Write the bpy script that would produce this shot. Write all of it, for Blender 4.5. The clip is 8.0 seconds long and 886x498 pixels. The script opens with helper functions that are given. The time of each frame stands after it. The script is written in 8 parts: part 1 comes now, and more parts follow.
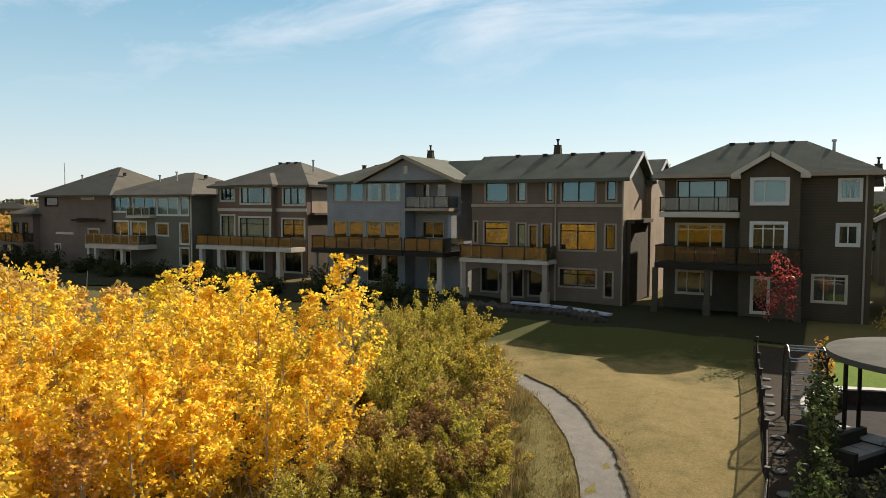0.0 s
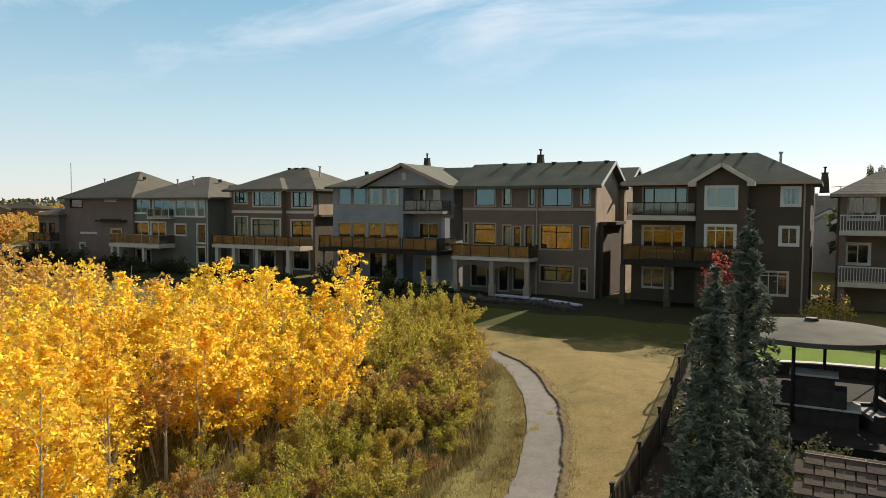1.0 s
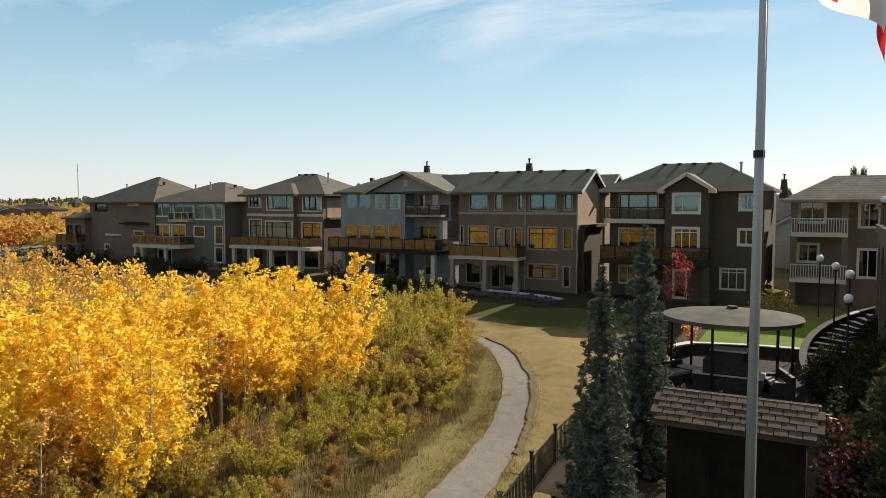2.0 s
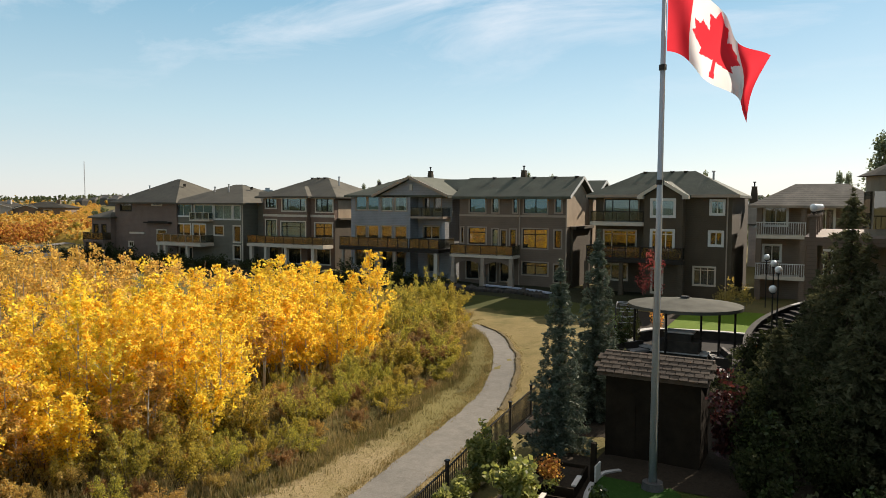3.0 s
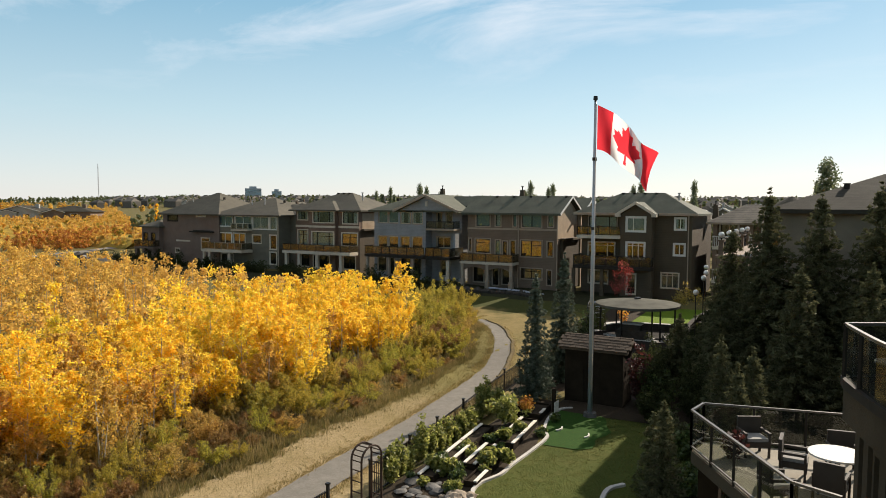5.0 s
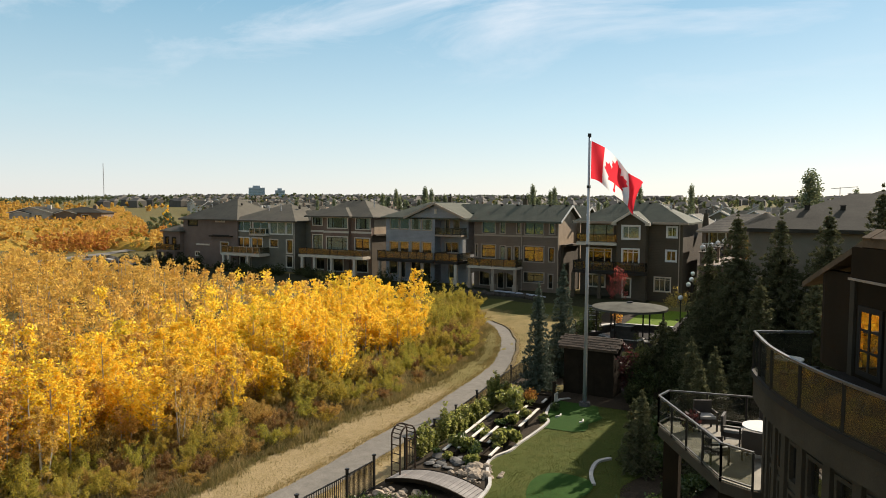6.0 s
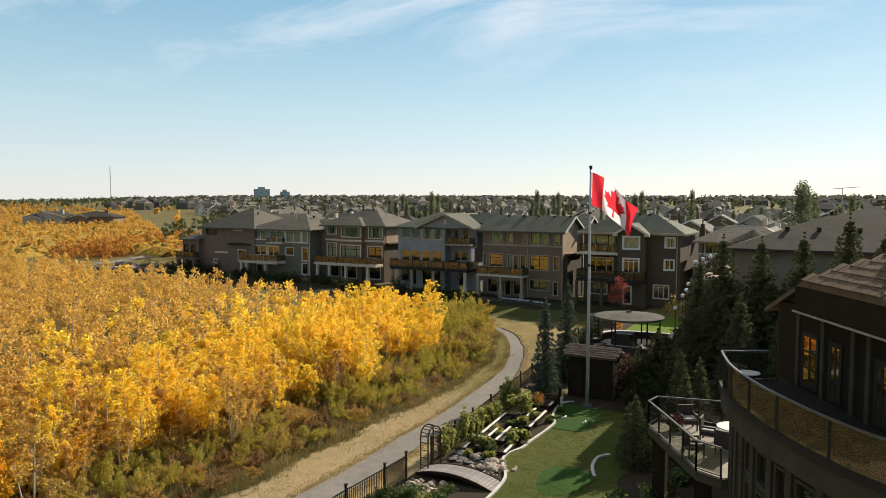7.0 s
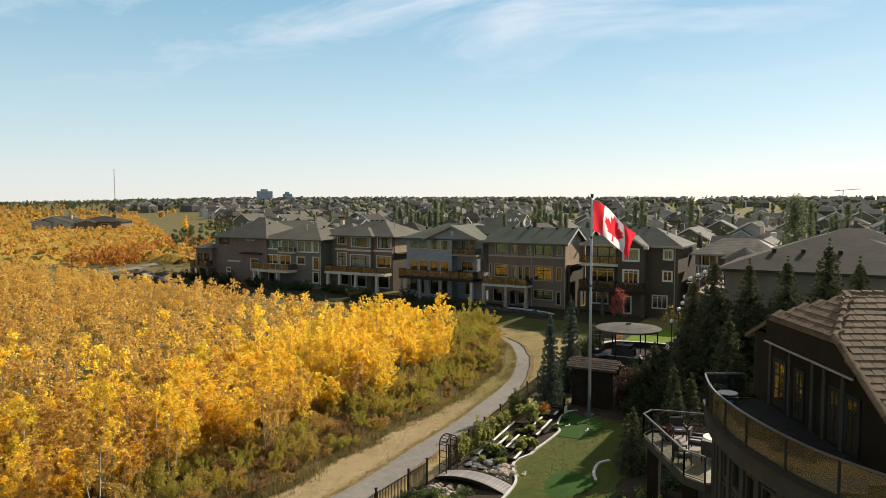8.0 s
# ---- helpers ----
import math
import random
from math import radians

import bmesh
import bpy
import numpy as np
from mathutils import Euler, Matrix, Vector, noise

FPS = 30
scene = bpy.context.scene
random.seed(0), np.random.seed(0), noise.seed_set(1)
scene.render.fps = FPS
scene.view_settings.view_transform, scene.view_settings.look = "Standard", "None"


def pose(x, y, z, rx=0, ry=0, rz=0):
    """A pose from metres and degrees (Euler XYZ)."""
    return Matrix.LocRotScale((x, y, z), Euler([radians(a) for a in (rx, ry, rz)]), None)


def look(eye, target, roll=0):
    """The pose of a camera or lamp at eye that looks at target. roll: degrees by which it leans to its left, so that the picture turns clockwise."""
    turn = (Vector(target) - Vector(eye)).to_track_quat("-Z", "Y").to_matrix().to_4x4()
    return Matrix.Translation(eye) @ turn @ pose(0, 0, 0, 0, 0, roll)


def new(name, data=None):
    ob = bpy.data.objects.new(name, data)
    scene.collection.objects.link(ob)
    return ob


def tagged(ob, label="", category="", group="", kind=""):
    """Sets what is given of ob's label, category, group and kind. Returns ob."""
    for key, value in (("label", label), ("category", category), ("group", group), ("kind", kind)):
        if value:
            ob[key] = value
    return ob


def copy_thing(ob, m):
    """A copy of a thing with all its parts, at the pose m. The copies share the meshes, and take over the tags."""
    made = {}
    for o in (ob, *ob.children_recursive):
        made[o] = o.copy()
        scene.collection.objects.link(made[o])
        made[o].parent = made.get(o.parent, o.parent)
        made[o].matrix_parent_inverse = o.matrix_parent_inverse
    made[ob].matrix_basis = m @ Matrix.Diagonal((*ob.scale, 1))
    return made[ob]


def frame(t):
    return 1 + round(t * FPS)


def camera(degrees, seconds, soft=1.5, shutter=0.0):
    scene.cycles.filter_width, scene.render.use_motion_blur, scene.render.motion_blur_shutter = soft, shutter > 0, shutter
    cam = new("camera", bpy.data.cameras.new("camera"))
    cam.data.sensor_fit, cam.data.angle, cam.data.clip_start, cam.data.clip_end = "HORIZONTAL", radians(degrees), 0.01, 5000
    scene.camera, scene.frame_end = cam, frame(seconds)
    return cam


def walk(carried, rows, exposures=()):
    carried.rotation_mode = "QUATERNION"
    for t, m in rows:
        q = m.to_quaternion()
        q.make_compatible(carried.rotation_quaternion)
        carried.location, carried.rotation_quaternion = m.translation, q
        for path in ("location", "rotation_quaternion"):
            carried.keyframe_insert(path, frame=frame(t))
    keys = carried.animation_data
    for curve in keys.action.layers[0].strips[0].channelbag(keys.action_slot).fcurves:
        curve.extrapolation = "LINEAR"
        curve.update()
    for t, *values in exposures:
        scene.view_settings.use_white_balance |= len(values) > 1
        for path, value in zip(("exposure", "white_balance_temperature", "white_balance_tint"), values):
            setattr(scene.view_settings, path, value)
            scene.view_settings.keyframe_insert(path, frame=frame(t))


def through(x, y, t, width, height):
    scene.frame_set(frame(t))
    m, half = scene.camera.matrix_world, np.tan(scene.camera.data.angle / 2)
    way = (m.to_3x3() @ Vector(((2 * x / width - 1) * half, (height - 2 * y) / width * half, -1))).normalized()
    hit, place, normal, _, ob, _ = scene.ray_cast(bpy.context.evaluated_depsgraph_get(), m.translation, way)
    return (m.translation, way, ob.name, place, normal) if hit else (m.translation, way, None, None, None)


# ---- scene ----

cam = camera(63.6, 8.0, soft=0.75)
PATH = [
    (0, (0.146, -0.048, 8.093), (-0.8, 1.71, 7.974), 0.1),
    (0.5, (1.823, -2.405, 8.213), (0.874, -0.649, 8.094), 0.1),
    (1, (3.56, -4.837, 8.355), (2.606, -3.083, 8.236), 0.2),
    (2.3, (7.82, -11.467, 9.025), (6.855, -9.719, 8.899), 0.0),
    (2.5, (8.445, -12.565, 9.059), (7.478, -10.818, 8.933), 0.2),
    (2.7, (9.043, -13.692, 9.096), (8.073, -11.947, 8.974), -0.0),
    (3, (9.912, -15.258, 9.231), (8.943, -13.513, 9.105), 0.3),
    (3.5, (11.458, -18.02, 9.601), (10.485, -16.278, 9.476), 0.3),
    (4, (12.902, -20.779, 10.009), (11.925, -19.038, 9.884), 0.4),
    (4.5, (14.268, -23.593, 10.478), (13.289, -21.854, 10.352), 0.4),
    (4.7, (14.787, -24.755, 10.609), (13.805, -23.017, 10.485), 0.4),
    (5.8, (17.212, -30.754, 11.964), (16.227, -29.02, 11.825), 0.0),
    (6, (17.587, -31.749, 12.113), (16.599, -30.015, 11.982), 0.3),
    (6.5, (18.438, -34.031, 12.789), (17.445, -32.301, 12.656), 0.2),
    (7, (19.13, -36.101, 13.603), (18.133, -34.372, 13.471), 0.1),
    (7.5, (19.756, -37.964, 14.406), (18.756, -36.236, 14.275), 0.1),
    (8, (20.282, -39.614, 15.202), (19.281, -37.887, 15.072), 0.0),
]
walk(cam, [(t, look(eye, target, roll)) for t, eye, target, roll in PATH], [(0.0, 0.65, 6480, 10.5), (8.0, 0.65, 6480, 10.5)])

# ---------------------------------------------------------------- sky and sun
SUN_AZ, SUN_EL = 15.5, 31.0   # degrees clockwise from +y, degrees above the horizon
world = bpy.data.worlds.new("sky")
scene.world = world
world.use_nodes = True
wn, wl = world.node_tree.nodes, world.node_tree.links
wn.clear()
w_out = wn.new("ShaderNodeOutputWorld")
w_bg = wn.new("ShaderNodeBackground")
w_sky = wn.new("ShaderNodeTexSky")
w_sky.sky_type = "NISHITA"
w_sky.sun_disc = False
w_sky.sun_elevation = radians(SUN_EL)
w_sky.sun_rotation = radians(SUN_AZ)
w_sky.air_density, w_sky.dust_density, w_sky.ozone_density = 1.0, 0.3, 2.0
w_bg.inputs["Strength"].default_value = 0.0745
# thin wind-drawn cirrus
w_co = wn.new("ShaderNodeTexCoord")
w_map = wn.new("ShaderNodeMapping")
w_map.inputs["Rotation"].default_value = (0.0, 0.0, radians(35))
w_map.inputs["Scale"].default_value = (1.2, 3.4, 6.0)
w_n = wn.new("ShaderNodeTexNoise")
w_n.inputs["Scale"].default_value = 1.7
w_n.inputs["Detail"].default_value = 9.0
w_n.inputs["Roughness"].default_value = 0.62
w_n.inputs["Distortion"].default_value = 0.7
w_r = wn.new("ShaderNodeMapRange")
w_r.inputs["From Min"].default_value = 0.50
w_r.inputs["From Max"].default_value = 0.80
w_sep = wn.new("ShaderNodeSeparateXYZ")
w_hi = wn.new("ShaderNodeMapRange")
w_hi.inputs["From Min"].default_value = 0.10
w_hi.inputs["From Max"].default_value = 0.30
w_mul = wn.new("ShaderNodeMath")
w_mul.operation = "MULTIPLY"
w_mix = wn.new("ShaderNodeMix")
w_mix.data_type = "RGBA"
w_mix.inputs["B"].default_value = (8.2, 8.4, 8.8, 1.0)
wl.new(w_co.outputs["Generated"], w_map.inputs["Vector"])
wl.new(w_map.outputs["Vector"], w_n.inputs["Vector"])
wl.new(w_n.outputs["Fac"], w_r.inputs["Value"])
wl.new(w_co.outputs["Generated"], w_sep.inputs["Vector"])
wl.new(w_sep.outputs["Z"], w_hi.inputs["Value"])
wl.new(w_r.outputs["Result"], w_mul.inputs[0])
wl.new(w_hi.outputs["Result"], w_mul.inputs[1])
wl.new(w_mul.outputs["Value"], w_mix.inputs["Factor"])
# autumn haze: the sky pales evenly towards the horizon
w_gr = wn.new("ShaderNodeValToRGB")
for el, (pos, c) in zip([w_gr.color_ramp.elements[0], w_gr.color_ramp.elements[1], w_gr.color_ramp.elements.new(0.12), w_gr.color_ramp.elements.new(0.30), w_gr.color_ramp.elements.new(0.50)],
                        [(0.0, (0.90, 0.905, 0.925)), (1.0, (0.02, 0.055, 0.11)), (0.12, (0.60, 0.80, 0.86)), (0.30, (0.22, 0.52, 0.70)), (0.50, (0.055, 0.14, 0.22))]):
    el.position, el.color = pos, (*c, 1.0)
w_sc = wn.new("ShaderNodeMix")
w_sc.data_type = "RGBA"
w_sc.blend_type = "MULTIPLY"
w_sc.inputs["Factor"].default_value = 1.0
w_hz = wn.new("ShaderNodeMix")
w_hz.data_type = "RGBA"
w_hz.inputs["Factor"].default_value = 0.68
wl.new(w_sep.outputs["Z"], w_gr.inputs["Fac"])
# the haze glows less on the side away from the sun
w_dot = wn.new("ShaderNodeVectorMath")
w_dot.operation = "DOT_PRODUCT"
w_dot.inputs[1].default_value = (math.sin(radians(SUN_AZ)), math.cos(radians(SUN_AZ)), 0.0)
w_dim = wn.new("ShaderNodeMapRange")
w_dim.inputs["From Min"].default_value = -0.9
w_dim.inputs["From Max"].default_value = 0.2
w_dim.inputs["To Min"].default_value = 7.2
w_dim.inputs["To Max"].default_value = 8.6
wl.new(w_co.outputs["Generated"], w_dot.inputs[0])
wl.new(w_dot.outputs["Value"], w_dim.inputs["Value"])
w_grey = wn.new("ShaderNodeCombineColor")
for k in ("Red", "Green", "Blue"):
    wl.new(w_dim.outputs["Result"], w_grey.inputs[k])
wl.new(w_grey.outputs["Color"], w_sc.inputs["B"])
wl.new(w_gr.outputs["Color"], w_sc.inputs["A"])
wl.new(w_sky.outputs["Color"], w_hz.inputs["A"])
wl.new(w_sc.outputs["Result"], w_hz.inputs["B"])
wl.new(w_hz.outputs["Result"], w_mix.inputs["A"])
wl.new(w_mix.outputs["Result"], w_bg.inputs["Color"])
wl.new(w_bg.outputs["Background"], w_out.inputs["Surface"])

sun_to = Vector((math.sin(radians(SUN_AZ)) * math.cos(radians(SUN_EL)),
                 math.cos(radians(SUN_AZ)) * math.cos(radians(SUN_EL)), math.sin(radians(SUN_EL))))
sun = new("sun", bpy.data.lights.new("sun", "SUN"))
sun.data.energy = 5.0
sun.data.angle = radians(0.53)
sun.data.color = (1.0, 0.885, 0.735)
sun.matrix_world = look((0, 0, 60), (-sun_to.x, -sun_to.y, 60 - sun_to.z))

# ---------------------------------------------------------------- materials
def nodes_of(name):
    m = bpy.data.materials.new(name)
    m.use_nodes = True
    t = m.node_tree
    t.nodes.clear()
    out = t.nodes.new("ShaderNodeOutputMaterial")
    return m, t.nodes, t.links, out


def rgb(c):
    return (c[0], c[1], c[2], 1.0)


def noise_fac(n, l, scale, detail=4.0, rough=0.6, stretch=(1, 1, 1), coord="Object"):
    co = n.new("ShaderNodeTexCoord")
    mp = n.new("ShaderNodeMapping")
    mp.inputs["Scale"].default_value = stretch
    nz = n.new("ShaderNodeTexNoise")
    nz.inputs["Scale"].default_value = scale
    nz.inputs["Detail"].default_value = detail
    nz.inputs["Roughness"].default_value = rough
    l.new(co.outputs[coord], mp.inputs["Vector"])
    l.new(mp.outputs["Vector"], nz.inputs["Vector"])
    return nz.outputs["Fac"]


def ramp(n, l, fac, stops):
    r = n.new("ShaderNodeValToRGB")
    e = r.color_ramp.elements
    while len(e) < len(stops):
        e.new(0.5)
    for el, (p, c) in zip(e, stops):
        el.position, el.color = p, rgb(c)
    l.new(fac, r.inputs["Fac"])
    return r.outputs["Color"]


def mixc(n, l, a, b, fac, mode="MIX"):
    m = n.new("ShaderNodeMix")
    m.data_type = "RGBA"
    m.blend_type = mode
    for key, v in (("A", a), ("B", b)):
        if isinstance(v, tuple):
            m.inputs[key].default_value = rgb(v)
        else:
            l.new(v, m.inputs[key])
    if isinstance(fac, float):
        m.inputs["Factor"].default_value = fac
    else:
        l.new(fac, m.inputs["Factor"])
    return m.outputs["Result"]


def scaled(c, k):
    return tuple(min(1.0, v * k) for v in c)


def surface(name, c, rough=0.75, metal=0.0, vary=0.28, scale=1.2, fine=26.0, bump=0.15, lines=None, stretch=(1, 1, 1), spec=0.35, rand=0.0):
    """A plain real surface: large stains, fine grain, bump; lines=(axis, period, depth) adds lapped boards or courses."""
    m, n, l, out = nodes_of(name)
    p = n.new("ShaderNodeBsdfPrincipled")
    p.inputs["Roughness"].default_value = rough
    p.inputs["Metallic"].default_value = metal
    p.inputs["Specular IOR Level"].default_value = spec
    big = noise_fac(n, l, scale, 5.0, 0.6, stretch)
    small = noise_fac(n, l, fine, 3.0, 0.7, stretch)
    col = ramp(n, l, big, [(0.3, scaled(c, 1 - vary)), (0.7, scaled(c, 1 + vary))])
    col = mixc(n, l, col, ramp(n, l, small, [(0.3, (0.62, 0.62, 0.62)), (0.75, (1, 1, 1))]), 0.55, "MULTIPLY")
    if rand > 0:
        info = n.new("ShaderNodeObjectInfo")
        tone = ramp(n, l, info.outputs["Random"], [(0.0, (1 - rand,) * 3), (1.0, (1.0, 1.0, 1.0))])
        col = mixc(n, l, col, tone, 1.0, "MULTIPLY")
    height = small
    if lines:
        axis, period, depth = lines
        co = n.new("ShaderNodeTexCoord")
        sep = n.new("ShaderNodeSeparateXYZ")
        l.new(co.outputs["Object"], sep.inputs["Vector"])
        dv = n.new("ShaderNodeMath")
        dv.operation = "DIVIDE"
        l.new(sep.outputs[axis], dv.inputs[0])
        dv.inputs[1].default_value = period
        fr = n.new("ShaderNodeMath")
        fr.operation = "FRACT"
        l.new(dv.outputs[0], fr.inputs[0])
        edge = ramp(n, l, fr.outputs[0], [(0.0, (1 - depth,) * 3), (0.22, (1.0, 1.0, 1.0))])
        col = mixc(n, l, col, edge, 1.0, "MULTIPLY")
        ad = n.new("ShaderNodeMath")
        ad.operation = "ADD"
        l.new(small, ad.inputs[0])
        l.new(fr.outputs[0], ad.inputs[1])
        height = ad.outputs[0]
    l.new(col, p.inputs["Base Color"])
    b = n.new("ShaderNodeBump")
    b.inputs["Strength"].default_value = bump
    b.inputs["Distance"].default_value = 0.02
    l.new(height, b.inputs["Height"])
    l.new(b.outputs["Normal"], p.inputs["Normal"])
    l.new(p.outputs["BSDF"], out.inputs["Surface"])
    return m


def foliage(name, stops, through=0.5, gloss=0.04, patch=0.35, obj=0.0):
    """Leaves: each one has its own colour, light passes through them."""
    m, n, l, out = nodes_of(name)
    geo = n.new("ShaderNodeNewGeometry")
    col = ramp(n, l, geo.outputs["Random Per Island"], stops)
    big = noise_fac(n, l, 0.8, 3.0, 0.6)
    col = mixc(n, l, col, ramp(n, l, big, [(0.35, (0.55, 0.55, 0.5)), (0.65, (1.0, 1.0, 1.0))]), patch, "MULTIPLY")
    if obj > 0:
        info = n.new("ShaderNodeObjectInfo")
        tone = ramp(n, l, info.outputs["Random"], [(0.0, (1.0, 0.70, 0.55)), (0.5, (1.0, 1.0, 1.0)), (1.0, (0.80, 1.0, 0.8))])
        col = mixc(n, l, col, tone, obj, "MULTIPLY")
    d = n.new("ShaderNodeBsdfDiffuse")
    t = n.new("ShaderNodeBsdfTranslucent")
    g = n.new("ShaderNodeBsdfGlossy")
    g.inputs["Roughness"].default_value = 0.45
    mx = n.new("ShaderNodeMixShader")
    mx.inputs["Fac"].default_value = through
    m2 = n.new("ShaderNodeMixShader")
    m2.inputs["Fac"].default_value = gloss
    l.new(col, d.inputs["Color"])
    l.new(col, t.inputs["Color"])
    l.new(d.outputs[0], mx.inputs[1])
    l.new(t.outputs[0], mx.inputs[2])
    l.new(mx.outputs[0], m2.inputs[1])
    l.new(g.outputs[0], m2.inputs[2])
    l.new(m2.outputs[0], out.inputs["Surface"])
    return m


def glass(name, tint=(0.02, 0.022, 0.02), mirror=0.3, clear=0.0, rough=0.02, coat=(0.95, 0.95, 0.93)):
    """Coated window glass: a mirror layer over a dark or see-through pane."""
    m, n, l, out = nodes_of(name)
    g = n.new("ShaderNodeBsdfGlossy")
    g.inputs["Roughness"].default_value = rough
    g.inputs["Color"].default_value = rgb(coat)
    wob = noise_fac(n, l, 0.9, 2.0, 0.5)
    b = n.new("ShaderNodeBump")
    b.inputs["Strength"].default_value = 0.05
    b.inputs["Distance"].default_value = 0.05
    l.new(wob, b.inputs["Height"])
    l.new(b.outputs["Normal"], g.inputs["Normal"])
    d = n.new("ShaderNodeBsdfDiffuse")
    d.inputs["Color"].default_value = rgb(tint)
    t = n.new("ShaderNodeBsdfTransparent")
    t.inputs["Color"].default_value = (0.80, 0.82, 0.78, 1)
    a = n.new("ShaderNodeMixShader")
    a.inputs["Fac"].default_value = clear
    l.new(d.outputs[0], a.inputs[1])
    l.new(t.outputs[0], a.inputs[2])
    c = n.new("ShaderNodeMixShader")
    c.inputs["Fac"].default_value = mirror
    l.new(a.outputs[0], c.inputs[1])
    l.new(g.outputs[0], c.inputs[2])
    l.new(c.outputs[0], out.inputs["Surface"])
    return m


def ground_mat(name, stops, scale, stops2, scale2, fac2, bump=0.4, greener=None, grain=0.75):
    m, n, l, out = nodes_of(name)
    p = n.new("ShaderNodeBsdfPrincipled")
    p.inputs["Roughness"].default_value = 0.95
    p.inputs["Specular IOR Level"].default_value = 0.1
    a = ramp(n, l, noise_fac(n, l, scale, 6.0, 0.65), stops)
    c = ramp(n, l, noise_fac(n, l, scale2, 5.0, 0.7), stops2)
    col = mixc(n, l, a, c, fac2)
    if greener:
        # a darker, greener tint takes over along y, with a ragged border
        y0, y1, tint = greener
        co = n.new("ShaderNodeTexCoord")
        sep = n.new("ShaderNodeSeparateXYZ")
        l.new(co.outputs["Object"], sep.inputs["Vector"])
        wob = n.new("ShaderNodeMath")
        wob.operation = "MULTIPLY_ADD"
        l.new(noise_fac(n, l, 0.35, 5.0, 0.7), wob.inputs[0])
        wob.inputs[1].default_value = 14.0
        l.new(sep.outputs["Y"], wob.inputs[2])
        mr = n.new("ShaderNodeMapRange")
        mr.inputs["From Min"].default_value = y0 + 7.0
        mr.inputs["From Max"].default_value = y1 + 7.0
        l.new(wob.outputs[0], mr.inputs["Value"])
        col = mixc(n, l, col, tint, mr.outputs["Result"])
    fine = noise_fac(n, l, 14.0, 6.0, 0.85)
    col = mixc(n, l, col, ramp(n, l, fine, [(0.32, (0.35, 0.35, 0.33)), (0.62, (1.12, 1.12, 1.1))]), grain, "MULTIPLY")
    b = n.new("ShaderNodeBump")
    b.inputs["Strength"].default_value = bump
    b.inputs["Distance"].default_value = 0.06
    l.new(fine, b.inputs["Height"])
    l.new(col, p.inputs["Base Color"])
    l.new(b.outputs["Normal"], p.inputs["Normal"])
    l.new(p.outputs["BSDF"], out.inputs["Surface"])
    return m


MAT_DRY = ground_mat("dry_grass", [(0.3, (0.17, 0.13, 0.045)), (0.45, (0.29, 0.205, 0.082)), (0.58, (0.25, 0.18, 0.070)), (0.72, (0.14, 0.12, 0.036))], 0.22,
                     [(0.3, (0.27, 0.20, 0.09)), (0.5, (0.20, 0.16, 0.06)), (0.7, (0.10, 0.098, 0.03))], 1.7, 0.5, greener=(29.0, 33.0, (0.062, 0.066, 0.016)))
MAT_VERGE = ground_mat("trodden_verge", [(0.3, (0.40, 0.30, 0.165)), (0.5, (0.34, 0.25, 0.12)), (0.72, (0.23, 0.185, 0.07))], 0.30,
                      [(0.3, (0.42, 0.32, 0.19)), (0.7, (0.25, 0.19, 0.085))], 2.2, 0.5, greener=(2.0, 10.0, (0.20, 0.165, 0.058)))
MAT_OCHRE = ground_mat("ochre_undergrowth", [(0.35, (0.32, 0.19, 0.04)), (0.5, (0.46, 0.29, 0.05)), (0.62, (0.18, 0.175, 0.045))], 0.04,
                       [(0.35, (0.48, 0.31, 0.05)), (0.62, (0.16, 0.12, 0.03))], 0.9, 0.6)
MAT_GREEN = ground_mat("bright_lawn", [(0.3, (0.10, 0.17, 0.012)), (0.7, (0.15, 0.21, 0.016))], 0.5,
                       [(0.3, (0.14, 0.19, 0.02)), (0.7, (0.09, 0.155, 0.012))], 3.0, 0.5)
MAT_LAWN = ground_mat("lawn_grass", [(0.3, (0.050, 0.078, 0.012)), (0.55, (0.084, 0.098, 0.020)), (0.72, (0.125, 0.118, 0.032))], 0.45,
                      [(0.3, (0.095, 0.092, 0.022)), (0.7, (0.048, 0.066, 0.011))], 3.0, 0.5)
MAT_TURF = ground_mat("putting_turf", [(0.3, (0.020, 0.060, 0.008)), (0.7, (0.036, 0.080, 0.012))], 0.8,
                      [(0.3, (0.024, 0.066, 0.010)), (0.7, (0.040, 0.085, 0.014))], 6.0, 0.4, 0.15)
MAT_PATH = ground_mat("path_gravel", [(0.3, (0.165, 0.152, 0.130)), (0.7, (0.235, 0.212, 0.180))], 0.6,
                      [(0.3, (0.15, 0.138, 0.115)), (0.7, (0.25, 0.225, 0.19))], 2.4, 0.5, 0.25, grain=0.38)
# brown garden soil, darkened further for the shade on the yard
MAT_SOIL = ground_mat("garden_soil", [(0.3, (0.026, 0.020, 0.013)), (0.7, (0.048, 0.036, 0.024))], 1.0,
                      [(0.3, (0.045, 0.034, 0.023)), (0.7, (0.075, 0.056, 0.037))], 6.0, 0.5)
MAT_LIP = ground_mat("worn_turf_edge", [(0.3, (0.10, 0.075, 0.04)), (0.7, (0.22, 0.165, 0.08))], 0.9,
                     [(0.3, (0.20, 0.15, 0.075)), (0.7, (0.09, 0.07, 0.038))], 6.0, 0.5)
# yard grass, its colour darkened to stand for the houses' shade
MAT_YARD_SHADED = ground_mat("yard_grass", [(0.3, (0.022, 0.024, 0.010)), (0.7, (0.035, 0.036, 0.014))], 0.4,
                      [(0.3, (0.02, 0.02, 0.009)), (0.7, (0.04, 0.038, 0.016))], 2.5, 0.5)
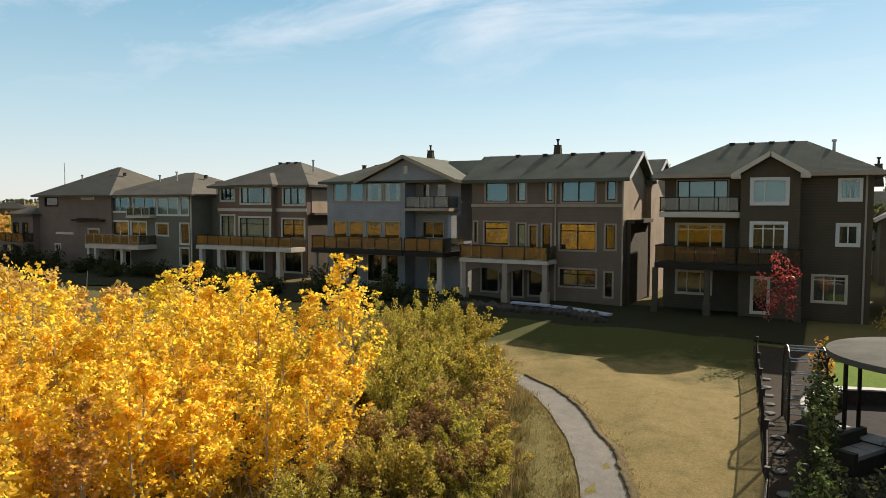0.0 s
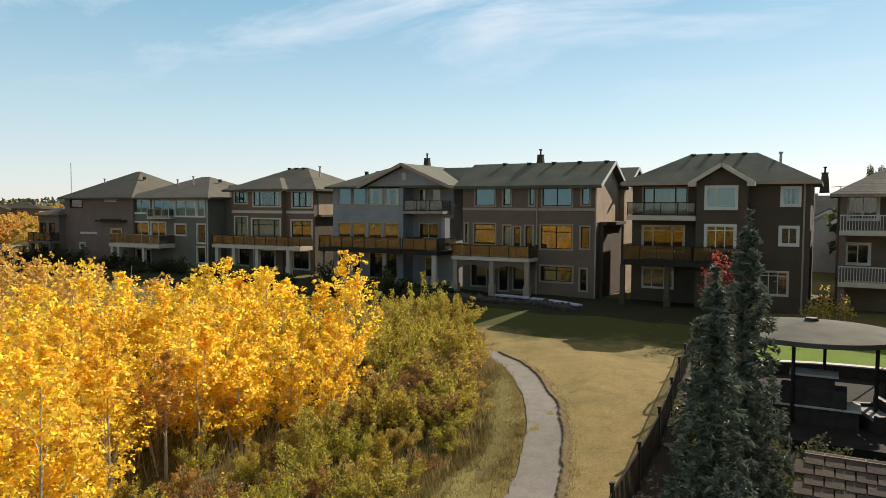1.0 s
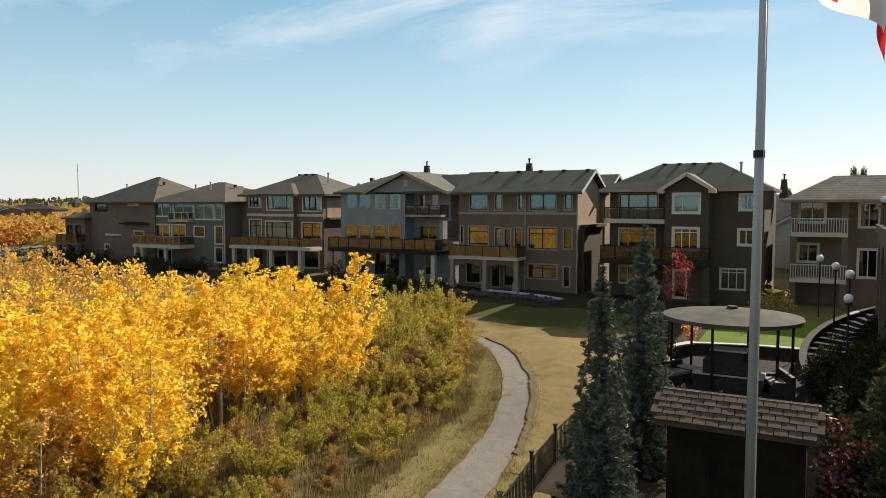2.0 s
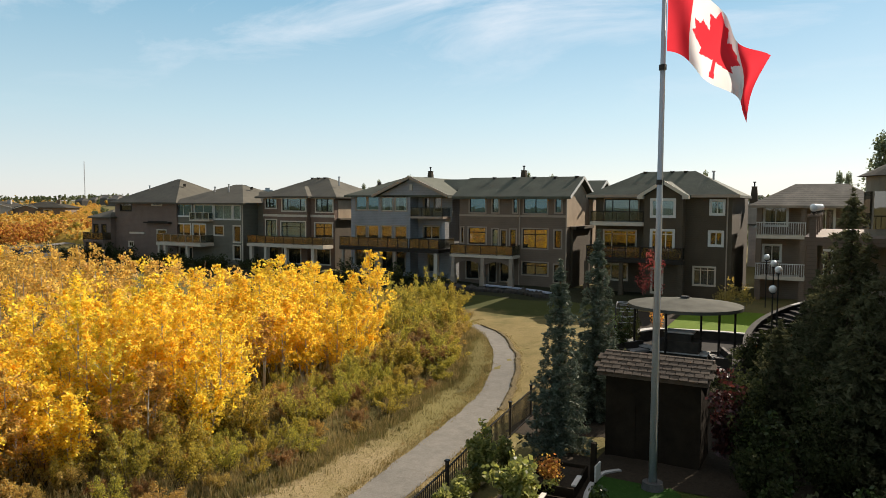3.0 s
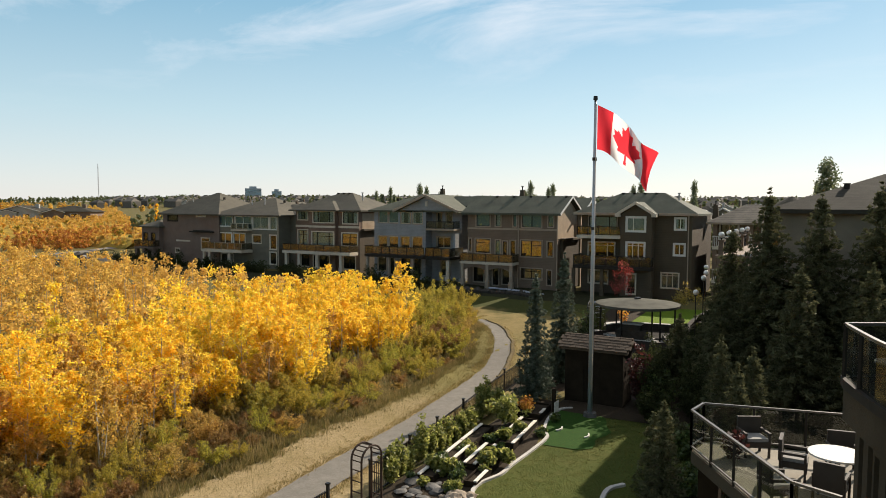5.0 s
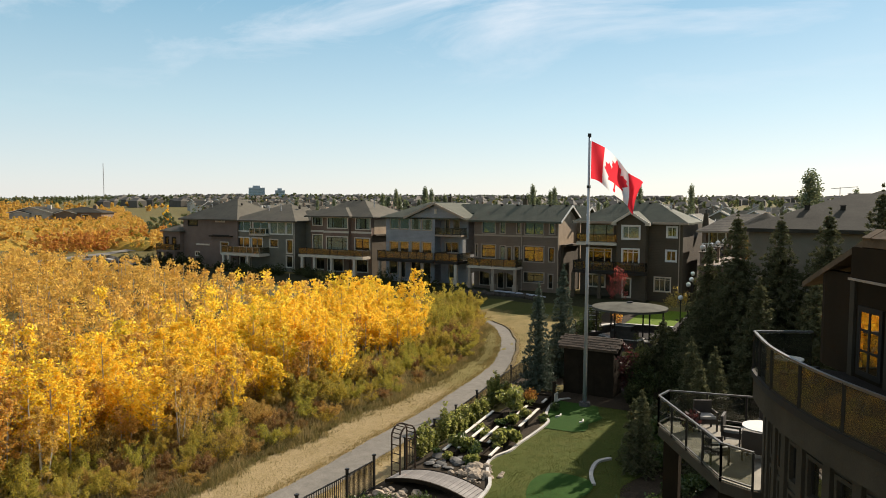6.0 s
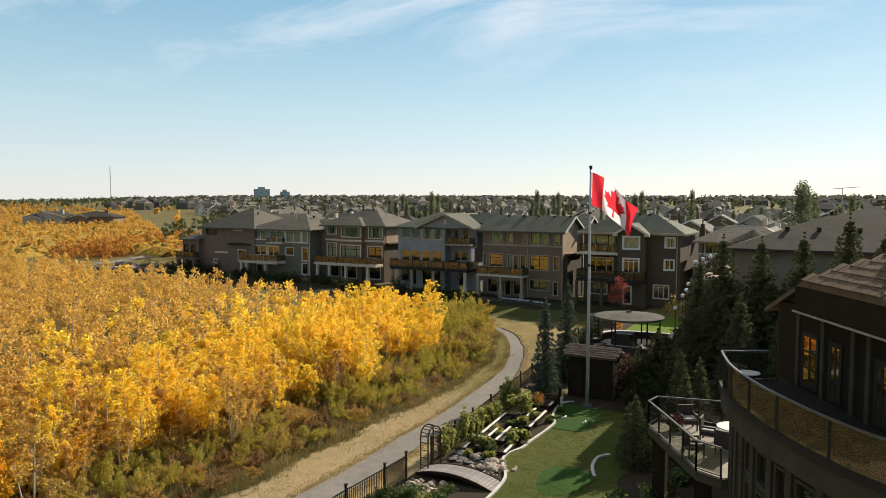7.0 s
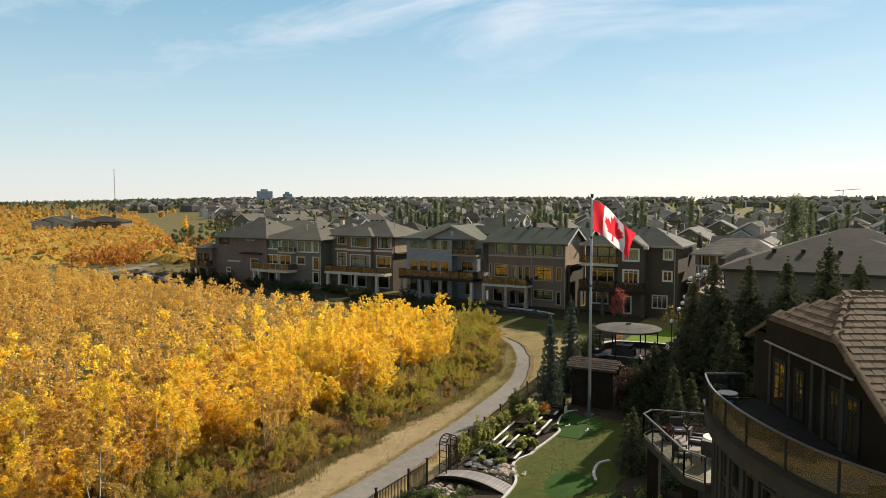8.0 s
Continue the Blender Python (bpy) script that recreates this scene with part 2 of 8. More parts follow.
MAT_EARTH = ground_mat("field_ground", [(0.3, (0.13, 0.10, 0.035)), (0.55, (0.17, 0.14, 0.05)), (0.75, (0.10, 0.10, 0.035))], 0.05,
                       [(0.3, (0.18, 0.13, 0.05)), (0.7, (0.08, 0.085, 0.03))], 0.6, 0.5)
SHINGLE = surface("asphalt_shingle", (0.104, 0.107, 0.074), 0.9, scale=0.5, fine=9.0, bump=0.5, lines=("Z", 0.075, 0.35), vary=0.2)
SHINGLE_B = surface("brown_shingle", (0.112, 0.098, 0.070), 0.9, scale=0.6, fine=9.0, bump=0.5, lines=("Z", 0.075, 0.35), vary=0.2)
SHINGLE_C = surface("dark_brown_shingle", (0.062, 0.056, 0.043), 0.9, scale=0.6, fine=9.0, bump=0.5, lines=("Z", 0.075, 0.35), vary=0.2, spec=0.1)
# roof tone of the far suburb, with aerial haze mixed into the colour
SHINGLE_FAR = surface("hazed_far_shingle", (0.125, 0.11, 0.09), 0.9, scale=0.03, fine=0.3, vary=0.5, bump=0.1)
PANEL_BLUE = surface("pale_blue_cladding", (0.38, 0.43, 0.46), 0.8, scale=0.1, fine=1.0, vary=0.1)
SHAKE = surface("concrete_shake", (0.20, 0.135, 0.08), 0.85, scale=1.4, fine=16.0, bump=0.4, rand=0.35, spec=0.1)
SHAKE_DARK = surface("shed_shake", (0.115, 0.08, 0.052), 0.9, scale=1.4, fine=16.0, bump=0.4, rand=0.4)
TILE_ROOF = surface("clay_tile_roof", (0.30, 0.24, 0.175), 0.85, scale=0.8, fine=8.0, bump=0.4, lines=("Z", 0.17, 0.7))
SIDING = {}
for key, c in {"mauve": (0.105, 0.074, 0.056), "sage": (0.088, 0.080, 0.058), "brown": (0.104, 0.067, 0.046), "blue": (0.160, 0.160, 0.160),
               "taupe": (0.098, 0.070, 0.048), "espresso": (0.050, 0.037, 0.022), "stone": (0.38, 0.34, 0.29), "tan": (0.42, 0.31, 0.22), "grey": (0.23, 0.215, 0.19)}.items():
    SIDING[key] = surface("siding_" + key, scaled(c, 1.9), 0.8, scale=0.7, fine=14.0, vary=0.14, bump=0.35, lines=("Z", 0.17, 0.30))
STUCCO = surface("grey_stucco", (0.28, 0.24, 0.175), 0.92, scale=0.8, fine=30.0, vary=0.16, bump=0.4)
# paler wall tone with sunlight put into it, for house sides facing the sun
STUCCO_SUNLIT = surface("sunlit_tan_stucco", (0.44, 0.33, 0.22), 0.92, scale=0.8, fine=30.0, vary=0.16, bump=0.4)
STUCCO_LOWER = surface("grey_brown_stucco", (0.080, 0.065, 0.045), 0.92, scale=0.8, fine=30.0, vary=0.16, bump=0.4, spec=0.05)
# stucco with the walls' shade put into its near-black colour
STUCCO_SHADED = surface("shade_darkened_stucco", (0.033, 0.023, 0.013), 0.92, scale=0.8, fine=30.0, vary=0.16, bump=0.4, spec=0.05)
TRIM = surface("cream_trim", (0.60, 0.52, 0.40), 0.6, vary=0.10, bump=0.05)
TRIM_WHITE = surface("white_trim", (0.68, 0.65, 0.58), 0.55, vary=0.08, bump=0.05)
TRIM_DARK = surface("dark_trim", (0.036, 0.030, 0.023), 0.7, vary=0.12, bump=0.05, spec=0.12)
TRIM_BROWN = surface("brown_trim", (0.37, 0.29, 0.21), 0.65, vary=0.12, bump=0.05)
STONE = surface("ledge_stone", (0.05, 0.042, 0.032), 0.9, vary=0.35, scale=3.0, fine=20.0, bump=0.6)
SLATE = surface("dark_paving", (0.028, 0.024, 0.02), 0.9, vary=0.3, scale=2.0, fine=20.0, bump=0.4, spec=0.1)
ROCK = surface("garden_rock", (0.45, 0.36, 0.26), 0.85, vary=0.35, scale=3.0, fine=18.0, bump=0.4, rand=0.5)
ROCK_GREY = surface("grey_boulder", (0.16, 0.15, 0.135), 0.85, vary=0.35, scale=3.0, fine=18.0, bump=0.4, rand=0.4)
CONCRETE = surface("pale_concrete", (0.50, 0.47, 0.42), 0.85, vary=0.18, scale=1.5, fine=30.0, bump=0.2)
METAL_DARK = surface("black_iron", (0.03, 0.026, 0.022), 0.45, 0.4, vary=0.2, bump=0.05)
ALU = surface("brushed_aluminium", (0.42, 0.44, 0.46), 0.45, 0.25, vary=0.08, scale=0.6, bump=0.03)
ROOF_METAL = surface("galvanised_vent", (0.42, 0.41, 0.40), 0.45, 0.7, vary=0.15)
BOARD = surface("weathered_board", (0.78, 0.72, 0.62), 0.8, vary=0.25, scale=2.0, fine=30.0, bump=0.2, stretch=(1, 0.15, 1))
DECKING = surface("bridge_decking", (0.30, 0.27, 0.24), 0.8, vary=0.2, scale=2.0, fine=26.0, bump=0.2, rand=0.3)
TIMBER_DARK = surface("dark_timber", (0.026, 0.019, 0.012), 0.9, vary=0.3, scale=2.0, fine=24.0, bump=0.25, spec=0.05)
RUST_IRON = surface("brown_iron", (0.075, 0.045, 0.028), 0.6, 0.3, vary=0.3, bump=0.1)
COVER = surface("pale_blue_cover", (0.34, 0.37, 0.44), 0.5, vary=0.2, scale=1.0, fine=20.0, bump=0.1)
PAVER = surface("tan_deck_paver", (0.27, 0.24, 0.185), 0.85, vary=0.2, scale=1.5, fine=24.0, bump=0.2)
CANVAS = surface("grey_canvas", (0.115, 0.11, 0.088), 0.85, vary=0.25, scale=1.0, fine=60.0, bump=0.08, spec=0.05)
FABRIC = surface("grey_cushion", (0.30, 0.29, 0.27), 0.9, vary=0.08, bump=0.1)
WICKER = surface("dark_wicker", (0.05, 0.04, 0.03), 0.7, vary=0.3, fine=60.0, bump=0.4)
CURTAIN = surface("pale_curtain", (0.80, 0.82, 0.80), 0.9, vary=0.10, lines=("X", 0.16, 0.25), bump=0.2)
GLASS = glass("window_glass", (0.020, 0.019, 0.014), 0.09, 0.55)
# teal pane and coat colour stand for the sky's reflection
GLASS_SKY_TINT = glass("sky_tinted_window_glass", (0.085, 0.108, 0.112), 0.15, 0.25, coat=(0.44, 0.78, 0.92))
GLASS_BRIGHT = glass("coated_glass", (0.035, 0.028, 0.016), 0.23, 0.25)
# orange tint and coat help paint the golden trees' reflection
GLASS_WARM = glass("grove_gold_window_glass", (0.06, 0.033, 0.010), 0.50, 0.2, coat=(0.98, 0.82, 0.58))
GLASS_CLEAR = glass("clear_window_glass", (0.05, 0.06, 0.06), 0.10, 0.82, coat=(0.60, 0.86, 0.95))
GLASS_SMOKE = glass("smoked_rail_glass", (0.04, 0.032, 0.024), 0.03, 0.45)
RAIL_METAL = surface("grey_rail_metal", (0.16, 0.15, 0.135), 0.4, 0.7, vary=0.1, bump=0.03)
GLASS_RAIL = glass("rail_glass", (0.03, 0.03, 0.025), 0.05, 0.8)
# rail glass tinted gold to stand for the reflected grove
GLASS_GROVE_GOLD = glass("grove_gold_rail_glass", (0.085, 0.062, 0.030), 0.08, 0.5, 0.03, coat=(0.95, 0.87, 0.68))
GLOBE = surface("opal_globe", (0.80, 0.79, 0.75), 0.25, vary=0.03, bump=0.0, spec=0.5)
BARK_PALE = surface("aspen_bark", (0.42, 0.39, 0.31), 0.85, vary=0.4, scale=4.0, fine=24.0, stretch=(1, 1, 0.4), bump=0.3)
BARK = surface("brown_bark", (0.10, 0.075, 0.05), 0.9, vary=0.4, scale=5.0, fine=24.0, stretch=(1, 1, 0.3), bump=0.4)
LEAF_GOLD = foliage("aspen_leaves", [(0.0, (0.84, 0.48, 0.03)), (0.3, (0.95, 0.65, 0.05)), (0.75, (0.97, 0.74, 0.075)), (0.93, (0.93, 0.76, 0.11)), (1.0, (0.62, 0.55, 0.09))], 0.72, 0.02, obj=0.14, patch=0.12)
LEAF_LEMON = foliage("greenish_aspen_leaves", [(0.0, (0.72, 0.50, 0.03)), (0.5, (0.84, 0.63, 0.05)), (1.0, (0.64, 0.56, 0.07))], 0.7, 0.02, obj=0.1, patch=0.2)
LEAF_OCHRE = foliage("ochre_aspen_leaves", [(0.0, (0.50, 0.285, 0.075)), (0.35, (0.70, 0.43, 0.09)), (0.8, (0.84, 0.54, 0.105)), (1.0, (0.50, 0.35, 0.10))], 0.68, 0.02, obj=0.3, patch=0.4)
LEAF_TAN = foliage("dull_aspen_leaves", [(0.0, (0.52, 0.30, 0.08)), (0.35, (0.73, 0.445, 0.095)), (0.8, (0.86, 0.555, 0.11)), (1.0, (0.50, 0.36, 0.10))], 0.68, 0.02, patch=0.4)
LEAF_RUST = foliage("rust_leaves", [(0.0, (0.46, 0.16, 0.045)), (0.45, (0.60, 0.26, 0.06)), (0.8, (0.74, 0.42, 0.07)), (1.0, (0.78, 0.54, 0.09))], 0.5, 0.02)
LEAF_WILLOW = foliage("willow_leaves", [(0.0, (0.235, 0.20, 0.04)), (0.35, (0.36, 0.305, 0.05)), (0.7, (0.50, 0.41, 0.06)), (1.0, (0.68, 0.52, 0.075))], 0.6, 0.02, obj=0.45, patch=0.3)
LEAF_STRAW = foliage("straw_shrub_leaves", [(0.0, (0.28, 0.19, 0.06)), (0.5, (0.48, 0.33, 0.085)), (1.0, (0.68, 0.45, 0.11))], 0.6, 0.02, obj=0.3, patch=0.3)
LEAF_RUSSET = foliage("russet_shrub_leaves", [(0.0, (0.18, 0.085, 0.035)), (0.5, (0.30, 0.16, 0.055)), (1.0, (0.40, 0.26, 0.08))], 0.5, 0.02, obj=0.3, patch=0.3)
LEAF_GREEN = foliage("green_leaves", [(0.0, (0.045, 0.075, 0.018)), (0.6, (0.085, 0.125, 0.028)), (1.0, (0.15, 0.18, 0.045))], 0.4)
# leaf green darkened to stand for shade
LEAF_SHADE = foliage("shade_toned_leaves", [(0.0, (0.028, 0.034, 0.012)), (0.6, (0.048, 0.056, 0.020)), (1.0, (0.075, 0.080, 0.030))], 0.35, 0.008)
LEAF_VINE = foliage("dusty_vine_leaves", [(0.0, (0.13, 0.155, 0.035)), (0.6, (0.28, 0.29, 0.065)), (1.0, (0.50, 0.47, 0.15))], 0.6, 0.03)
LEAF_BURGUNDY = foliage("burgundy_leaves", [(0.0, (0.040, 0.010, 0.010)), (0.6, (0.065, 0.017, 0.015)), (1.0, (0.11, 0.032, 0.024))], 0.4)
LEAF_RED = foliage("maple_leaves", [(0.0, (0.26, 0.03, 0.03)), (0.6, (0.42, 0.06, 0.05)), (1.0, (0.52, 0.16, 0.10))], 0.5)
NEEDLE_BLUE = foliage("blue_spruce_needles", [(0.0, (0.075, 0.098, 0.066)), (0.6, (0.125, 0.15, 0.105)), (1.0, (0.19, 0.21, 0.155))], 0.25, 0.015, patch=0.4)
NEEDLE = foliage("spruce_needles", [(0.0, (0.080, 0.082, 0.040)), (0.6, (0.120, 0.120, 0.060)), (1.0, (0.165, 0.160, 0.080))], 0.3, 0.006, patch=0.4)
# far poplar green, lightened to stand for haze
NEEDLE_FAR = foliage("hazed_poplar_leaves", [(0.0, (0.11, 0.135, 0.07)), (0.6, (0.17, 0.20, 0.10)), (1.0, (0.26, 0.26, 0.12))], 0.5)
LEAF_FAR = foliage("street_tree_leaves", [(0.0, (0.09, 0.11, 0.045)), (0.6, (0.14, 0.165, 0.065)), (0.9, (0.22, 0.21, 0.08)), (1.0, (0.34, 0.25, 0.07))], 0.4)
DRYBLADE = foliage("dry_grass_blades", [(0.0, (0.20, 0.16, 0.05)), (0.5, (0.33, 0.24, 0.09)), (1.0, (0.42, 0.31, 0.14))], 0.35)
YARDBLADE = foliage("yard_grass_blades", [(0.0, (0.06, 0.08, 0.015)), (0.5, (0.10, 0.11, 0.022)), (1.0, (0.17, 0.15, 0.04))], 0.35)
LAWNBLADE = foliage("lawn_grass_blades", [(0.0, (0.13, 0.13, 0.035)), (0.5, (0.24, 0.19, 0.065)), (1.0, (0.34, 0.25, 0.10))], 0.3)

# ---------------------------------------------------------------- building helpers
def smooth(a, b, v):
    k = min(1.0, max(0.0, (v - a) / (b - a)))
    return k * k * (3 - 2 * k)


def put(ob, mat, parent=None, label=""):
    ob.data.materials.append(mat)
    if parent is not None:
        ob.parent = parent
    if label:
        ob["label"] = label
    return ob


def part(name, bm, mat, parent=None, label="", shade=False):
    me = bpy.data.meshes.new(name)
    bm.to_mesh(me)
    bm.free()
    if shade:
        me.polygons.foreach_set("use_smooth", [True] * len(me.polygons))
    return put(new(name, me), mat, parent, label)


def fast(name, verts, quads, mat, parent=None, label=""):
    """A mesh from numpy arrays of corners and four-cornered faces."""
    me = bpy.data.meshes.new(name)
    verts = np.asarray(verts, dtype=np.float32)
    quads = np.asarray(quads, dtype=np.int32)
    me.vertices.add(len(verts))
    me.vertices.foreach_set("co", verts.ravel())
    me.loops.add(quads.size)
    me.loops.foreach_set("vertex_index", quads.ravel())
    me.polygons.add(len(quads))
    me.polygons.foreach_set("loop_start", np.arange(0, quads.size, 4, dtype=np.int32))
    me.update(calc_edges=True)
    me.validate()
    return put(new(name, me), mat, parent, label)


def box(bm, x0, x1, y0, y1, z0, z1):
    v = [bm.verts.new((x, y, z)) for z in (z0, z1) for x, y in ((x0, y0), (x1, y0), (x1, y1), (x0, y1))]
    for f in ((3, 2, 1, 0), (4, 5, 6, 7), (0, 1, 5, 4), (1, 2, 6, 5), (2, 3, 7, 6), (3, 0, 4, 7)):
        bm.faces.new([v[i] for i in f])
    return v


def boxes(*dims):
    bm = bmesh.new()
    for d in dims:
        box(bm, *d)
    return bm


def bar(bm, a, b, r, sides=6, r2=None):
    """A round bar from a to b, tapering to r2."""
    a, b = Vector(a), Vector(b)
    d = (b - a).normalized()
    u = d.cross(Vector((0.31, 0.17, 0.93))).normalized()
    w = d.cross(u)
    r2 = r if r2 is None else r2
    ra = [bm.verts.new(a + (u * math.cos(k) + w * math.sin(k)) * r) for k in [2 * math.pi * i / sides for i in range(sides)]]
    rb = [bm.verts.new(b + (u * math.cos(k) + w * math.sin(k)) * r2) for k in [2 * math.pi * i / sides for i in range(sides)]]
    for i in range(sides):
        bm.faces.new((ra[i], ra[(i + 1) % sides], rb[(i + 1) % sides], rb[i]))
    bm.faces.new(ra[::-1])
    bm.faces.new(rb)


def beam(bm, a, b, w, h):
    """A square bar from a to b, h high and w wide."""
    a, b = Vector(a), Vector(b)
    d = (b - a).normalized()
    s = Vector((-d.y, d.x, 0))
    s = (s.normalized() if s.length > 1e-4 else Vector((1, 0, 0))) * (w / 2)
    up = d.cross(s).normalized() * (h / 2)
    ends = [[bm.verts.new(p + s * i + up * j) for i, j in ((-1, -1), (1, -1), (1, 1), (-1, 1))] for p in (a, b)]
    for i in range(4):
        bm.faces.new((ends[0][i], ends[0][(i + 1) % 4], ends[1][(i + 1) % 4], ends[1][i]))
    bm.faces.new(ends[0][::-1])
    bm.faces.new(ends[1])


def sweep(bm, pts, w, h):
    """One unbroken bar of w by h along a line of points."""
    pts = [Vector(p) for p in pts]
    rings = []
    for i, p in enumerate(pts):
        d = (pts[min(i + 1, len(pts) - 1)] - pts[max(i - 1, 0)])
        d.z = 0
        s = Vector((-d.y, d.x, 0)).normalized() * (w / 2)
        rings.append([bm.verts.new(p + s * a + Vector((0, 0, h / 2 * b))) for a, b in ((-1, -1), (1, -1), (1, 1), (-1, 1))])
    for r0, r1 in zip(rings, rings[1:]):
        for i in range(4):
            bm.faces.new((r0[i], r0[(i + 1) % 4], r1[(i + 1) % 4], r1[i]))
    bm.faces.new(rings[0][::-1])
    bm.faces.new(rings[-1])
    bmesh.ops.recalc_face_normals(bm, faces=bm.faces)


def ball(bm, centre, r, seg=10):
    bmesh.ops.create_uvsphere(bm, u_segments=seg, v_segments=max(5, seg // 2 + 1), radius=r, matrix=Matrix.Translation(centre))


def thing(name, x, y, z, label, category, group="", rz=0.0):
    e = new(name)
    e.empty_display_size = 0.3
    e.matrix_world = pose(x, y, z, 0, 0, rz)
    return tagged(e, label, category, group)


# ---------------------------------------------------------------- ground
def path_mid(y):
    """The middle line of the gravel path: x for a given y."""
    k = [(-60, 0.1), (-13, -0.68), (-10, -0.8), (-1, -1.34), (5.5, -1.95), (9, -2.5), (12.6, -3.2), (14.7, -3.75), (17, -4.5), (19.4, -5.5), (21.4, -6.75), (22.6, -7.5), (24, -8.45), (25.3, -9.6), (26.3, -11.0), (27.0, -12.6)]
    for (y0, x0), (y1, x1) in zip(k, k[1:]):
        if y <= y1:
            f = max(0.0, (y - y0) / (y1 - y0))
            return x0 + (x1 - x0) * f
    return k[-1][1]


def ground_z(x, y):
    near = 0.62 + 0.62 * smooth(13, 22, y) + 0.35 * smooth(30, 40, y)
    rise = smooth(0.9, 2.6, x) * (1 - smooth(12, 20, y)) * (1 - smooth(30, 60, x))
    z = near + 0.6 * rise
    d = math.hypot(x, y - 40)
    back = smooth(70, 1500, d) * smooth(-0.55, 0.25, (y - 60 + 0.75 * (x + 60)) / max(d, 1.0))
    z += 17.0 * back
    z += 0.07 * math.sin(0.5 * x + 0.3 * y) * math.sin(0.37 * y - 0.21 * x)
    if x < -5:
        z += 0.10 * math.sin(0.9 * x) * math.sin(0.8 * y) * (1 - smooth(0, 60, -x - 5) * 0.5)
    return z


def spaced(lo, hi, fine_lo, fine_hi, step, far):
    out = list(np.arange(fine_lo, fine_hi + 1e-6, step))
    k, d = fine_hi, step
    while k < hi:
        d *= far
        k = min(hi, k + d)
        out.append(k)
    k, d = fine_lo, step
    while k > lo:
        d *= far
        k = max(lo, k - d)
        out.insert(0, k)
    return out


gx = spaced(-4500, 4000, -60, 30, 1.0, 1.16)
gy = spaced(-1500, 4600, -50, 70, 1.0, 1.16)
gv = [(x, y, ground_z(x, y)) for y in gy for x in gx]
gq = [(j * len(gx) + i, j * len(gx) + i + 1, (j + 1) * len(gx) + i + 1, (j + 1) * len(gx) + i) for j in range(len(gy) - 1) for i in range(len(gx) - 1)]
ground = tagged(fast("ground", gv, gq, MAT_EARTH), "rough autumn meadow ground of dry and green grass", "ground", kind="structure")
ground.data.polygons.foreach_set("use_smooth", [True] * len(ground.data.polygons))


def sheet(name, left, right, mat, lift, label, category, cols=4, jag=0.0):
    """A strip of ground between two lines of (x, y)."""
    rnd = random.Random(5)
    v, q = [], []
    for (lx, ly), (rx, ry) in zip(left, right):
        a, b = rnd.uniform(-jag, jag), rnd.uniform(-jag, jag)
        for c in range(cols + 1):
            f = c / cols
            x, y = lx + a + (rx + b - lx - a) * f, ly + (ry - ly) * f
            v.append((x, y, ground_z(x, y) + lift))
    for j in range(len(left) - 1):
        for c in range(cols):
            q.append((j * (cols + 1) + c, j * (cols + 1) + c + 1, (j + 1) * (cols + 1) + c + 1, (j + 1) * (cols + 1) + c))
    ob = tagged(fast(name, v, q, mat), label, category, kind="structure")
    ob.data.polygons.foreach_set("use_smooth", [True] * len(ob.data.polygons))
    return ob


ys = [-90 + 0.5 * i for i in range(237)]
HALF = lambda y: 0.82 - 0.17 * smooth(6, 16, y) + 0.22 * smooth(23.5, 26.5, y)
verge_l = lambda y: path_mid(y) - HALF(y) - 1.9 - 1.0 * smooth(8, -3, y) + 0.5 * smooth(8, 22, y) + 1.1 * smooth(20, 25, y) + 0.25 * math.sin(y * 0.9)
sheet("verge", [(verge_l(y), y) for y in ys], [(path_mid(y) + HALF(y) + 1.7, y) for y in ys], MAT_VERGE, 0.075, "mown dry grass verge beside the path", "grass", 6, 0.12)
yp = [y for y in ys if y <= 27.0]
sheet("path", [(path_mid(y) - HALF(y), y) for y in yp], [(path_mid(y) + HALF(y), y) for y in yp], MAT_PATH, 0.115, "pale grey gravel walking path curving through dry grass", "path", 6, 0.05)
# worn turf lip along the outer edge of the bend
rl = random.Random(31)
lv, lq = [], []
for i in range(150):
    y = 11.5 + 0.1 * i
    xe = path_mid(y) + HALF(y) - 0.05 + rl.uniform(-0.05, 0.05) + 0.03 * math.sin(y * 2.3)
    for dx, dz in ((0.0, 0.10), (0.02 + rl.uniform(0, 0.02), 0.175), (0.10 + rl.uniform(-0.03, 0.08), 0.17), (0.35, 0.09)):
        lv.append((xe + dx, y, ground_z(xe + dx, y) + dz))
    if i:
        lq += [((i - 1) * 4 + c, (i - 1) * 4 + c + 1, i * 4 + c + 1, i * 4 + c) for c in range(3)]
tagged(fast("turf_lip", lv, lq, MAT_LIP), "worn earth and turf lip beside the gravel path", "turf edge", kind="structure")
yard_edge = lambda y: -0.95 + 0.01 * min(0.0, y - 18.0) * -1 - 0.10 * max(0.0, y - 18.0)
yl = [10 + 0.5 * i for i in range(56)]
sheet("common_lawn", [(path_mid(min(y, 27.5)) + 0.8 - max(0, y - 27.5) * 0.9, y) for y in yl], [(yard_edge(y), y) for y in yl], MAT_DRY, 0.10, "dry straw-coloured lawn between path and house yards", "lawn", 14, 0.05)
yb = [-14 + 0.5 * i for i in range(43)]
CURB = [(6.3, -10.5), (6.25, -9.2), (5.95, -7.6), (5.05, -6.0), (4.75, -4.9), (5.0, -3.6), (4.95, -2.4), (5.0, 0.8), (4.55, 1.7), (4.1, 3.4), (4.0, 5.0), (4.4, 5.7)]


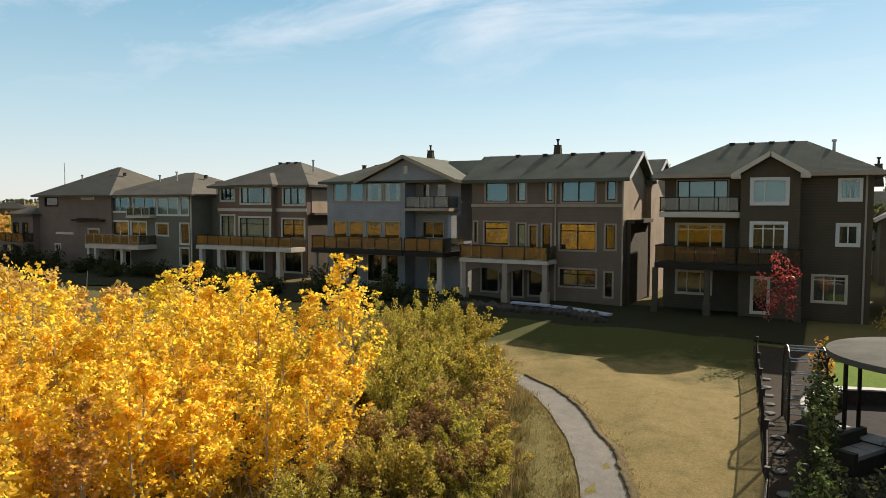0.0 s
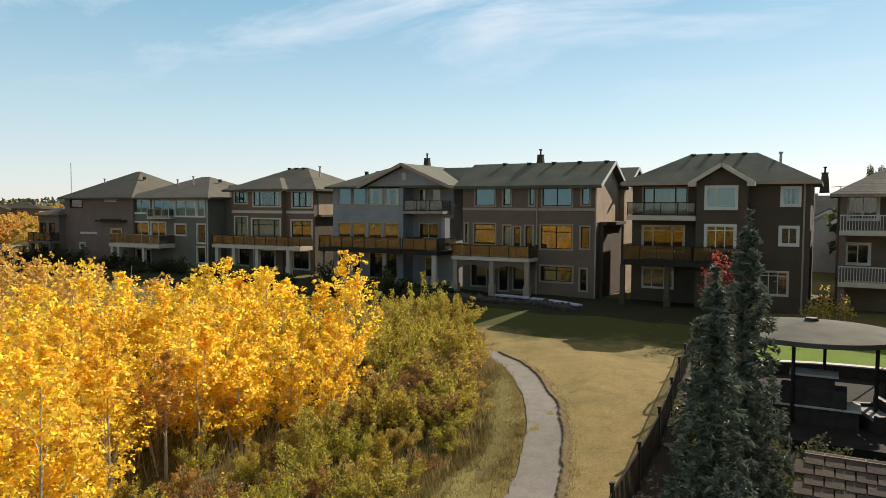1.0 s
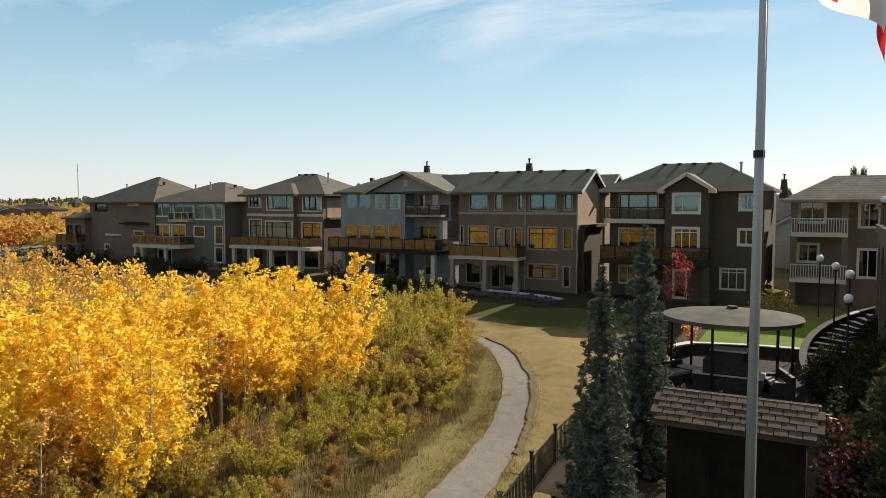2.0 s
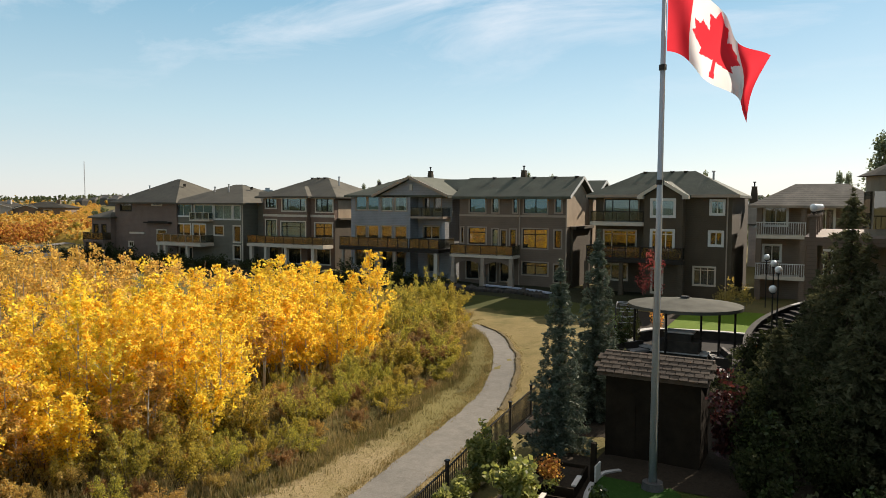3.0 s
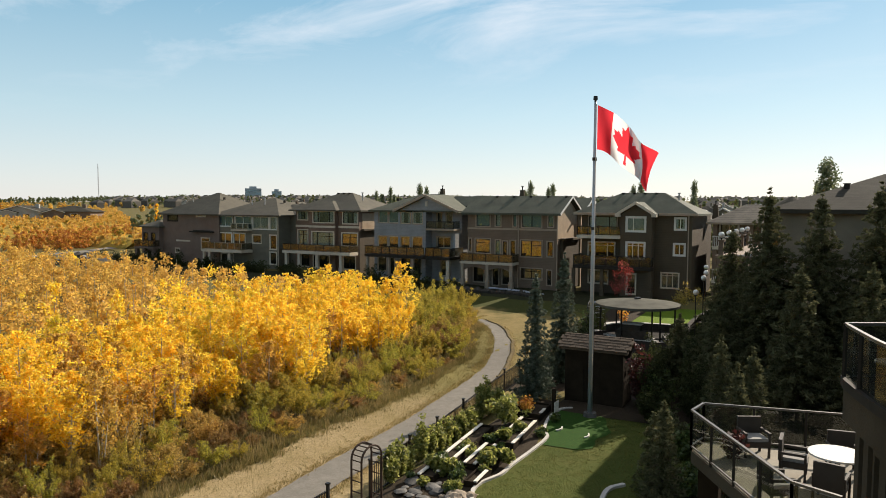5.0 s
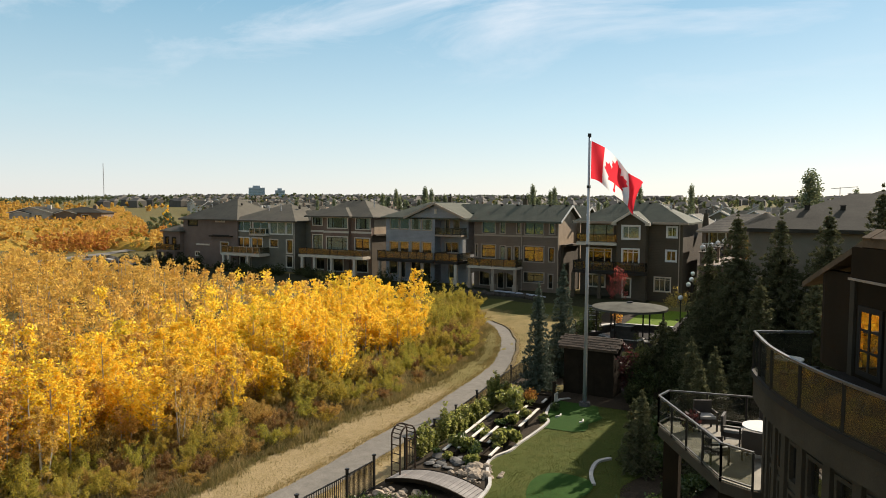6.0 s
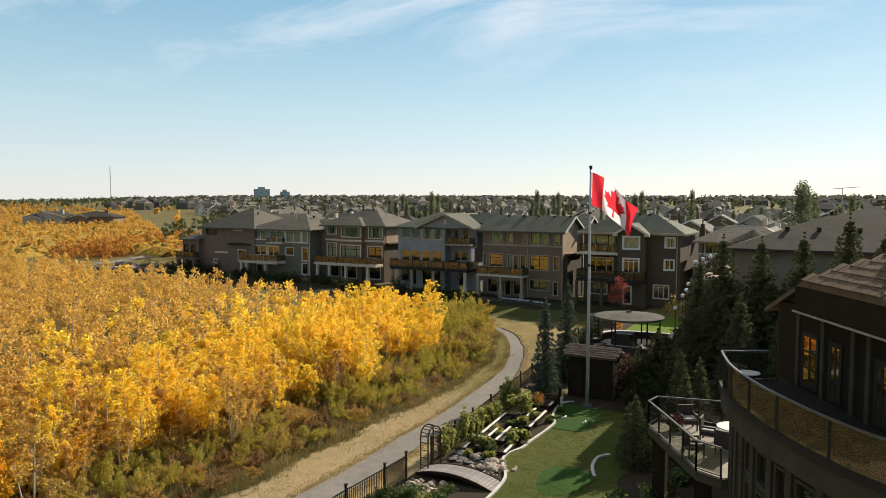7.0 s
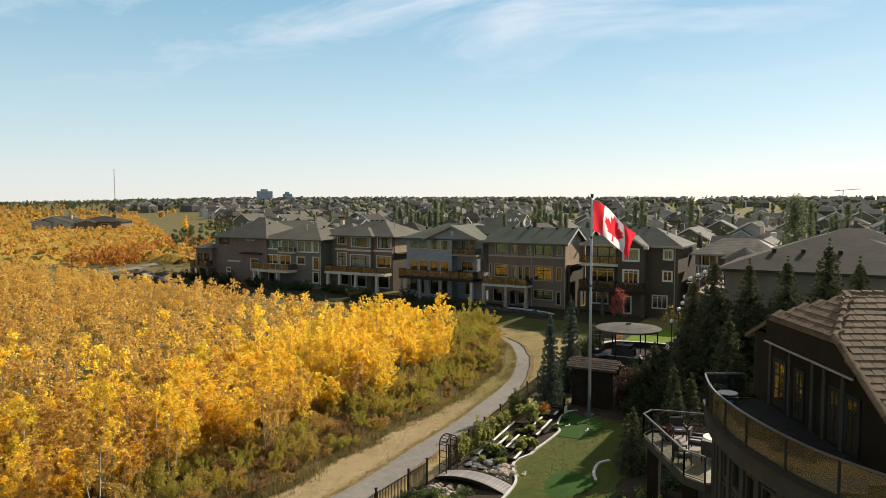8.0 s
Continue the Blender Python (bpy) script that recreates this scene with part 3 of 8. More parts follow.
def along(pts, n):
    """n points evenly along a rounded line through pts."""
    seg = []
    ext = [pts[0]] + list(pts) + [pts[-1]]
    for i in range(1, len(ext) - 2):
        p0, p1, p2, p3 = (Vector((*p, 0)) for p in ext[i - 1:i + 3])
        for k in range(8):
            t = k / 8
            seg.append(0.5 * ((2 * p1) + (p2 - p0) * t + (2 * p0 - 5 * p1 + 4 * p2 - p3) * t * t + (3 * p1 - p0 - 3 * p2 + p3) * t ** 3))
    seg.append(Vector((*pts[-1], 0)))
    return [(seg[round(i * (len(seg) - 1) / (n - 1))].x, seg[round(i * (len(seg) - 1) / (n - 1))].y) for i in range(n)]


curb_line = along(CURB, 60)
sheet("back_lawn", curb_line, [(10.6 - 0.25 * math.sin(i * 0.4), -10.5 + i * 0.275) for i in range(60)], MAT_LAWN, 0.05, "green back-yard lawn, partly in shade", "lawn", 10, 0.0)
sheet("gazebo_lawn", [(0.1, 28.5 + 0.5 * i) for i in range(22)], [(9.5, 28.5 + 0.5 * i) for i in range(22)], MAT_GREEN, 0.06, "bright green lawn around the canopy patio", "lawn", 10)
bm = bmesh.new()
green = [bm.verts.new((8.35 + 1.15 * math.cos(a), -6.6 + 1.75 * math.sin(a) + 0.3 * math.cos(2 * a), ground_z(8.35, -6.6) + 0.075)) for a in [2 * math.pi * i / 28 for i in range(28)]]
bm.faces.new(green)
tagged(part("putting_green", bm, MAT_TURF), "smooth deep-green putting turf set in the lawn", "putting green", kind="structure")
turf_left = [p for p in curb_line if -0.6 < p[1] < 5.9]
sheet("putting_green", [(x + 0.09, y) for x, y in turf_left], [(7.0 - 1.3 * smooth(3.0, 5.9, y) - 0.9 * smooth(0.8, -0.6, y) + 0.15 * math.sin(3 * y), y) for x, y in turf_left], MAT_TURF, 0.075, "smooth deep-green putting turf beside the curving edging", "putting green", 8)
sheet("garden_bed", [(1.25, -12 + 0.5 * i) for i in range(38)], [(curb_line[min(59, int(59 * (i / 37) ** 0.95))][0] - 0.05, -12 + 0.5 * i) for i in range(38)], MAT_SOIL, 0.03, "dark garden soil between fence and lawn edging", "soil", 8)
# three dark sheets that stand for shade on the yard ground
sheet("yard_shade_sheet", [(4.2 + 0.9 * smooth(-12, 5, -12 + i * 0.5) * 6.6, -12 + 0.5 * i) for i in range(36)], [(15.5, -12 + 0.5 * i) for i in range(36)], MAT_SOIL, 0.02, "dark soil sheet standing for shade under spruces beside the house", "soil", 8)
sheet("yard_shade_sheet", [(-0.3 + (1.6 if i < 8 else 0), 5 + 0.5 * i) for i in range(28)], [(21.0, 5 + 0.5 * i) for i in range(28)], MAT_SOIL, 0.07, "dark soil sheet standing for the corner yard's shade", "soil", 8)
sheet("fence_shade_strip", [(yard_edge(9 + 0.5 * i), 9 + 0.5 * i) for i in range(56)], [(0.35, 9 + 0.5 * i) for i in range(56)], MAT_SOIL, 0.09, "dark soil strip added to darken the ground along the yard fence", "soil", 3)
# pale concrete lawn edging
bm = bmesh.new()
sweep(bm, [(*p, ground_z(*p) + 0.07) for p in curb_line], 0.13, 0.12)
tagged(part("lawn_edging", bm, CONCRETE), "pale curving concrete lawn edging", "edging", kind="structure")
arc2 = along([(9.15, -2.5), (8.80, -3.05), (8.80, -3.8), (9.0, -4.7), (9.4, -5.6)], 14)
bm = bmesh.new()
sweep(bm, [(*p, ground_z(*p) + 0.07) for p in arc2], 0.15, 0.14)
tagged(part("lawn_edging", bm, CONCRETE), "short curved concrete edging around a shrub bed", "edging", kind="structure")

# near-black grass sheet where the house row's shade lies
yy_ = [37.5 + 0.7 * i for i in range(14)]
sheet("yard_lawn", [(-95.0, y) for y in yy_], [(-0.7, y) for y in yy_], MAT_YARD_SHADED, 0.10, "back-yard grass coloured near black to stand for the houses' shade", "lawn", 60)

# ---------------------------------------------------------------- leaves
def leaf_quads(rs, centres, n_each, spread, size, flat=0.0, long=1.5):
    """Small four-cornered leaves scattered round each centre, turned every way."""
    c = np.repeat(centres, n_each, axis=0)
    sp = np.repeat(np.asarray(spread, dtype=float).reshape(-1, 1) * np.ones((len(centres), 1)), n_each, axis=0)
    d = rs.normal(size=c.shape)
    d /= np.linalg.norm(d, axis=1, keepdims=True)
    p = c + d * sp * rs.uniform(0.2, 1.0, size=(len(c), 1)) ** 0.6
    u = rs.normal(size=c.shape)
    u[:, 2] *= 1.0 - flat
    u /= np.linalg.norm(u, axis=1, keepdims=True)
    w = np.cross(u, rs.normal(size=c.shape))
    w /= np.linalg.norm(w, axis=1, keepdims=True)
    s = size * rs.uniform(0.6, 1.35, size=(len(c), 1))
    a, b = u * s * long * 0.5, w * s * 0.5
    v = np.stack([p - a, p + b - a * 0.1, p + a, p - b - a * 0.1], axis=1).reshape(-1, 3)
    return v, np.arange(len(v)).reshape(-1, 4)

# ---------------------------------------------------------------- houses
def wall_with_holes(bm, x0, x1, z0, z1, y, holes, thick=0.22):
    """A wall slab in the plane y, its thickness behind it, with real openings (hx0, hx1, hz0, hz1)."""
    holes = [(max(a, x0), min(b, x1), max(c, z0), min(d, z1)) for a, b, c, d in holes if a < x1 and b > x0 and c < z1 and d > z0]
    xs = sorted({x0, x1, *[h[0] for h in holes], *[h[1] for h in holes]})
    for xa, xb in zip(xs, xs[1:]):
        xm = (xa + xb) / 2
        cuts = sorted([(h[2], h[3]) for h in holes if h[0] < xm < h[1]])
        z = z0
        for lo, hi in cuts:
            if lo > z + 1e-4:
                box(bm, xa, xb, y, y + thick, z, lo)
            z = max(z, hi)
        if z < z1 - 1e-4:
            box(bm, xa, xb, y, y + thick, z, z1)


def window(house, x, z, w, h, y, trim, uprights=(), bars=(), pane=None, sash=None, border=0.13, curtain=0, name="window", slim=False):
    """A window with trim, sash, mullions and panes; x, z is its lower left outer corner, in the plane y. A slim one has flat sashes flush with its trim."""
    ya, yb, yp = (y - 0.045, y - 0.02, y - 0.036) if slim else (y + 0.03, y + 0.12, y + 0.075)
    bm = bmesh.new()
    b = border
    for d in ((x, x + w, z, z + b), (x, x + w, z + h - b, z + h), (x, x + b, z + b, z + h - b), (x + w - b, x + w, z + b, z + h - b)):
        box(bm, d[0], d[1], y - 0.05, y + 0.16, d[2], d[3])
    win = part(name, bm, trim, house)
    bm = bmesh.new()
    s = 0.055
    ix0, ix1, iz0, iz1 = x + b, x + w - b, z + b, z + h - b
    for d in ((ix0, ix1, iz0, iz0 + s), (ix0, ix1, iz1 - s, iz1), (ix0, ix0 + s, iz0 + s, iz1 - s), (ix1 - s, ix1, iz0 + s, iz1 - s)):
        box(bm, d[0], d[1], ya, yb, d[2], d[3])
    for u in uprights:
        xm = ix0 + (ix1 - ix0) * u
        box(bm, xm - 0.035, xm + 0.035, ya - 0.005, yb + 0.005, iz0 + s, iz1 - s)
    for u in bars:
        zm = iz0 + (iz1 - iz0) * u
        box(bm, ix0 + s, ix1 - s, ya + 0.004, yb - 0.004, zm - 0.03, zm + 0.03)
    part("window_frame", bm, sash or TRIM_DARK, win)
    us = [0.0, *uprights, 1.0]
    for ua, ub in zip(us, us[1:]):
        bm = bmesh.new()
        box(bm, ix0 + (ix1 - ix0) * ua, ix0 + (ix1 - ix0) * ub - 0.004, yp, yp + 0.008, iz0 + 0.02, iz1 - 0.02)
        o = part("pane", bm, pane or GLASS, win)
        o.visible_shadow = False
    ww = ix1 - ix0
    if curtain == 1:
        part("curtain", boxes((ix0, ix1, y + 0.10, y + 0.115, iz0, iz1)), CURTAIN, win)
    elif curtain:
        for xa in (ix0, ix1 - ww * 0.28):
            bm = bmesh.new()
            n = 8
            rows = [[bm.verts.new((xa + ww * 0.28 * k / n, y + 0.10 + 0.04 * (k % 2) + d, zz)) for k in range(n + 1)] for zz in (iz0, iz1) for d in (0.0, 0.012)]
            for k in range(n):
                bm.faces.new((rows[0][k], rows[0][k + 1], rows[2][k + 1], rows[2][k]))
                bm.faces.new((rows[1][k + 1], rows[1][k], rows[3][k], rows[3][k + 1]))
            part("curtain", bm, CURTAIN, win)
    return win


def hip_roof(x0, x1, y0, y1, z, pitch, over=0.5, thick=0.2):
    """A hip roof over the walls x0..x1, y0..y1, its eaves at height z."""
    bm = bmesh.new()
    ax, bx, ay, by = x0 - over, x1 + over, y0 - over, y1 + over
    half = min(bx - ax, by - ay) / 2
    rz = z + half * pitch
    low = [bm.verts.new((x, y, z - thick)) for x, y in ((ax, ay), (bx, ay), (bx, by), (ax, by))]
    eave = [bm.verts.new((x, y, z)) for x, y in ((ax, ay), (bx, ay), (bx, by), (ax, by))]
    if bx - ax >= by - ay:
        r = [bm.verts.new((ax + half, (ay + by) / 2, rz)), bm.verts.new((bx - half + 0.001, (ay + by) / 2, rz))]
        faces = ((eave[0], eave[1], r[1], r[0]), (eave[1], eave[2], r[1]), (eave[2], eave[3], r[0], r[1]), (eave[3], eave[0], r[0]))
    else:
        r = [bm.verts.new(((ax + bx) / 2, ay + half, rz)), bm.verts.new(((ax + bx) / 2, by - half + 0.001, rz))]
        faces = ((eave[0], eave[1], r[0]), (eave[1], eave[2], r[1], r[0]), (eave[2], eave[3], r[1]), (eave[3], eave[0], r[0], r[1]))
    for f in faces:
        bm.faces.new(f)
    for i in range(4):
        bm.faces.new((low[i], low[(i + 1) % 4], eave[(i + 1) % 4], eave[i]))
    bm.faces.new(low[::-1])
    return bm, rz


def gable_roof(x0, x1, y0, y1, z, pitch, along_x=True, over=0.5, thick=0.2):
    """A gable roof; the ridge runs along x or along y. Thick slabs, so the underside shows as soffit."""
    bm = bmesh.new()
    ax, bx, ay, by = x0 - over, x1 + over, y0 - over, y1 + over
    if along_x:
        half, mid = (by - ay) / 2, (ay + by) / 2
        prof = [(ay, z), (mid, z + half * pitch), (by, z)]
        pts = [[(xx, p, q) for p, q in prof] for xx in (ax, bx)]
    else:
        half, mid = (bx - ax) / 2, (ax + bx) / 2
        prof = [(ax, z), (mid, z + half * pitch), (bx, z)]
        pts = [[(p, yy, q) for p, q in prof] for yy in (ay, by)]
    top = [[bm.verts.new(p) for p in row] for row in pts]
    low = [[bm.verts.new((p[0], p[1], p[2] - thick)) for p in row] for row in pts]
    for a, b in ((0, 1), (1, 2)):
        bm.faces.new((top[0][a], top[1][a], top[1][b], top[0][b]))
        bm.faces.new((low[0][b], low[1][b], low[1][a], low[0][a]))
        for e in (0, 1):
            q = (top[e][a], top[e][b], low[e][b], low[e][a])
            bm.faces.new(q if e == 0 else q[::-1])
    for k in (0, 2):
        bm.faces.new((top[0][k], low[0][k], low[1][k], top[1][k]))
    bmesh.ops.recalc_face_normals(bm, faces=bm.faces)
    return bm, z + half * pitch


def gable_fill(bm, a, b, z, rise, fixed, thick=0.2, along_x=True):
    """The triangle of wall under a gable's slopes, from a to b."""
    m = (a + b) / 2
    rows = []
    for t in (0, thick):
        pts = [(a, z), (b, z), (m, z + rise)]
        rows.append([bm.verts.new((p, fixed + t, q) if along_x else (fixed + t, p, q)) for p, q in pts])
    bm.faces.new(rows[0])
    bm.faces.new(rows[1][::-1])
    for i in range(3):
        bm.faces.new((rows[0][i], rows[0][(i + 1) % 3], rows[1][(i + 1) % 3], rows[1][i]))


def shell(bm, x0, x1, y0, y1, z0, z1, holes, thick=0.22):
    """Four walls; holes are cut in the front."""
    wall_with_holes(bm, x0, x1, z0, z1, y0, holes, thick)
    box(bm, x0, x0 + thick, y0 + thick, y1, z0, z1)
    box(bm, x1 - thick, x1, y0 + thick, y1, z0, z1)
    box(bm, x0 + thick, x1 - thick, y1 - thick, y1, z0, z1)
    box(bm, x0 + thick, x1 - thick, y0 + thick, y1 - thick, z1 - 0.15, z1)


def balcony(house, x0, x1, y0, y1, z, fascia, pane, rail=TRIM_DARK, posts=(), post_mat=None, base_z=0.0, panels=5, slab=0.32, high=1.05, ends=(True, True), name="balcony"):
    """A deck with slab, top rail, stanchions, one glass panel per bay, and posts down to the ground."""
    b = part(name, boxes((x0, x1, y0, y1, z - slab, z)), fascia, house)
    bm = bmesh.new()
    box(bm, x0, x1, y0 + 0.03, y0 + 0.09, z + high - 0.05, z + high)
    box(bm, x0, x1, y0 + 0.035, y0 + 0.085, z + 0.06, z + 0.10)
    sides = [s for s, on in zip((x0 + 0.02, x1 - 0.08), ends) if on]
    for s in sides:
        box(bm, s, s + 0.06, y0 + 0.09, y1, z + high - 0.05, z + high)
        box(bm, s, s + 0.06, y0 + 0.09, y1, z + 0.06, z + 0.10)
    for i in range(panels + 1):
        xk = x0 + 0.03 + (x1 - x0 - 0.12) * i / panels
        box(bm, xk, xk + 0.06, y0 + 0.025, y0 + 0.095, z + 0.001, z + high - 0.051)
    part("railing", bm, rail, b)
    for i in range(panels):
        xa = x0 + 0.11 + (x1 - x0 - 0.12) * i / panels
        xb = x0 + 0.01 + (x1 - x0 - 0.12) * (i + 1) / panels
        o = part("glass_panel", boxes((xa, xb, y0 + 0.055, y0 + 0.065, z + 0.11, z + high - 0.06)), pane, b)
        o.visible_shadow = False
    for s in sides:
        o = part("glass_panel", boxes((s + 0.025, s + 0.035, y0 + 0.12, y1 - 0.02, z + 0.11, z + high - 0.06)), pane, b)
        o.visible_shadow = False
    for px, wd in posts:
        bm = boxes((px - wd / 2, px + wd / 2, y0 + 0.12, y0 + 0.12 + wd, base_z, z - slab))
        box(bm, px - wd / 2 - 0.05, px + wd / 2 + 0.05, y0 + 0.07, y0 + 0.17 + wd, base_z, base_z + 0.9)
        part("post", bm, post_mat or fascia, house)
    return b


def vent(house, x, y, z, kind="box"):
    if kind == "box":
        bm = boxes((x - 0.13, x + 0.13, y - 0.13, y + 0.13, z - 0.25, z + 0.07), (x - 0.17, x + 0.17, y - 0.17, y + 0.17, z + 0.07, z + 0.10))
        part("roof_vent", bm, TRIM_DARK, house)
    elif kind == "pipe":
        bm = bmesh.new()
        bar(bm, (x, y, z - 0.3), (x, y, z + 0.7), 0.09, 8)
        bar(bm, (x, y, z + 0.7), (x, y, z + 0.82), 0.15, 8)
        part("vent_pipe", bm, ROOF_METAL, house)
    else:
        bm = boxes((x - 0.34, x + 0.34, y - 0.3, y + 0.3, z - 0.9, z + 0.55))
        for v in bm.verts:
            if v.co.z > z:
                v.co.x, v.co.y = x + (v.co.x - x) * 0.62, y + (v.co.y - y) * 0.62
        box(bm, x - 0.24, x + 0.24, y - 0.21, y + 0.21, z + 0.55, z + 0.61)
        ch = part("chimney", bm, STUCCO_LOWER, house, "tapered metal-clad chimney")
        bm = bmesh.new()
        bar(bm, (x, y, z + 0.61), (x, y, z + 0.95), 0.07, 8)
        bar(bm, (x, y, z + 0.95), (x, y, z + 1.05), 0.13, 8)
        part("flue", bm, METAL_DARK, ch)


def hole(w):
    """The clear opening of a window given as (x, z, width, height)."""
    return (w[0] + 0.06, w[0] + w[2] - 0.06, w[1] + 0.06, w[1] + w[3] - 0.06)


def downpipe(house, x, y, z0, z1, mat=TRIM):
    bm = boxes((x - 0.05, x + 0.05, y - 0.09, y - 0.01, z0, z1))
    part("downspout", bm, mat, house)


def arch_body(house, a, b, y0, y1, z0, rise, z1, mat, along_x=True):
    """A lintel with an arched underside from a to b."""
    bm = bmesh.new()
    n = 12
    rows = []
    for k in range(n + 1):
        p = a + (b - a) * k / n
        zl = z0 + rise * (1 - (2 * k / n - 1) ** 2)
        rows.append([bm.verts.new((p, q, z) if along_x else (q, p, z)) for q, z in ((y0, zl), (y1, zl), (y1, z1), (y0, z1))])
    for r0, r1 in zip(rows, rows[1:]):
        for i in range(4):
            bm.faces.new((r0[i], r0[(i + 1) % 4], r1[(i + 1) % 4], r1[i]))
    bm.faces.new(rows[0][::-1])
    bm.faces.new(rows[-1])
    bmesh.ops.recalc_face_normals(bm, faces=bm.faces)
    return part("arch", bm, mat, house)


GZ = 1.55   # ground at the house row


# ---- espresso-brown house with a small gable
def house_espresso():
    h = thing("house", -4.0, 46.0, GZ, "dark brown three-storey house with cream-trimmed windows and hip roof", "house", "row of houses")
    X = lambda v: v + 4.0
    Y = lambda v: v - 46.0
    Z = lambda v: v - GZ
    bm = bmesh.new()
    # left, recessed
    wl_ = [(X(-8.31), Z(7.6), 3.13, 2.2), (X(-8.32), Z(5.2), 2.97, 1.9), (X(-8.26), Z(2.6), 2.23, 1.55)]
    shell(bm, X(-9.0), X(-4.35), Y(46.6), Y(57), 0, Z(10.0), [hole(w) for w in wl_])
    wall = part("wall", bm, SIDING["espresso"], h)
    bm = bmesh.new()
    wb = [(X(-3.85), Z(8.18), 2.06, 1.6), (X(-3.82), Z(5.45), 2.0, 1.82), (X(-3.71), Z(1.9), 1.06, 2.2)]
    shell(bm, X(-4.35), X(-1.25), Y(44.75), Y(48), 0, Z(9.95), [hole(w) for w in wb])
    gable_fill(bm, X(-4.35), X(-1.25), Z(9.95), 1.05, Y(44.75))
    part("bay", bm, SIDING["espresso"], h)
    bm = bmesh.new()
    wr = [(X(0.6), Z(8.4), 1.22, 1.32), (X(0.55), Z(5.86), 1.23, 1.34), (X(-0.6), Z(2.6), 1.85, 1.66)]
    shell(bm, X(-1.25), X(2.35), Y(46.0), Y(57), 0, Z(10.0), [hole(w) for w in wr])
    part("wall", bm, SIDING["espresso"], h)
    # windows
    window(h, *wl_[0], Y(46.6), TRIM_BROWN, (0.24, 0.74), (), GLASS_CLEAR, curtain=1, border=0.09, name="balcony_door")
    window(h, *wl_[1], Y(46.6), TRIM, (0.25, 0.72), (0.82,), sash=TRIM, border=0.1)
    window(h, *wl_[2], Y(46.6), TRIM, (0.3, 0.7), (), sash=TRIM, curtain=1, border=0.1)
    window(h, *wb[0], Y(44.75), TRIM_WHITE, (0.35,), (), GLASS_CLEAR, TRIM_WHITE, curtain=1, border=0.16)
    window(h, *wb[1], Y(44.75), TRIM_WHITE, (0.33, 0.66), (0.82,), GLASS, TRIM_WHITE, border=0.15)
    window(h, *wb[2], Y(44.75), TRIM, (), (), GLASS, TRIM, border=0.12, name="patio_door")
    window(h, *wr[0], Y(46.0), TRIM_WHITE, (0.5,), (), GLASS_CLEAR, TRIM_WHITE, curtain=2, border=0.15)
    window(h, *wr[1], Y(46.0), TRIM_WHITE, (0.5,), (), GLASS, TRIM_WHITE, border=0.15)
    window(h, *wr[2], Y(46.0), TRIM, (0.33, 0.66), (0.84,), GLASS, TRIM, curtain=1, border=0.1)
    # decks
    balcony(h, X(-9.0), X(-4.4), Y(44.95), Y(46.6), Z(7.78), TRIM, GLASS_RAIL, panels=4, slab=0.32, high=0.92)
    balcony(h, X(-9.0), X(-4.4), Y(43.9), Y(46.6), Z(4.75), TRIM_DARK, GLASS_SMOKE, panels=4, posts=((X(-9.0), 0.3), (X(-6.0), 0.3)), post_mat=SIDING["espresso"], base_z=0)
    balcony(h, X(-4.39), X(-1.0), Y(43.9), Y(44.75), Z(4.75), TRIM_DARK, GLASS_SMOKE, panels=3, posts=((X(-1.2), 0.3),), post_mat=SIDING["espresso"], base_z=0, ends=(False, True))
    bm, rz = hip_roof(X(-9.1), X(2.35), Y(46.2), Y(53.2), Z(10.05), 0.52, 0.6)
    roof = part("roof", bm, SHINGLE, h)
    bm, r2 = gable_roof(X(-4.35), X(-1.25), Y(44.75), Y(50.3), Z(10.02), 0.62, False, 0.38, 0.22)
    part("gable_roof", bm, SHINGLE, h)
    # barge boards of the small gable
    bm = bmesh.new()
    for sx, ex in ((X(-4.73), X(-2.8)), (X(-0.87), X(-2.8))):
        beam(bm, (sx, Y(44.34), Z(9.92)), (ex, Y(44.34), r2 - 0.10), 0.06, 0.26)
    box(bm, X(-4.85), X(-4.35), Y(44.34), Y(44.8), Z(9.72), Z(10.0))
    box(bm, X(-1.25), X(-0.75), Y(44.34), Y(44.8), Z(9.72), Z(10.0))
    part("barge_board", bm, TRIM, h, "cream barge boards of the gable")
    part("fascia", boxes((X(-9.57), X(-4.85), Y(45.52), Y(45.6), Z(9.86), Z(10.1))), TRIM_BROWN, h)
    part("fascia", boxes((X(-0.75), X(2.95), Y(45.52), Y(45.6), Z(9.86), Z(10.1))), TRIM_BROWN, h)
    for k in range(4):
        vent(h, X(-5.4 + k * 1.15), Y(49.5), rz - 0.09)
    vent(h, X(0.35), Y(49.4), Z(11.35), "pipe")
    vent(h, X(3.0), Y(55.5), Z(10.35), "flue")
    downpipe(h, X(2.0), Y(46.0), 0, Z(9.9), TRIM_BROWN)
    return h


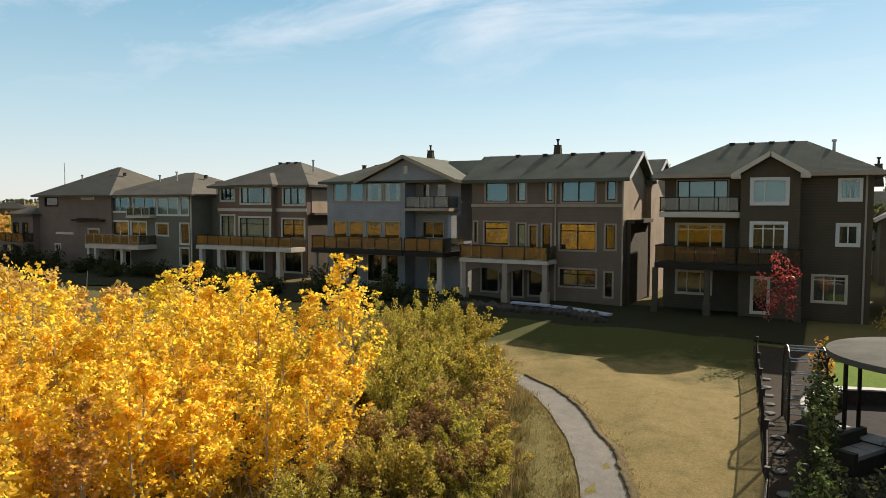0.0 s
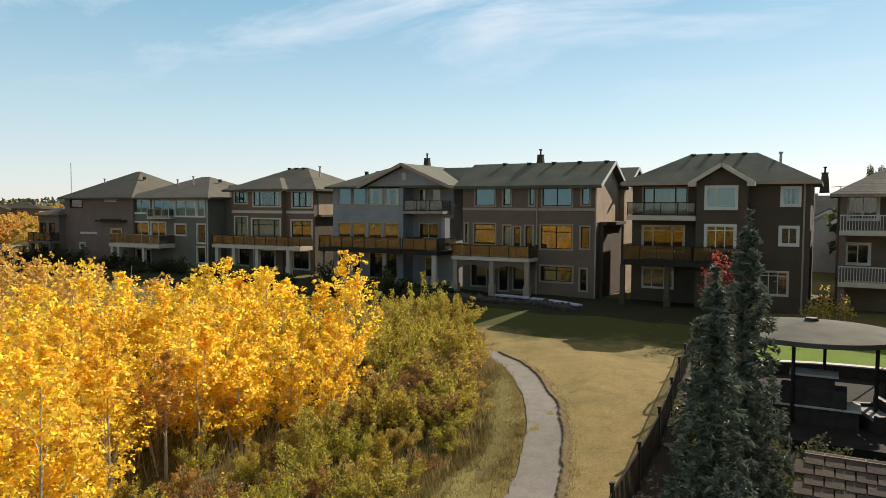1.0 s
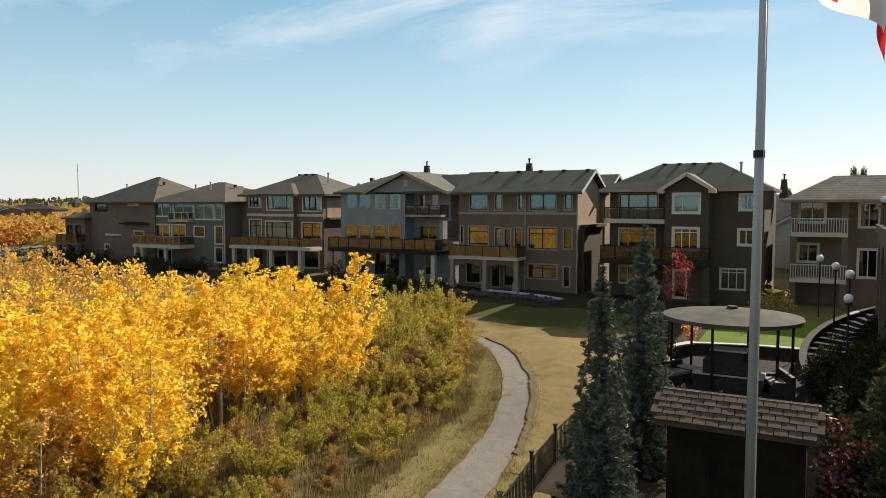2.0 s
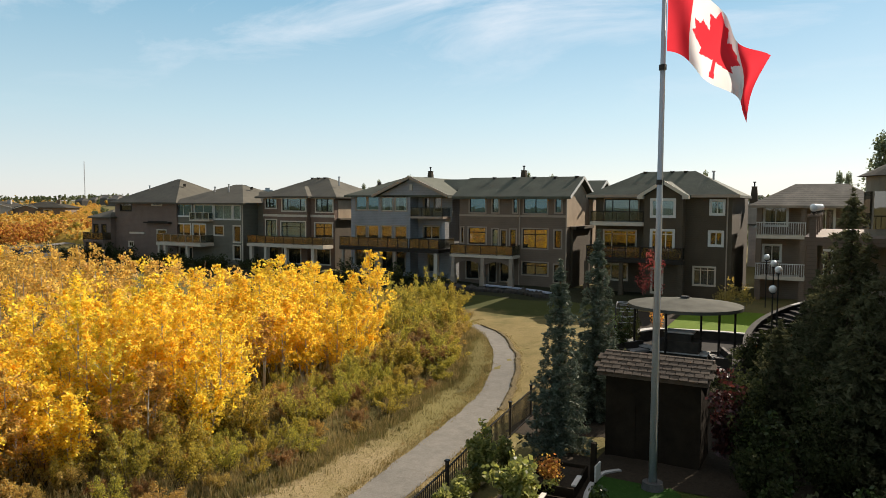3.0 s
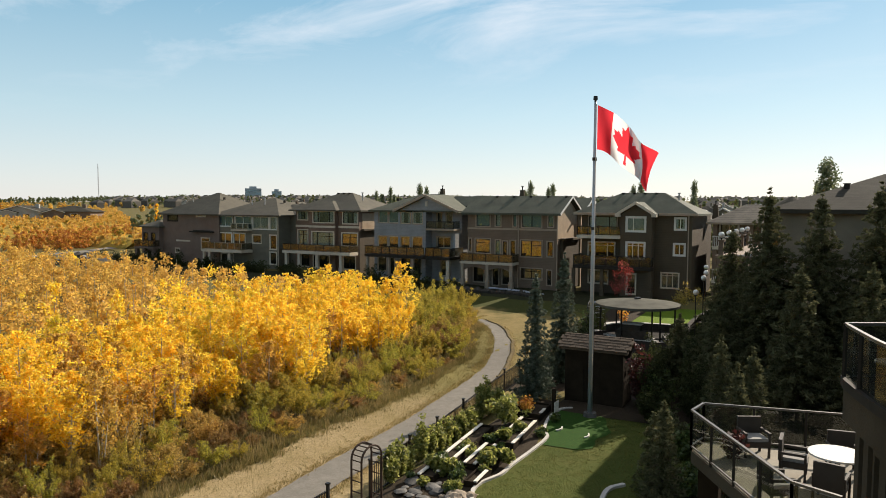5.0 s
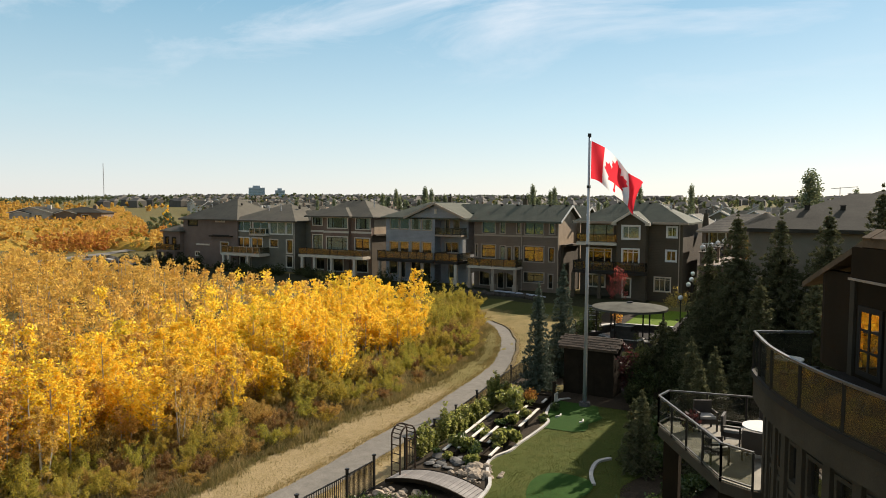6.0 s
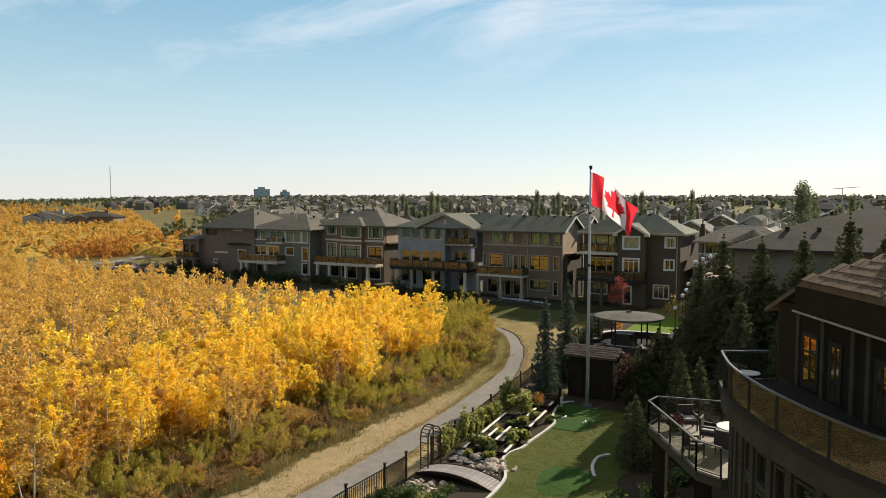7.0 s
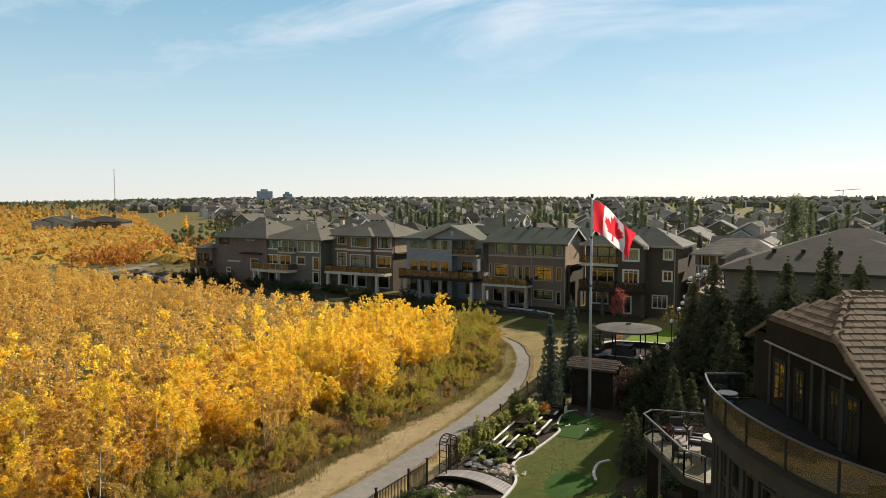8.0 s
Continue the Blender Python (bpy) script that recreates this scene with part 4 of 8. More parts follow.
# ---- taupe house with a gabled side
def house_taupe():
    h = thing("house", -17.0, 46.0, GZ, "taupe three-storey house with cream bands, gable roof and glass-railed deck", "house", "row of houses")
    X = lambda v: v + 17.0
    Y = lambda v: v - 46.0
    Z = lambda v: v - GZ
    ws = [(X(-21.3), Z(8.33), 1.9, 1.6), (X(-18.9), Z(8.35), 0.85, 1.55), (X(-16.75), Z(8.35), 0.6, 1.5), (X(-15.7), Z(8.3), 2.5, 1.6), (X(-12.65), Z(8.4), 0.8, 1.45),
          (X(-21.4), Z(5.3), 2.05, 1.8), (X(-18.88), Z(4.7), 0.8, 2.3), (X(-18.0), Z(4.7), 0.75, 2.2), (X(-17.05), Z(4.7), 0.8, 2.3), (X(-15.8), Z(5.1), 2.65, 1.98), (X(-12.7), Z(5.2), 0.85, 1.8), (X(-22.2), Z(5.4), 0.45, 1.7),
          (X(-15.8), Z(2.66), 2.7, 1.35), (X(-21.6), Z(2.0), 1.5, 1.9), (X(-19.2), Z(1.75), 0.95, 2.2), (X(-18.0), Z(1.9), 1.2, 2.0), (X(-12.7), Z(2.1), 0.7, 1.8)]
    bm = bmesh.new()
    shell(bm, X(-22.3), X(-11.5), Y(46.0), Y(52.5), 0, Z(10.0), [hole(w) for w in ws])
    part("wall", bm, SIDING["taupe"], h)
    # sunlit gable and upper side wall, laid over the taupe in a paler colour
    bm = bmesh.new()
    gable_fill(bm, Y(46.0), Y(52.5), Z(10.0), 1.6, X(-11.7), along_x=False)
    part("side_wall", bm, STUCCO_SUNLIT, h, "gable in tan stucco, lightened to stand for sun")
    part("side_wall", boxes((X(-11.5), X(-11.47), Y(46.02), Y(52.4), Z(7.2), Z(10.0))), STUCCO_SUNLIT, h, "upper side wall overlay, coloured tan for the sun on it")
    # added dark block with ledge: the shadow on the lower side wall
    part("side_tone_block", boxes((X(-11.47), X(-11.2), Y(47.0), Y(52.3), 0.1, Z(7.0)), (X(-11.47), X(-10.9), Y(46.9), Y(52.4), Z(7.0), Z(7.25))), SIDING["espresso"], h, "dark block with a ledge, standing for shadow on the lower side wall")
    bm = bmesh.new()
    shell(bm, X(-21.5), X(-11.1), Y(52.5), Y(58.5), 0, Z(9.9), [])
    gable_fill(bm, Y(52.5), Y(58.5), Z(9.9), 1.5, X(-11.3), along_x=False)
    part("side_wall", bm, STUCCO_SUNLIT, h, "rear side wall, coloured tan for the sun on it")
    kinds = [((0.5,) if w[2] > 2.3 else (), (0.72,) if w[1] < Z(7) and w[2] > 1.6 else ()) for w in ws]
    for i, (w, (u, b)) in enumerate(zip(ws, kinds)):
        window(h, *w, Y(46.0), TRIM_BROWN, u, b, GLASS_CLEAR if i in (1, 6) else GLASS_SKY_TINT if i < 5 else GLASS_BRIGHT if i in (5, 9, 12) else GLASS, border=0.12, curtain=1 if i in (1, 6) else 0)
    for z0, z1 in ((8.06, 8.26), (9.75, 9.95)):
        part("band", boxes((X(-22.33), X(-11.47), Y(45.95), Y(46.0), Z(z0), Z(z1))), TRIM_BROWN, h)
    balcony(h, X(-22.4), X(-15.9), Y(44.2), Y(46.0), Z(4.5), TRIM, GLASS_GROVE_GOLD, panels=4, slab=0.24, high=0.95)
    # arched porch below the deck
    for px in (-22.1, -19.0, -16.15):
        bm = bmesh.new()
        box(bm, X(px) - 0.17, X(px) + 0.17, Y(44.3), Y(44.64), 0.9, Z(4.25))
        box(bm, X(px) - 0.24, X(px) + 0.24, Y(44.24), Y(44.7), 0, 0.9)
        part("porch_post", bm, TRIM_BROWN, h, "tan porch post under the deck")
    for a, b in ((-21.93, -19.17), (-18.83, -16.32)):
        arch_body(h, X(a), X(b), Y(44.36), Y(44.68), Z(3.55), 0.35, Z(4.25), SIDING["taupe"])
    bm, rz = gable_roof(X(-22.3), X(-11.5), Y(46.0), Y(52.5), Z(9.95), 0.50, True, 0.55, 0.24)
    part("roof", bm, SHINGLE, h)
    bm, _ = gable_roof(X(-21.5), X(-11.1), Y(52.5), Y(58.5), Z(9.95), 0.5, True, 0.45, 0.22)
    part("rear_roof", bm, SHINGLE, h)
    bm = bmesh.new()
    for y0_, y1_, zb, xx in ((45.45, 49.25, 9.95, -10.94), (53.05, 49.25, 9.95, -10.94), (52.05, 55.5, 9.95, -10.64), (58.95, 55.5, 9.95, -10.64)):
        rise = abs(y1_ - y0_) * 0.5
        beam(bm, (X(xx), Y(y0_), Z(zb) - 0.1), (X(xx), Y(y1_), Z(zb) + rise - 0.1), 0.05, 0.24)
    part("barge_board", bm, TRIM_WHITE, h, "white barge boards on the gable end")
    for k in range(5):
        vent(h, X(-20.0 + k * 2.1), Y(49.0), rz - 0.07)
    vent(h, X(-17.3), Y(50.0), rz + 0.1, "flue")
    downpipe(h, X(-11.48), Y(45.99), 0, Z(9.8), TRIM_BROWN)
    downpipe(h, X(-16.0), Y(45.99), 0, Z(9.8), TRIM_BROWN)
    return h


# ---- blue-grey house with a wide gable and stacked balconies
def house_blue():
    h = thing("house", -30.0, 47.5, GZ, "blue-grey three-storey house with wide front gable and stacked balconies", "house", "row of houses")
    X = lambda v: v + 30.0
    Y = lambda v: v - 47.5
    Z = lambda v: v - GZ
    wa = [(X(-36.02), Z(8.45), 1.52, 1.66), (X(-34.47), Z(8.45), 1.58, 1.66), (X(-36.1), Z(5.2), 1.52, 1.75), (X(-34.5), Z(5.2), 1.58, 1.75), (X(-36.15), Z(2.4), 1.45, 1.95), (X(-34.4), Z(2.0), 0.9, 2.3)]
    wb = [(X(-32.4), Z(8.4), 1.58, 1.6), (X(-30.68), Z(8.4), 1.58, 1.6), (X(-32.42), Z(5.2), 1.5, 1.8), (X(-30.75), Z(5.2), 1.6, 1.8), (X(-32.4), Z(2.0), 1.6, 2.35), (X(-30.7), Z(2.0), 1.4, 2.35)]
    wc = [(X(-28.2), Z(7.75), 0.85, 2.2), (X(-26.9), Z(8.35), 1.0, 1.6), (X(-28.2), Z(5.5), 2.1, 1.5), (X(-27.6), Z(2.1), 1.4, 2.0)]
    bm = bmesh.new()
    shell(bm, X(-36.6), X(-32.7), Y(47.9), Y(59), 0, Z(10.1), [hole(w) for w in wa])
    part("wall", bm, SIDING["blue"], h)
    bm = bmesh.new()
    shell(bm, X(-32.7), X(-28.75), Y(47.4), Y(59), 0, Z(10.1), [hole(w) for w in wb])
    gable_fill(bm, X(-32.7), X(-24.6), Z(10.05), 1.70, Y(47.4))
    part("bay", bm, SIDING["blue"], h)
    bm = bmesh.new()
    shell(bm, X(-28.75), X(-24.7), Y(49.0), Y(59), 0, Z(10.1), [hole(w) for w in wc])
    box(bm, X(-25.0), X(-24.7), Y(47.45), Y(49.0), Z(4.7), Z(7.4))
    part("wall", bm, SIDING["blue"], h)
    for w in wa:
        window(h, *w, Y(47.9), TRIM_BROWN, (), (), GLASS_SKY_TINT if w[1] > 6 else GLASS_BRIGHT if w[1] > 3 else GLASS, TRIM, border=0.09, curtain=2 if w[1] > 6 else 0)
    for i, w in enumerate(wb):
        window(h, *w, Y(47.4), TRIM_BROWN, (), (), GLASS_CLEAR if w[1] > 6 else GLASS_BRIGHT if w[1] > 3 else GLASS, TRIM, border=0.09, curtain=2 if i < 2 else 0)
    for w in wc:
        window(h, *w, Y(49.0), TRIM_BROWN, (0.5,) if w[2] > 2 else (), (), GLASS, TRIM, border=0.1)
    part("gable_vent", boxes((X(-28.82), X(-28.48), Y(47.34), Y(47.4), Z(10.6), Z(11.2))), TRIM, h)
    balcony(h, X(-28.74), X(-24.9), Y(47.4), Y(49.0), Z(7.95), TRIM_BROWN, GLASS_RAIL, panels=3, slab=0.22, high=0.9, ends=(False, True))
    balcony(h, X(-36.5), X(-27.9), Y(45.6), Y(47.4), Z(4.7), TRIM_DARK, GLASS_GROVE_GOLD, panels=7, posts=((X(-36.2), 0.28), (X(-33.0), 0.28), (X(-29.6), 0.28)), post_mat=TRIM_BROWN, ends=(True, False))
    balcony(h, X(-27.8), X(-24.4), Y(45.6), Y(49.0), Z(4.7), TRIM_DARK, GLASS_GROVE_GOLD, panels=3, posts=((X(-24.8), 0.4),), post_mat=TRIM)
    bm, rz = gable_roof(X(-32.7), X(-24.6), Y(47.4), Y(56), Z(10.1), 0.42, False, 0.5, 0.24)
    part("gable_roof", bm, SHINGLE, h)
    bm, rz2 = hip_roof(X(-36.6), X(-24.7), Y(47.9), Y(56.5), Z(10.1), 0.42, 0.55)
    part("roof", bm, SHINGLE, h)
    bm = bmesh.new()
    for sx in (-33.2, -24.1):
        beam(bm, (X(sx), Y(46.87), Z(10.0)), (X(-28.65), Y(46.87), rz - 0.1), 0.06, 0.28)
    part("barge_board", bm, TRIM_BROWN, h)
    bm, _ = gable_roof(X(-27.5), X(-24.0), Y(51.5), Y(55.0), Z(10.7), 0.55, True, 0.4, 0.2)
    part("dormer_roof", bm, SHINGLE, h)
    # pale triangle and block in the shape of the side wall's sunlit part
    bm = bmesh.new()
    gable_fill(bm, Y(51.0), Y(55.5), Z(9.6), 1.3, X(-23.95), along_x=False)
    box(bm, X(-24.7), X(-23.9), Y(51.2), Y(55.3), Z(7.2), Z(9.6))
    part("side_tone_block", bm, STUCCO_SUNLIT, h, "pale stucco block shaped as the sunlit part of the side wall")
    vent(h, X(-29.6), Y(53.0), Z(12.2), "flue")
    for k in range(3):
        vent(h, X(-35.0 + 1.3 * k), Y(51.0), Z(11.5))
    return h


# ---- brown house with hipped roof and cream bands
def house_brown():
    h = thing("house", -46.0, 50.5, GZ, "brown three-storey house with cream bands, projecting bay and glass-railed deck", "house", "row of houses")
    X = lambda v: v + 46.0
    Y = lambda v: v - 50.5
    Z = lambda v: v - GZ
    wa = [(X(-51.95), Z(8.5), 2.0, 1.5), (X(-51.95), Z(5.0), 2.0, 2.3), (X(-51.4), Z(2.0), 1.9, 2.0)]
    wb = [(X(-48.3), Z(8.2), 3.8, 1.8), (X(-48.5), Z(5.0), 3.95, 2.15), (X(-48.3), Z(2.0), 3.0, 2.0)]
    wc = [(X(-43.7), Z(8.1), 2.7, 1.8), (X(-43.85), Z(5.1), 2.8, 1.95), (X(-43.6), Z(2.0), 2.2, 2.0)]
    for nm, ws, xa, xb, yf in (("wall", wa, -52.2, -48.9, 51.0), ("bay", wb, -48.9, -44.4, 49.9), ("wall", wc, -44.4, -40.9, 50.5)):
        bm = bmesh.new()
        shell(bm, X(xa), X(xb), Y(yf), Y(60), 0, Z(10.0), [hole(w) for w in ws])
        part(nm, bm, SIDING["brown"], h)
        for i, w in enumerate(ws):
            window(h, *w, Y(yf), TRIM, (0.22, 0.78) if nm == "bay" else (0.5,) if i else (0.33, 0.66), (0.7,) if i == 1 else (), GLASS_CLEAR if i == 0 or (i == 1 and xa < -44.5) else GLASS_BRIGHT if i == 1 else GLASS, TRIM_DARK, border=0.16, curtain=1 if i == 1 and xa < -44.5 else 2 if i == 0 else 0)
        for z0, z1 in ((7.6, 7.88), (9.75, 9.98)):
            part("band", boxes((X(xa) - 0.03, X(xb) + 0.03, Y(yf) - 0.06, Y(yf), Z(z0), Z(z1))), TRIM, h)
    part("side_wall", boxes((X(-40.9), X(-40.82), Y(50.52), Y(59.8), 0.1, Z(7.3)), (X(-40.9), X(-40.4), Y(51.0), Y(57.6), Z(7.3), Z(7.5))), SIDING["espresso"], h, "dark siding of the lower side wall under a ledge")
    # pale overlay where sun strikes the brown side wall
    part("sunlit_side_panel", boxes((X(-40.9), X(-40.86), Y(51.2), Y(57.5), Z(7.4), Z(9.6))), STUCCO_SUNLIT, h, "pale panel standing for the sunlit part of the side wall")
    balcony(h, X(-52.1), X(-40.6), Y(48.0), Y(49.88), Z(4.45), TRIM, GLASS_GROVE_GOLD, panels=8, slab=0.36, high=0.95, posts=((X(-51.6), 0.4), (X(-49.3), 0.4), (X(-46.2), 0.4), (X(-42.2), 0.4)), post_mat=TRIM)
    bm, rz = hip_roof(X(-52.2), X(-40.9), Y(50.7), Y(60), Z(10.0), 0.46, 0.6)
    part("roof", bm, SHINGLE_B, h)
    bm, _ = hip_roof(X(-48.9), X(-44.4), Y(49.9), Y(56), Z(10.05), 0.44, 0.5)
    part("bay_roof", bm, SHINGLE_B, h)
    for k in range(3):
        vent(h, X(-47.8 + k), Y(55.0), rz - 0.1)
    vent(h, X(-42.5), Y(53.5), Z(11.6), "pipe")
    return h


# ---- sage house with wide glazing
def house_sage():
    h = thing("house", -60.0, 49.0, GZ, "grey-green three-storey house with white sunroom glazing and glass deck", "house", "row of houses")
    X = lambda v: v + 60.0
    Y = lambda v: v - 49.0
    Z = lambda v: v - GZ
    ws = [(X(-65.6), Z(7.4), 3.15, 1.7), (X(-62.1), Z(7.1), 3.4, 1.95), (X(-58.6), Z(7.1), 3.2, 1.95), (X(-55.35), Z(7.1), 1.35, 1.95),
          (X(-65.5), Z(4.9), 2.85, 1.7), (X(-62.45), Z(4.3), 2.5, 2.3), (X(-58.7), Z(5.08), 1.85, 1.38), (X(-55.35), Z(4.3), 1.4, 2.2), (X(-65.0), Z(1.8), 2.6, 1.8), (X(-55.4), Z(2.2), 1.4, 1.9)]
    bm = bmesh.new()
    shell(bm, X(-65.9), X(-53.6), Y(49), Y(60), 0, Z(9.1), [hole(w) for w in ws])
    shell(bm, X(-53.6), X(-51.5), Y(51.5), Y(60), 0, Z(9.1), [])
    part("wall", bm, SIDING["sage"], h)
    cur = {0: 2, 2: 1, 3: 1}
    for i, w in enumerate(ws):
        window(h, *w, Y(49), TRIM_WHITE if i < 6 else TRIM, (0.5,) if w[2] > 1.9 else (), (), GLASS_BRIGHT if i in (4, 5) else GLASS_CLEAR if cur.get(i) == 1 else GLASS_SKY_TINT if i < 4 else GLASS, TRIM_WHITE, border=0.12, curtain=cur.get(i, 0))
    balcony(h, X(-62.1), X(-58.65), Y(48.2), Y(49), Z(7.05), TRIM, GLASS_RAIL, rail=TRIM, panels=3, slab=0.15, high=0.95)
    balcony(h, X(-66.6), X(-58.6), Y(46.8), Y(49), Z(4.2), TRIM, GLASS_GROVE_GOLD, rail=TRIM_BROWN, panels=6, slab=0.38, posts=((X(-66.3), 0.35), (X(-65.2), 0.35), (X(-61.2), 0.35)), post_mat=TRIM)
    bm, rz = hip_roof(X(-65.9), X(-53.6), Y(49), Y(60), Z(9.2), 0.40, 0.6)
    part("roof", bm, SHINGLE_B, h)
    bm, _ = gable_roof(X(-56.0), X(-51.0), Y(52), Y(58), Z(9.2), 0.45, True, 0.4, 0.2)
    part("rear_roof", bm, SHINGLE_B, h)
    bm = bmesh.new()
    beam(bm, (X(-50.55), Y(51.6), Z(9.15)), (X(-50.55), Y(55), Z(10.7)), 0.06, 0.26)
    beam(bm, (X(-50.55), Y(58.4), Z(9.15)), (X(-50.55), Y(55), Z(10.7)), 0.06, 0.26)
    part("barge_board", bm, TRIM_WHITE, h, "white barge boards catching sun")
    for k in (0, 1):
        vent(h, X(-61.5 + 2.5 * k), Y(52.0), Z(10.5) + 0.3 * k, "pipe")
    vent(h, X(-57), Y(54), Z(11.2))
    downpipe(h, X(-53.7), Y(48.99), 0, Z(9.0), TRIM)
    return h


# ---- mauve house at the end of the row
def house_mauve():
    h = thing("house", -76.0, 51.0, GZ, "mauve-brown two-and-a-half-storey house with hip roof and arched porch", "house", "row of houses")
    X = lambda v: v + 76.0
    Y = lambda v: v - 51.0
    Z = lambda v: v - GZ
    ws = [(X(-79.6), Z(8.1), 2.5, 1.15), (X(-73.0), Z(8.85), 2.2, 0.42), (X(-77.96), Z(3.2), 1.15, 0.85), (X(-72.0), Z(3.8), 2.0, 2.0)]
    bm = bmesh.new()
    shell(bm, X(-80.7), X(-68.0), Y(51), Y(63), 0, Z(9.2), [hole(w) for w in ws])
    part("wall", bm, SIDING["mauve"], h)
    for i, w in enumerate(ws):
        window(h, *w, Y(51), TRIM if i else TRIM_DARK, (0.5,) if i == 2 else (), (), GLASS, TRIM_DARK if i == 0 else TRIM, border=0.12, curtain=1 if i == 1 else 0)
    part("niche_roof", boxes((X(-74.0), X(-69.0), Y(50.4), Y(51), Z(6.55), Z(6.75)), (X(-73.0), X(-69.2), Y(50.35), Y(50.4), Z(6.75), Z(6.9))), TRIM_DARK, h)
    part("ledge", boxes((X(-77.5), X(-74.4), Y(50.85), Y(51), Z(5.05), Z(5.3))), TRIM, h)
    # lower wing with arched porch and deck
    bm = bmesh.new()
    wing = [(X(-84.5), Z(4.4), 1.1, 1.9), (X(-82.7), Z(4.4), 1.1, 1.9)]
    shell(bm, X(-84.9), X(-80.7), Y(50.2), Y(60), 0, Z(7.3), [hole(w) for w in wing] + [(X(-84.5), X(-83.6), 0.0, 1.9), (X(-83.1), X(-81.5), 0.0, 1.8)])
    part("wing", bm, SIDING["mauve"], h)
    for w in wing:
        window(h, *w, Y(50.2), TRIM_DARK, (), (), GLASS, TRIM_DARK, border=0.1)
    balcony(h, X(-85.2), X(-80.6), Y(48.9), Y(50.2), Z(4.1), SIDING["mauve"], GLASS_GROVE_GOLD, panels=4, posts=((X(-84.9), 0.5), (X(-82.9), 0.5), (X(-80.9), 0.5)), post_mat=SIDING["mauve"])
    bm, _ = hip_roof(X(-84.9), X(-80.7), Y(50.2), Y(60), Z(7.3), 0.4, 0.4)
    part("wing_roof", bm, SHINGLE_B, h)
    bm, rz = hip_roof(X(-80.7), X(-68.0), Y(51), Y(63), Z(9.35), 0.5, 0.6)
    part("roof", bm, SHINGLE_B, h)
    vent(h, X(-77.0), Y(54.0), Z(10.9), "pipe")
    vent(h, X(-73.0), Y(55.0), Z(11.5))
    vent(h, X(-71.5), Y(55.5), Z(11.8))
    h.location, h.scale = (-72.72, 48.8, GZ), (0.957, 0.957, 0.985)
    return h


house_espresso()
house_taupe()
house_blue()
house_brown()
house_sage()
house_mauve()

# ---------------------------------------------------------------- houses on the near side
def house_stone():
    """Pale house with tiled roof beyond the canopy patio."""
    h = thing("house", 4.0, 49.0, GZ, "pale stone-coloured house with clay tile roof and white balcony rails", "house", "row of houses")
    X = lambda v: v - 4.0
    Y = lambda v: v - 49.0
    Z = lambda v: v - GZ
    ws = [(X(4.35), Z(7.5), 1.9, 1.7), (X(4.35), Z(4.6), 1.5, 1.5), (X(8.2), Z(7.2), 1.4, 1.9), (X(8.2), Z(3.6), 1.4, 2.2)]
    bm = bmesh.new()
    shell(bm, X(3.9), X(13.0), Y(49), Y(60), 0, Z(9.2), [hole(w) for w in ws])
    part("wall", bm, SIDING["taupe"], h)
    for w in ws:
        window(h, *w, Y(49), TRIM_WHITE, (0.5,), (), GLASS, TRIM_WHITE, curtain=2 if w[1] > 5 else 0)
    for z, x1 in ((6.9, 7.6), (3.6, 7.6)):
        part("balcony", boxes((X(4.0), X(x1), Y(47.4), Y(49), Z(z) - 0.3, Z(z))), TRIM, h)
        for i in range(22):
            xk = X(4.05) + (x1 - 4.1) * i / 21
            part("baluster", boxes((xk - 0.02, xk + 0.02, Y(47.45), Y(47.49), Z(z), Z(z) + 0.95)), TRIM_WHITE, h)
        part("handrail", boxes((X(4.0), X(x1), Y(47.43), Y(47.51), Z(z) + 0.95, Z(z) + 1.02)), TRIM_WHITE, h)
    for px in (4.2, 7.4):
        part("column", boxes((X(px) - 0.2, X(px) + 0.2, Y(47.5), Y(47.9), 0, Z(9.1))), SIDING["taupe"], h)
    bm, rz = hip_roof(X(3.9), X(13.0), Y(47.6), Y(53.0), Z(9.25), 0.55, 0.5)
    part("roof", bm, TILE_ROOF, h)
    for k in range(5):
        vent(h, X(6.6 + k * 0.9), Y(50.6), rz - 0.2)
    return h


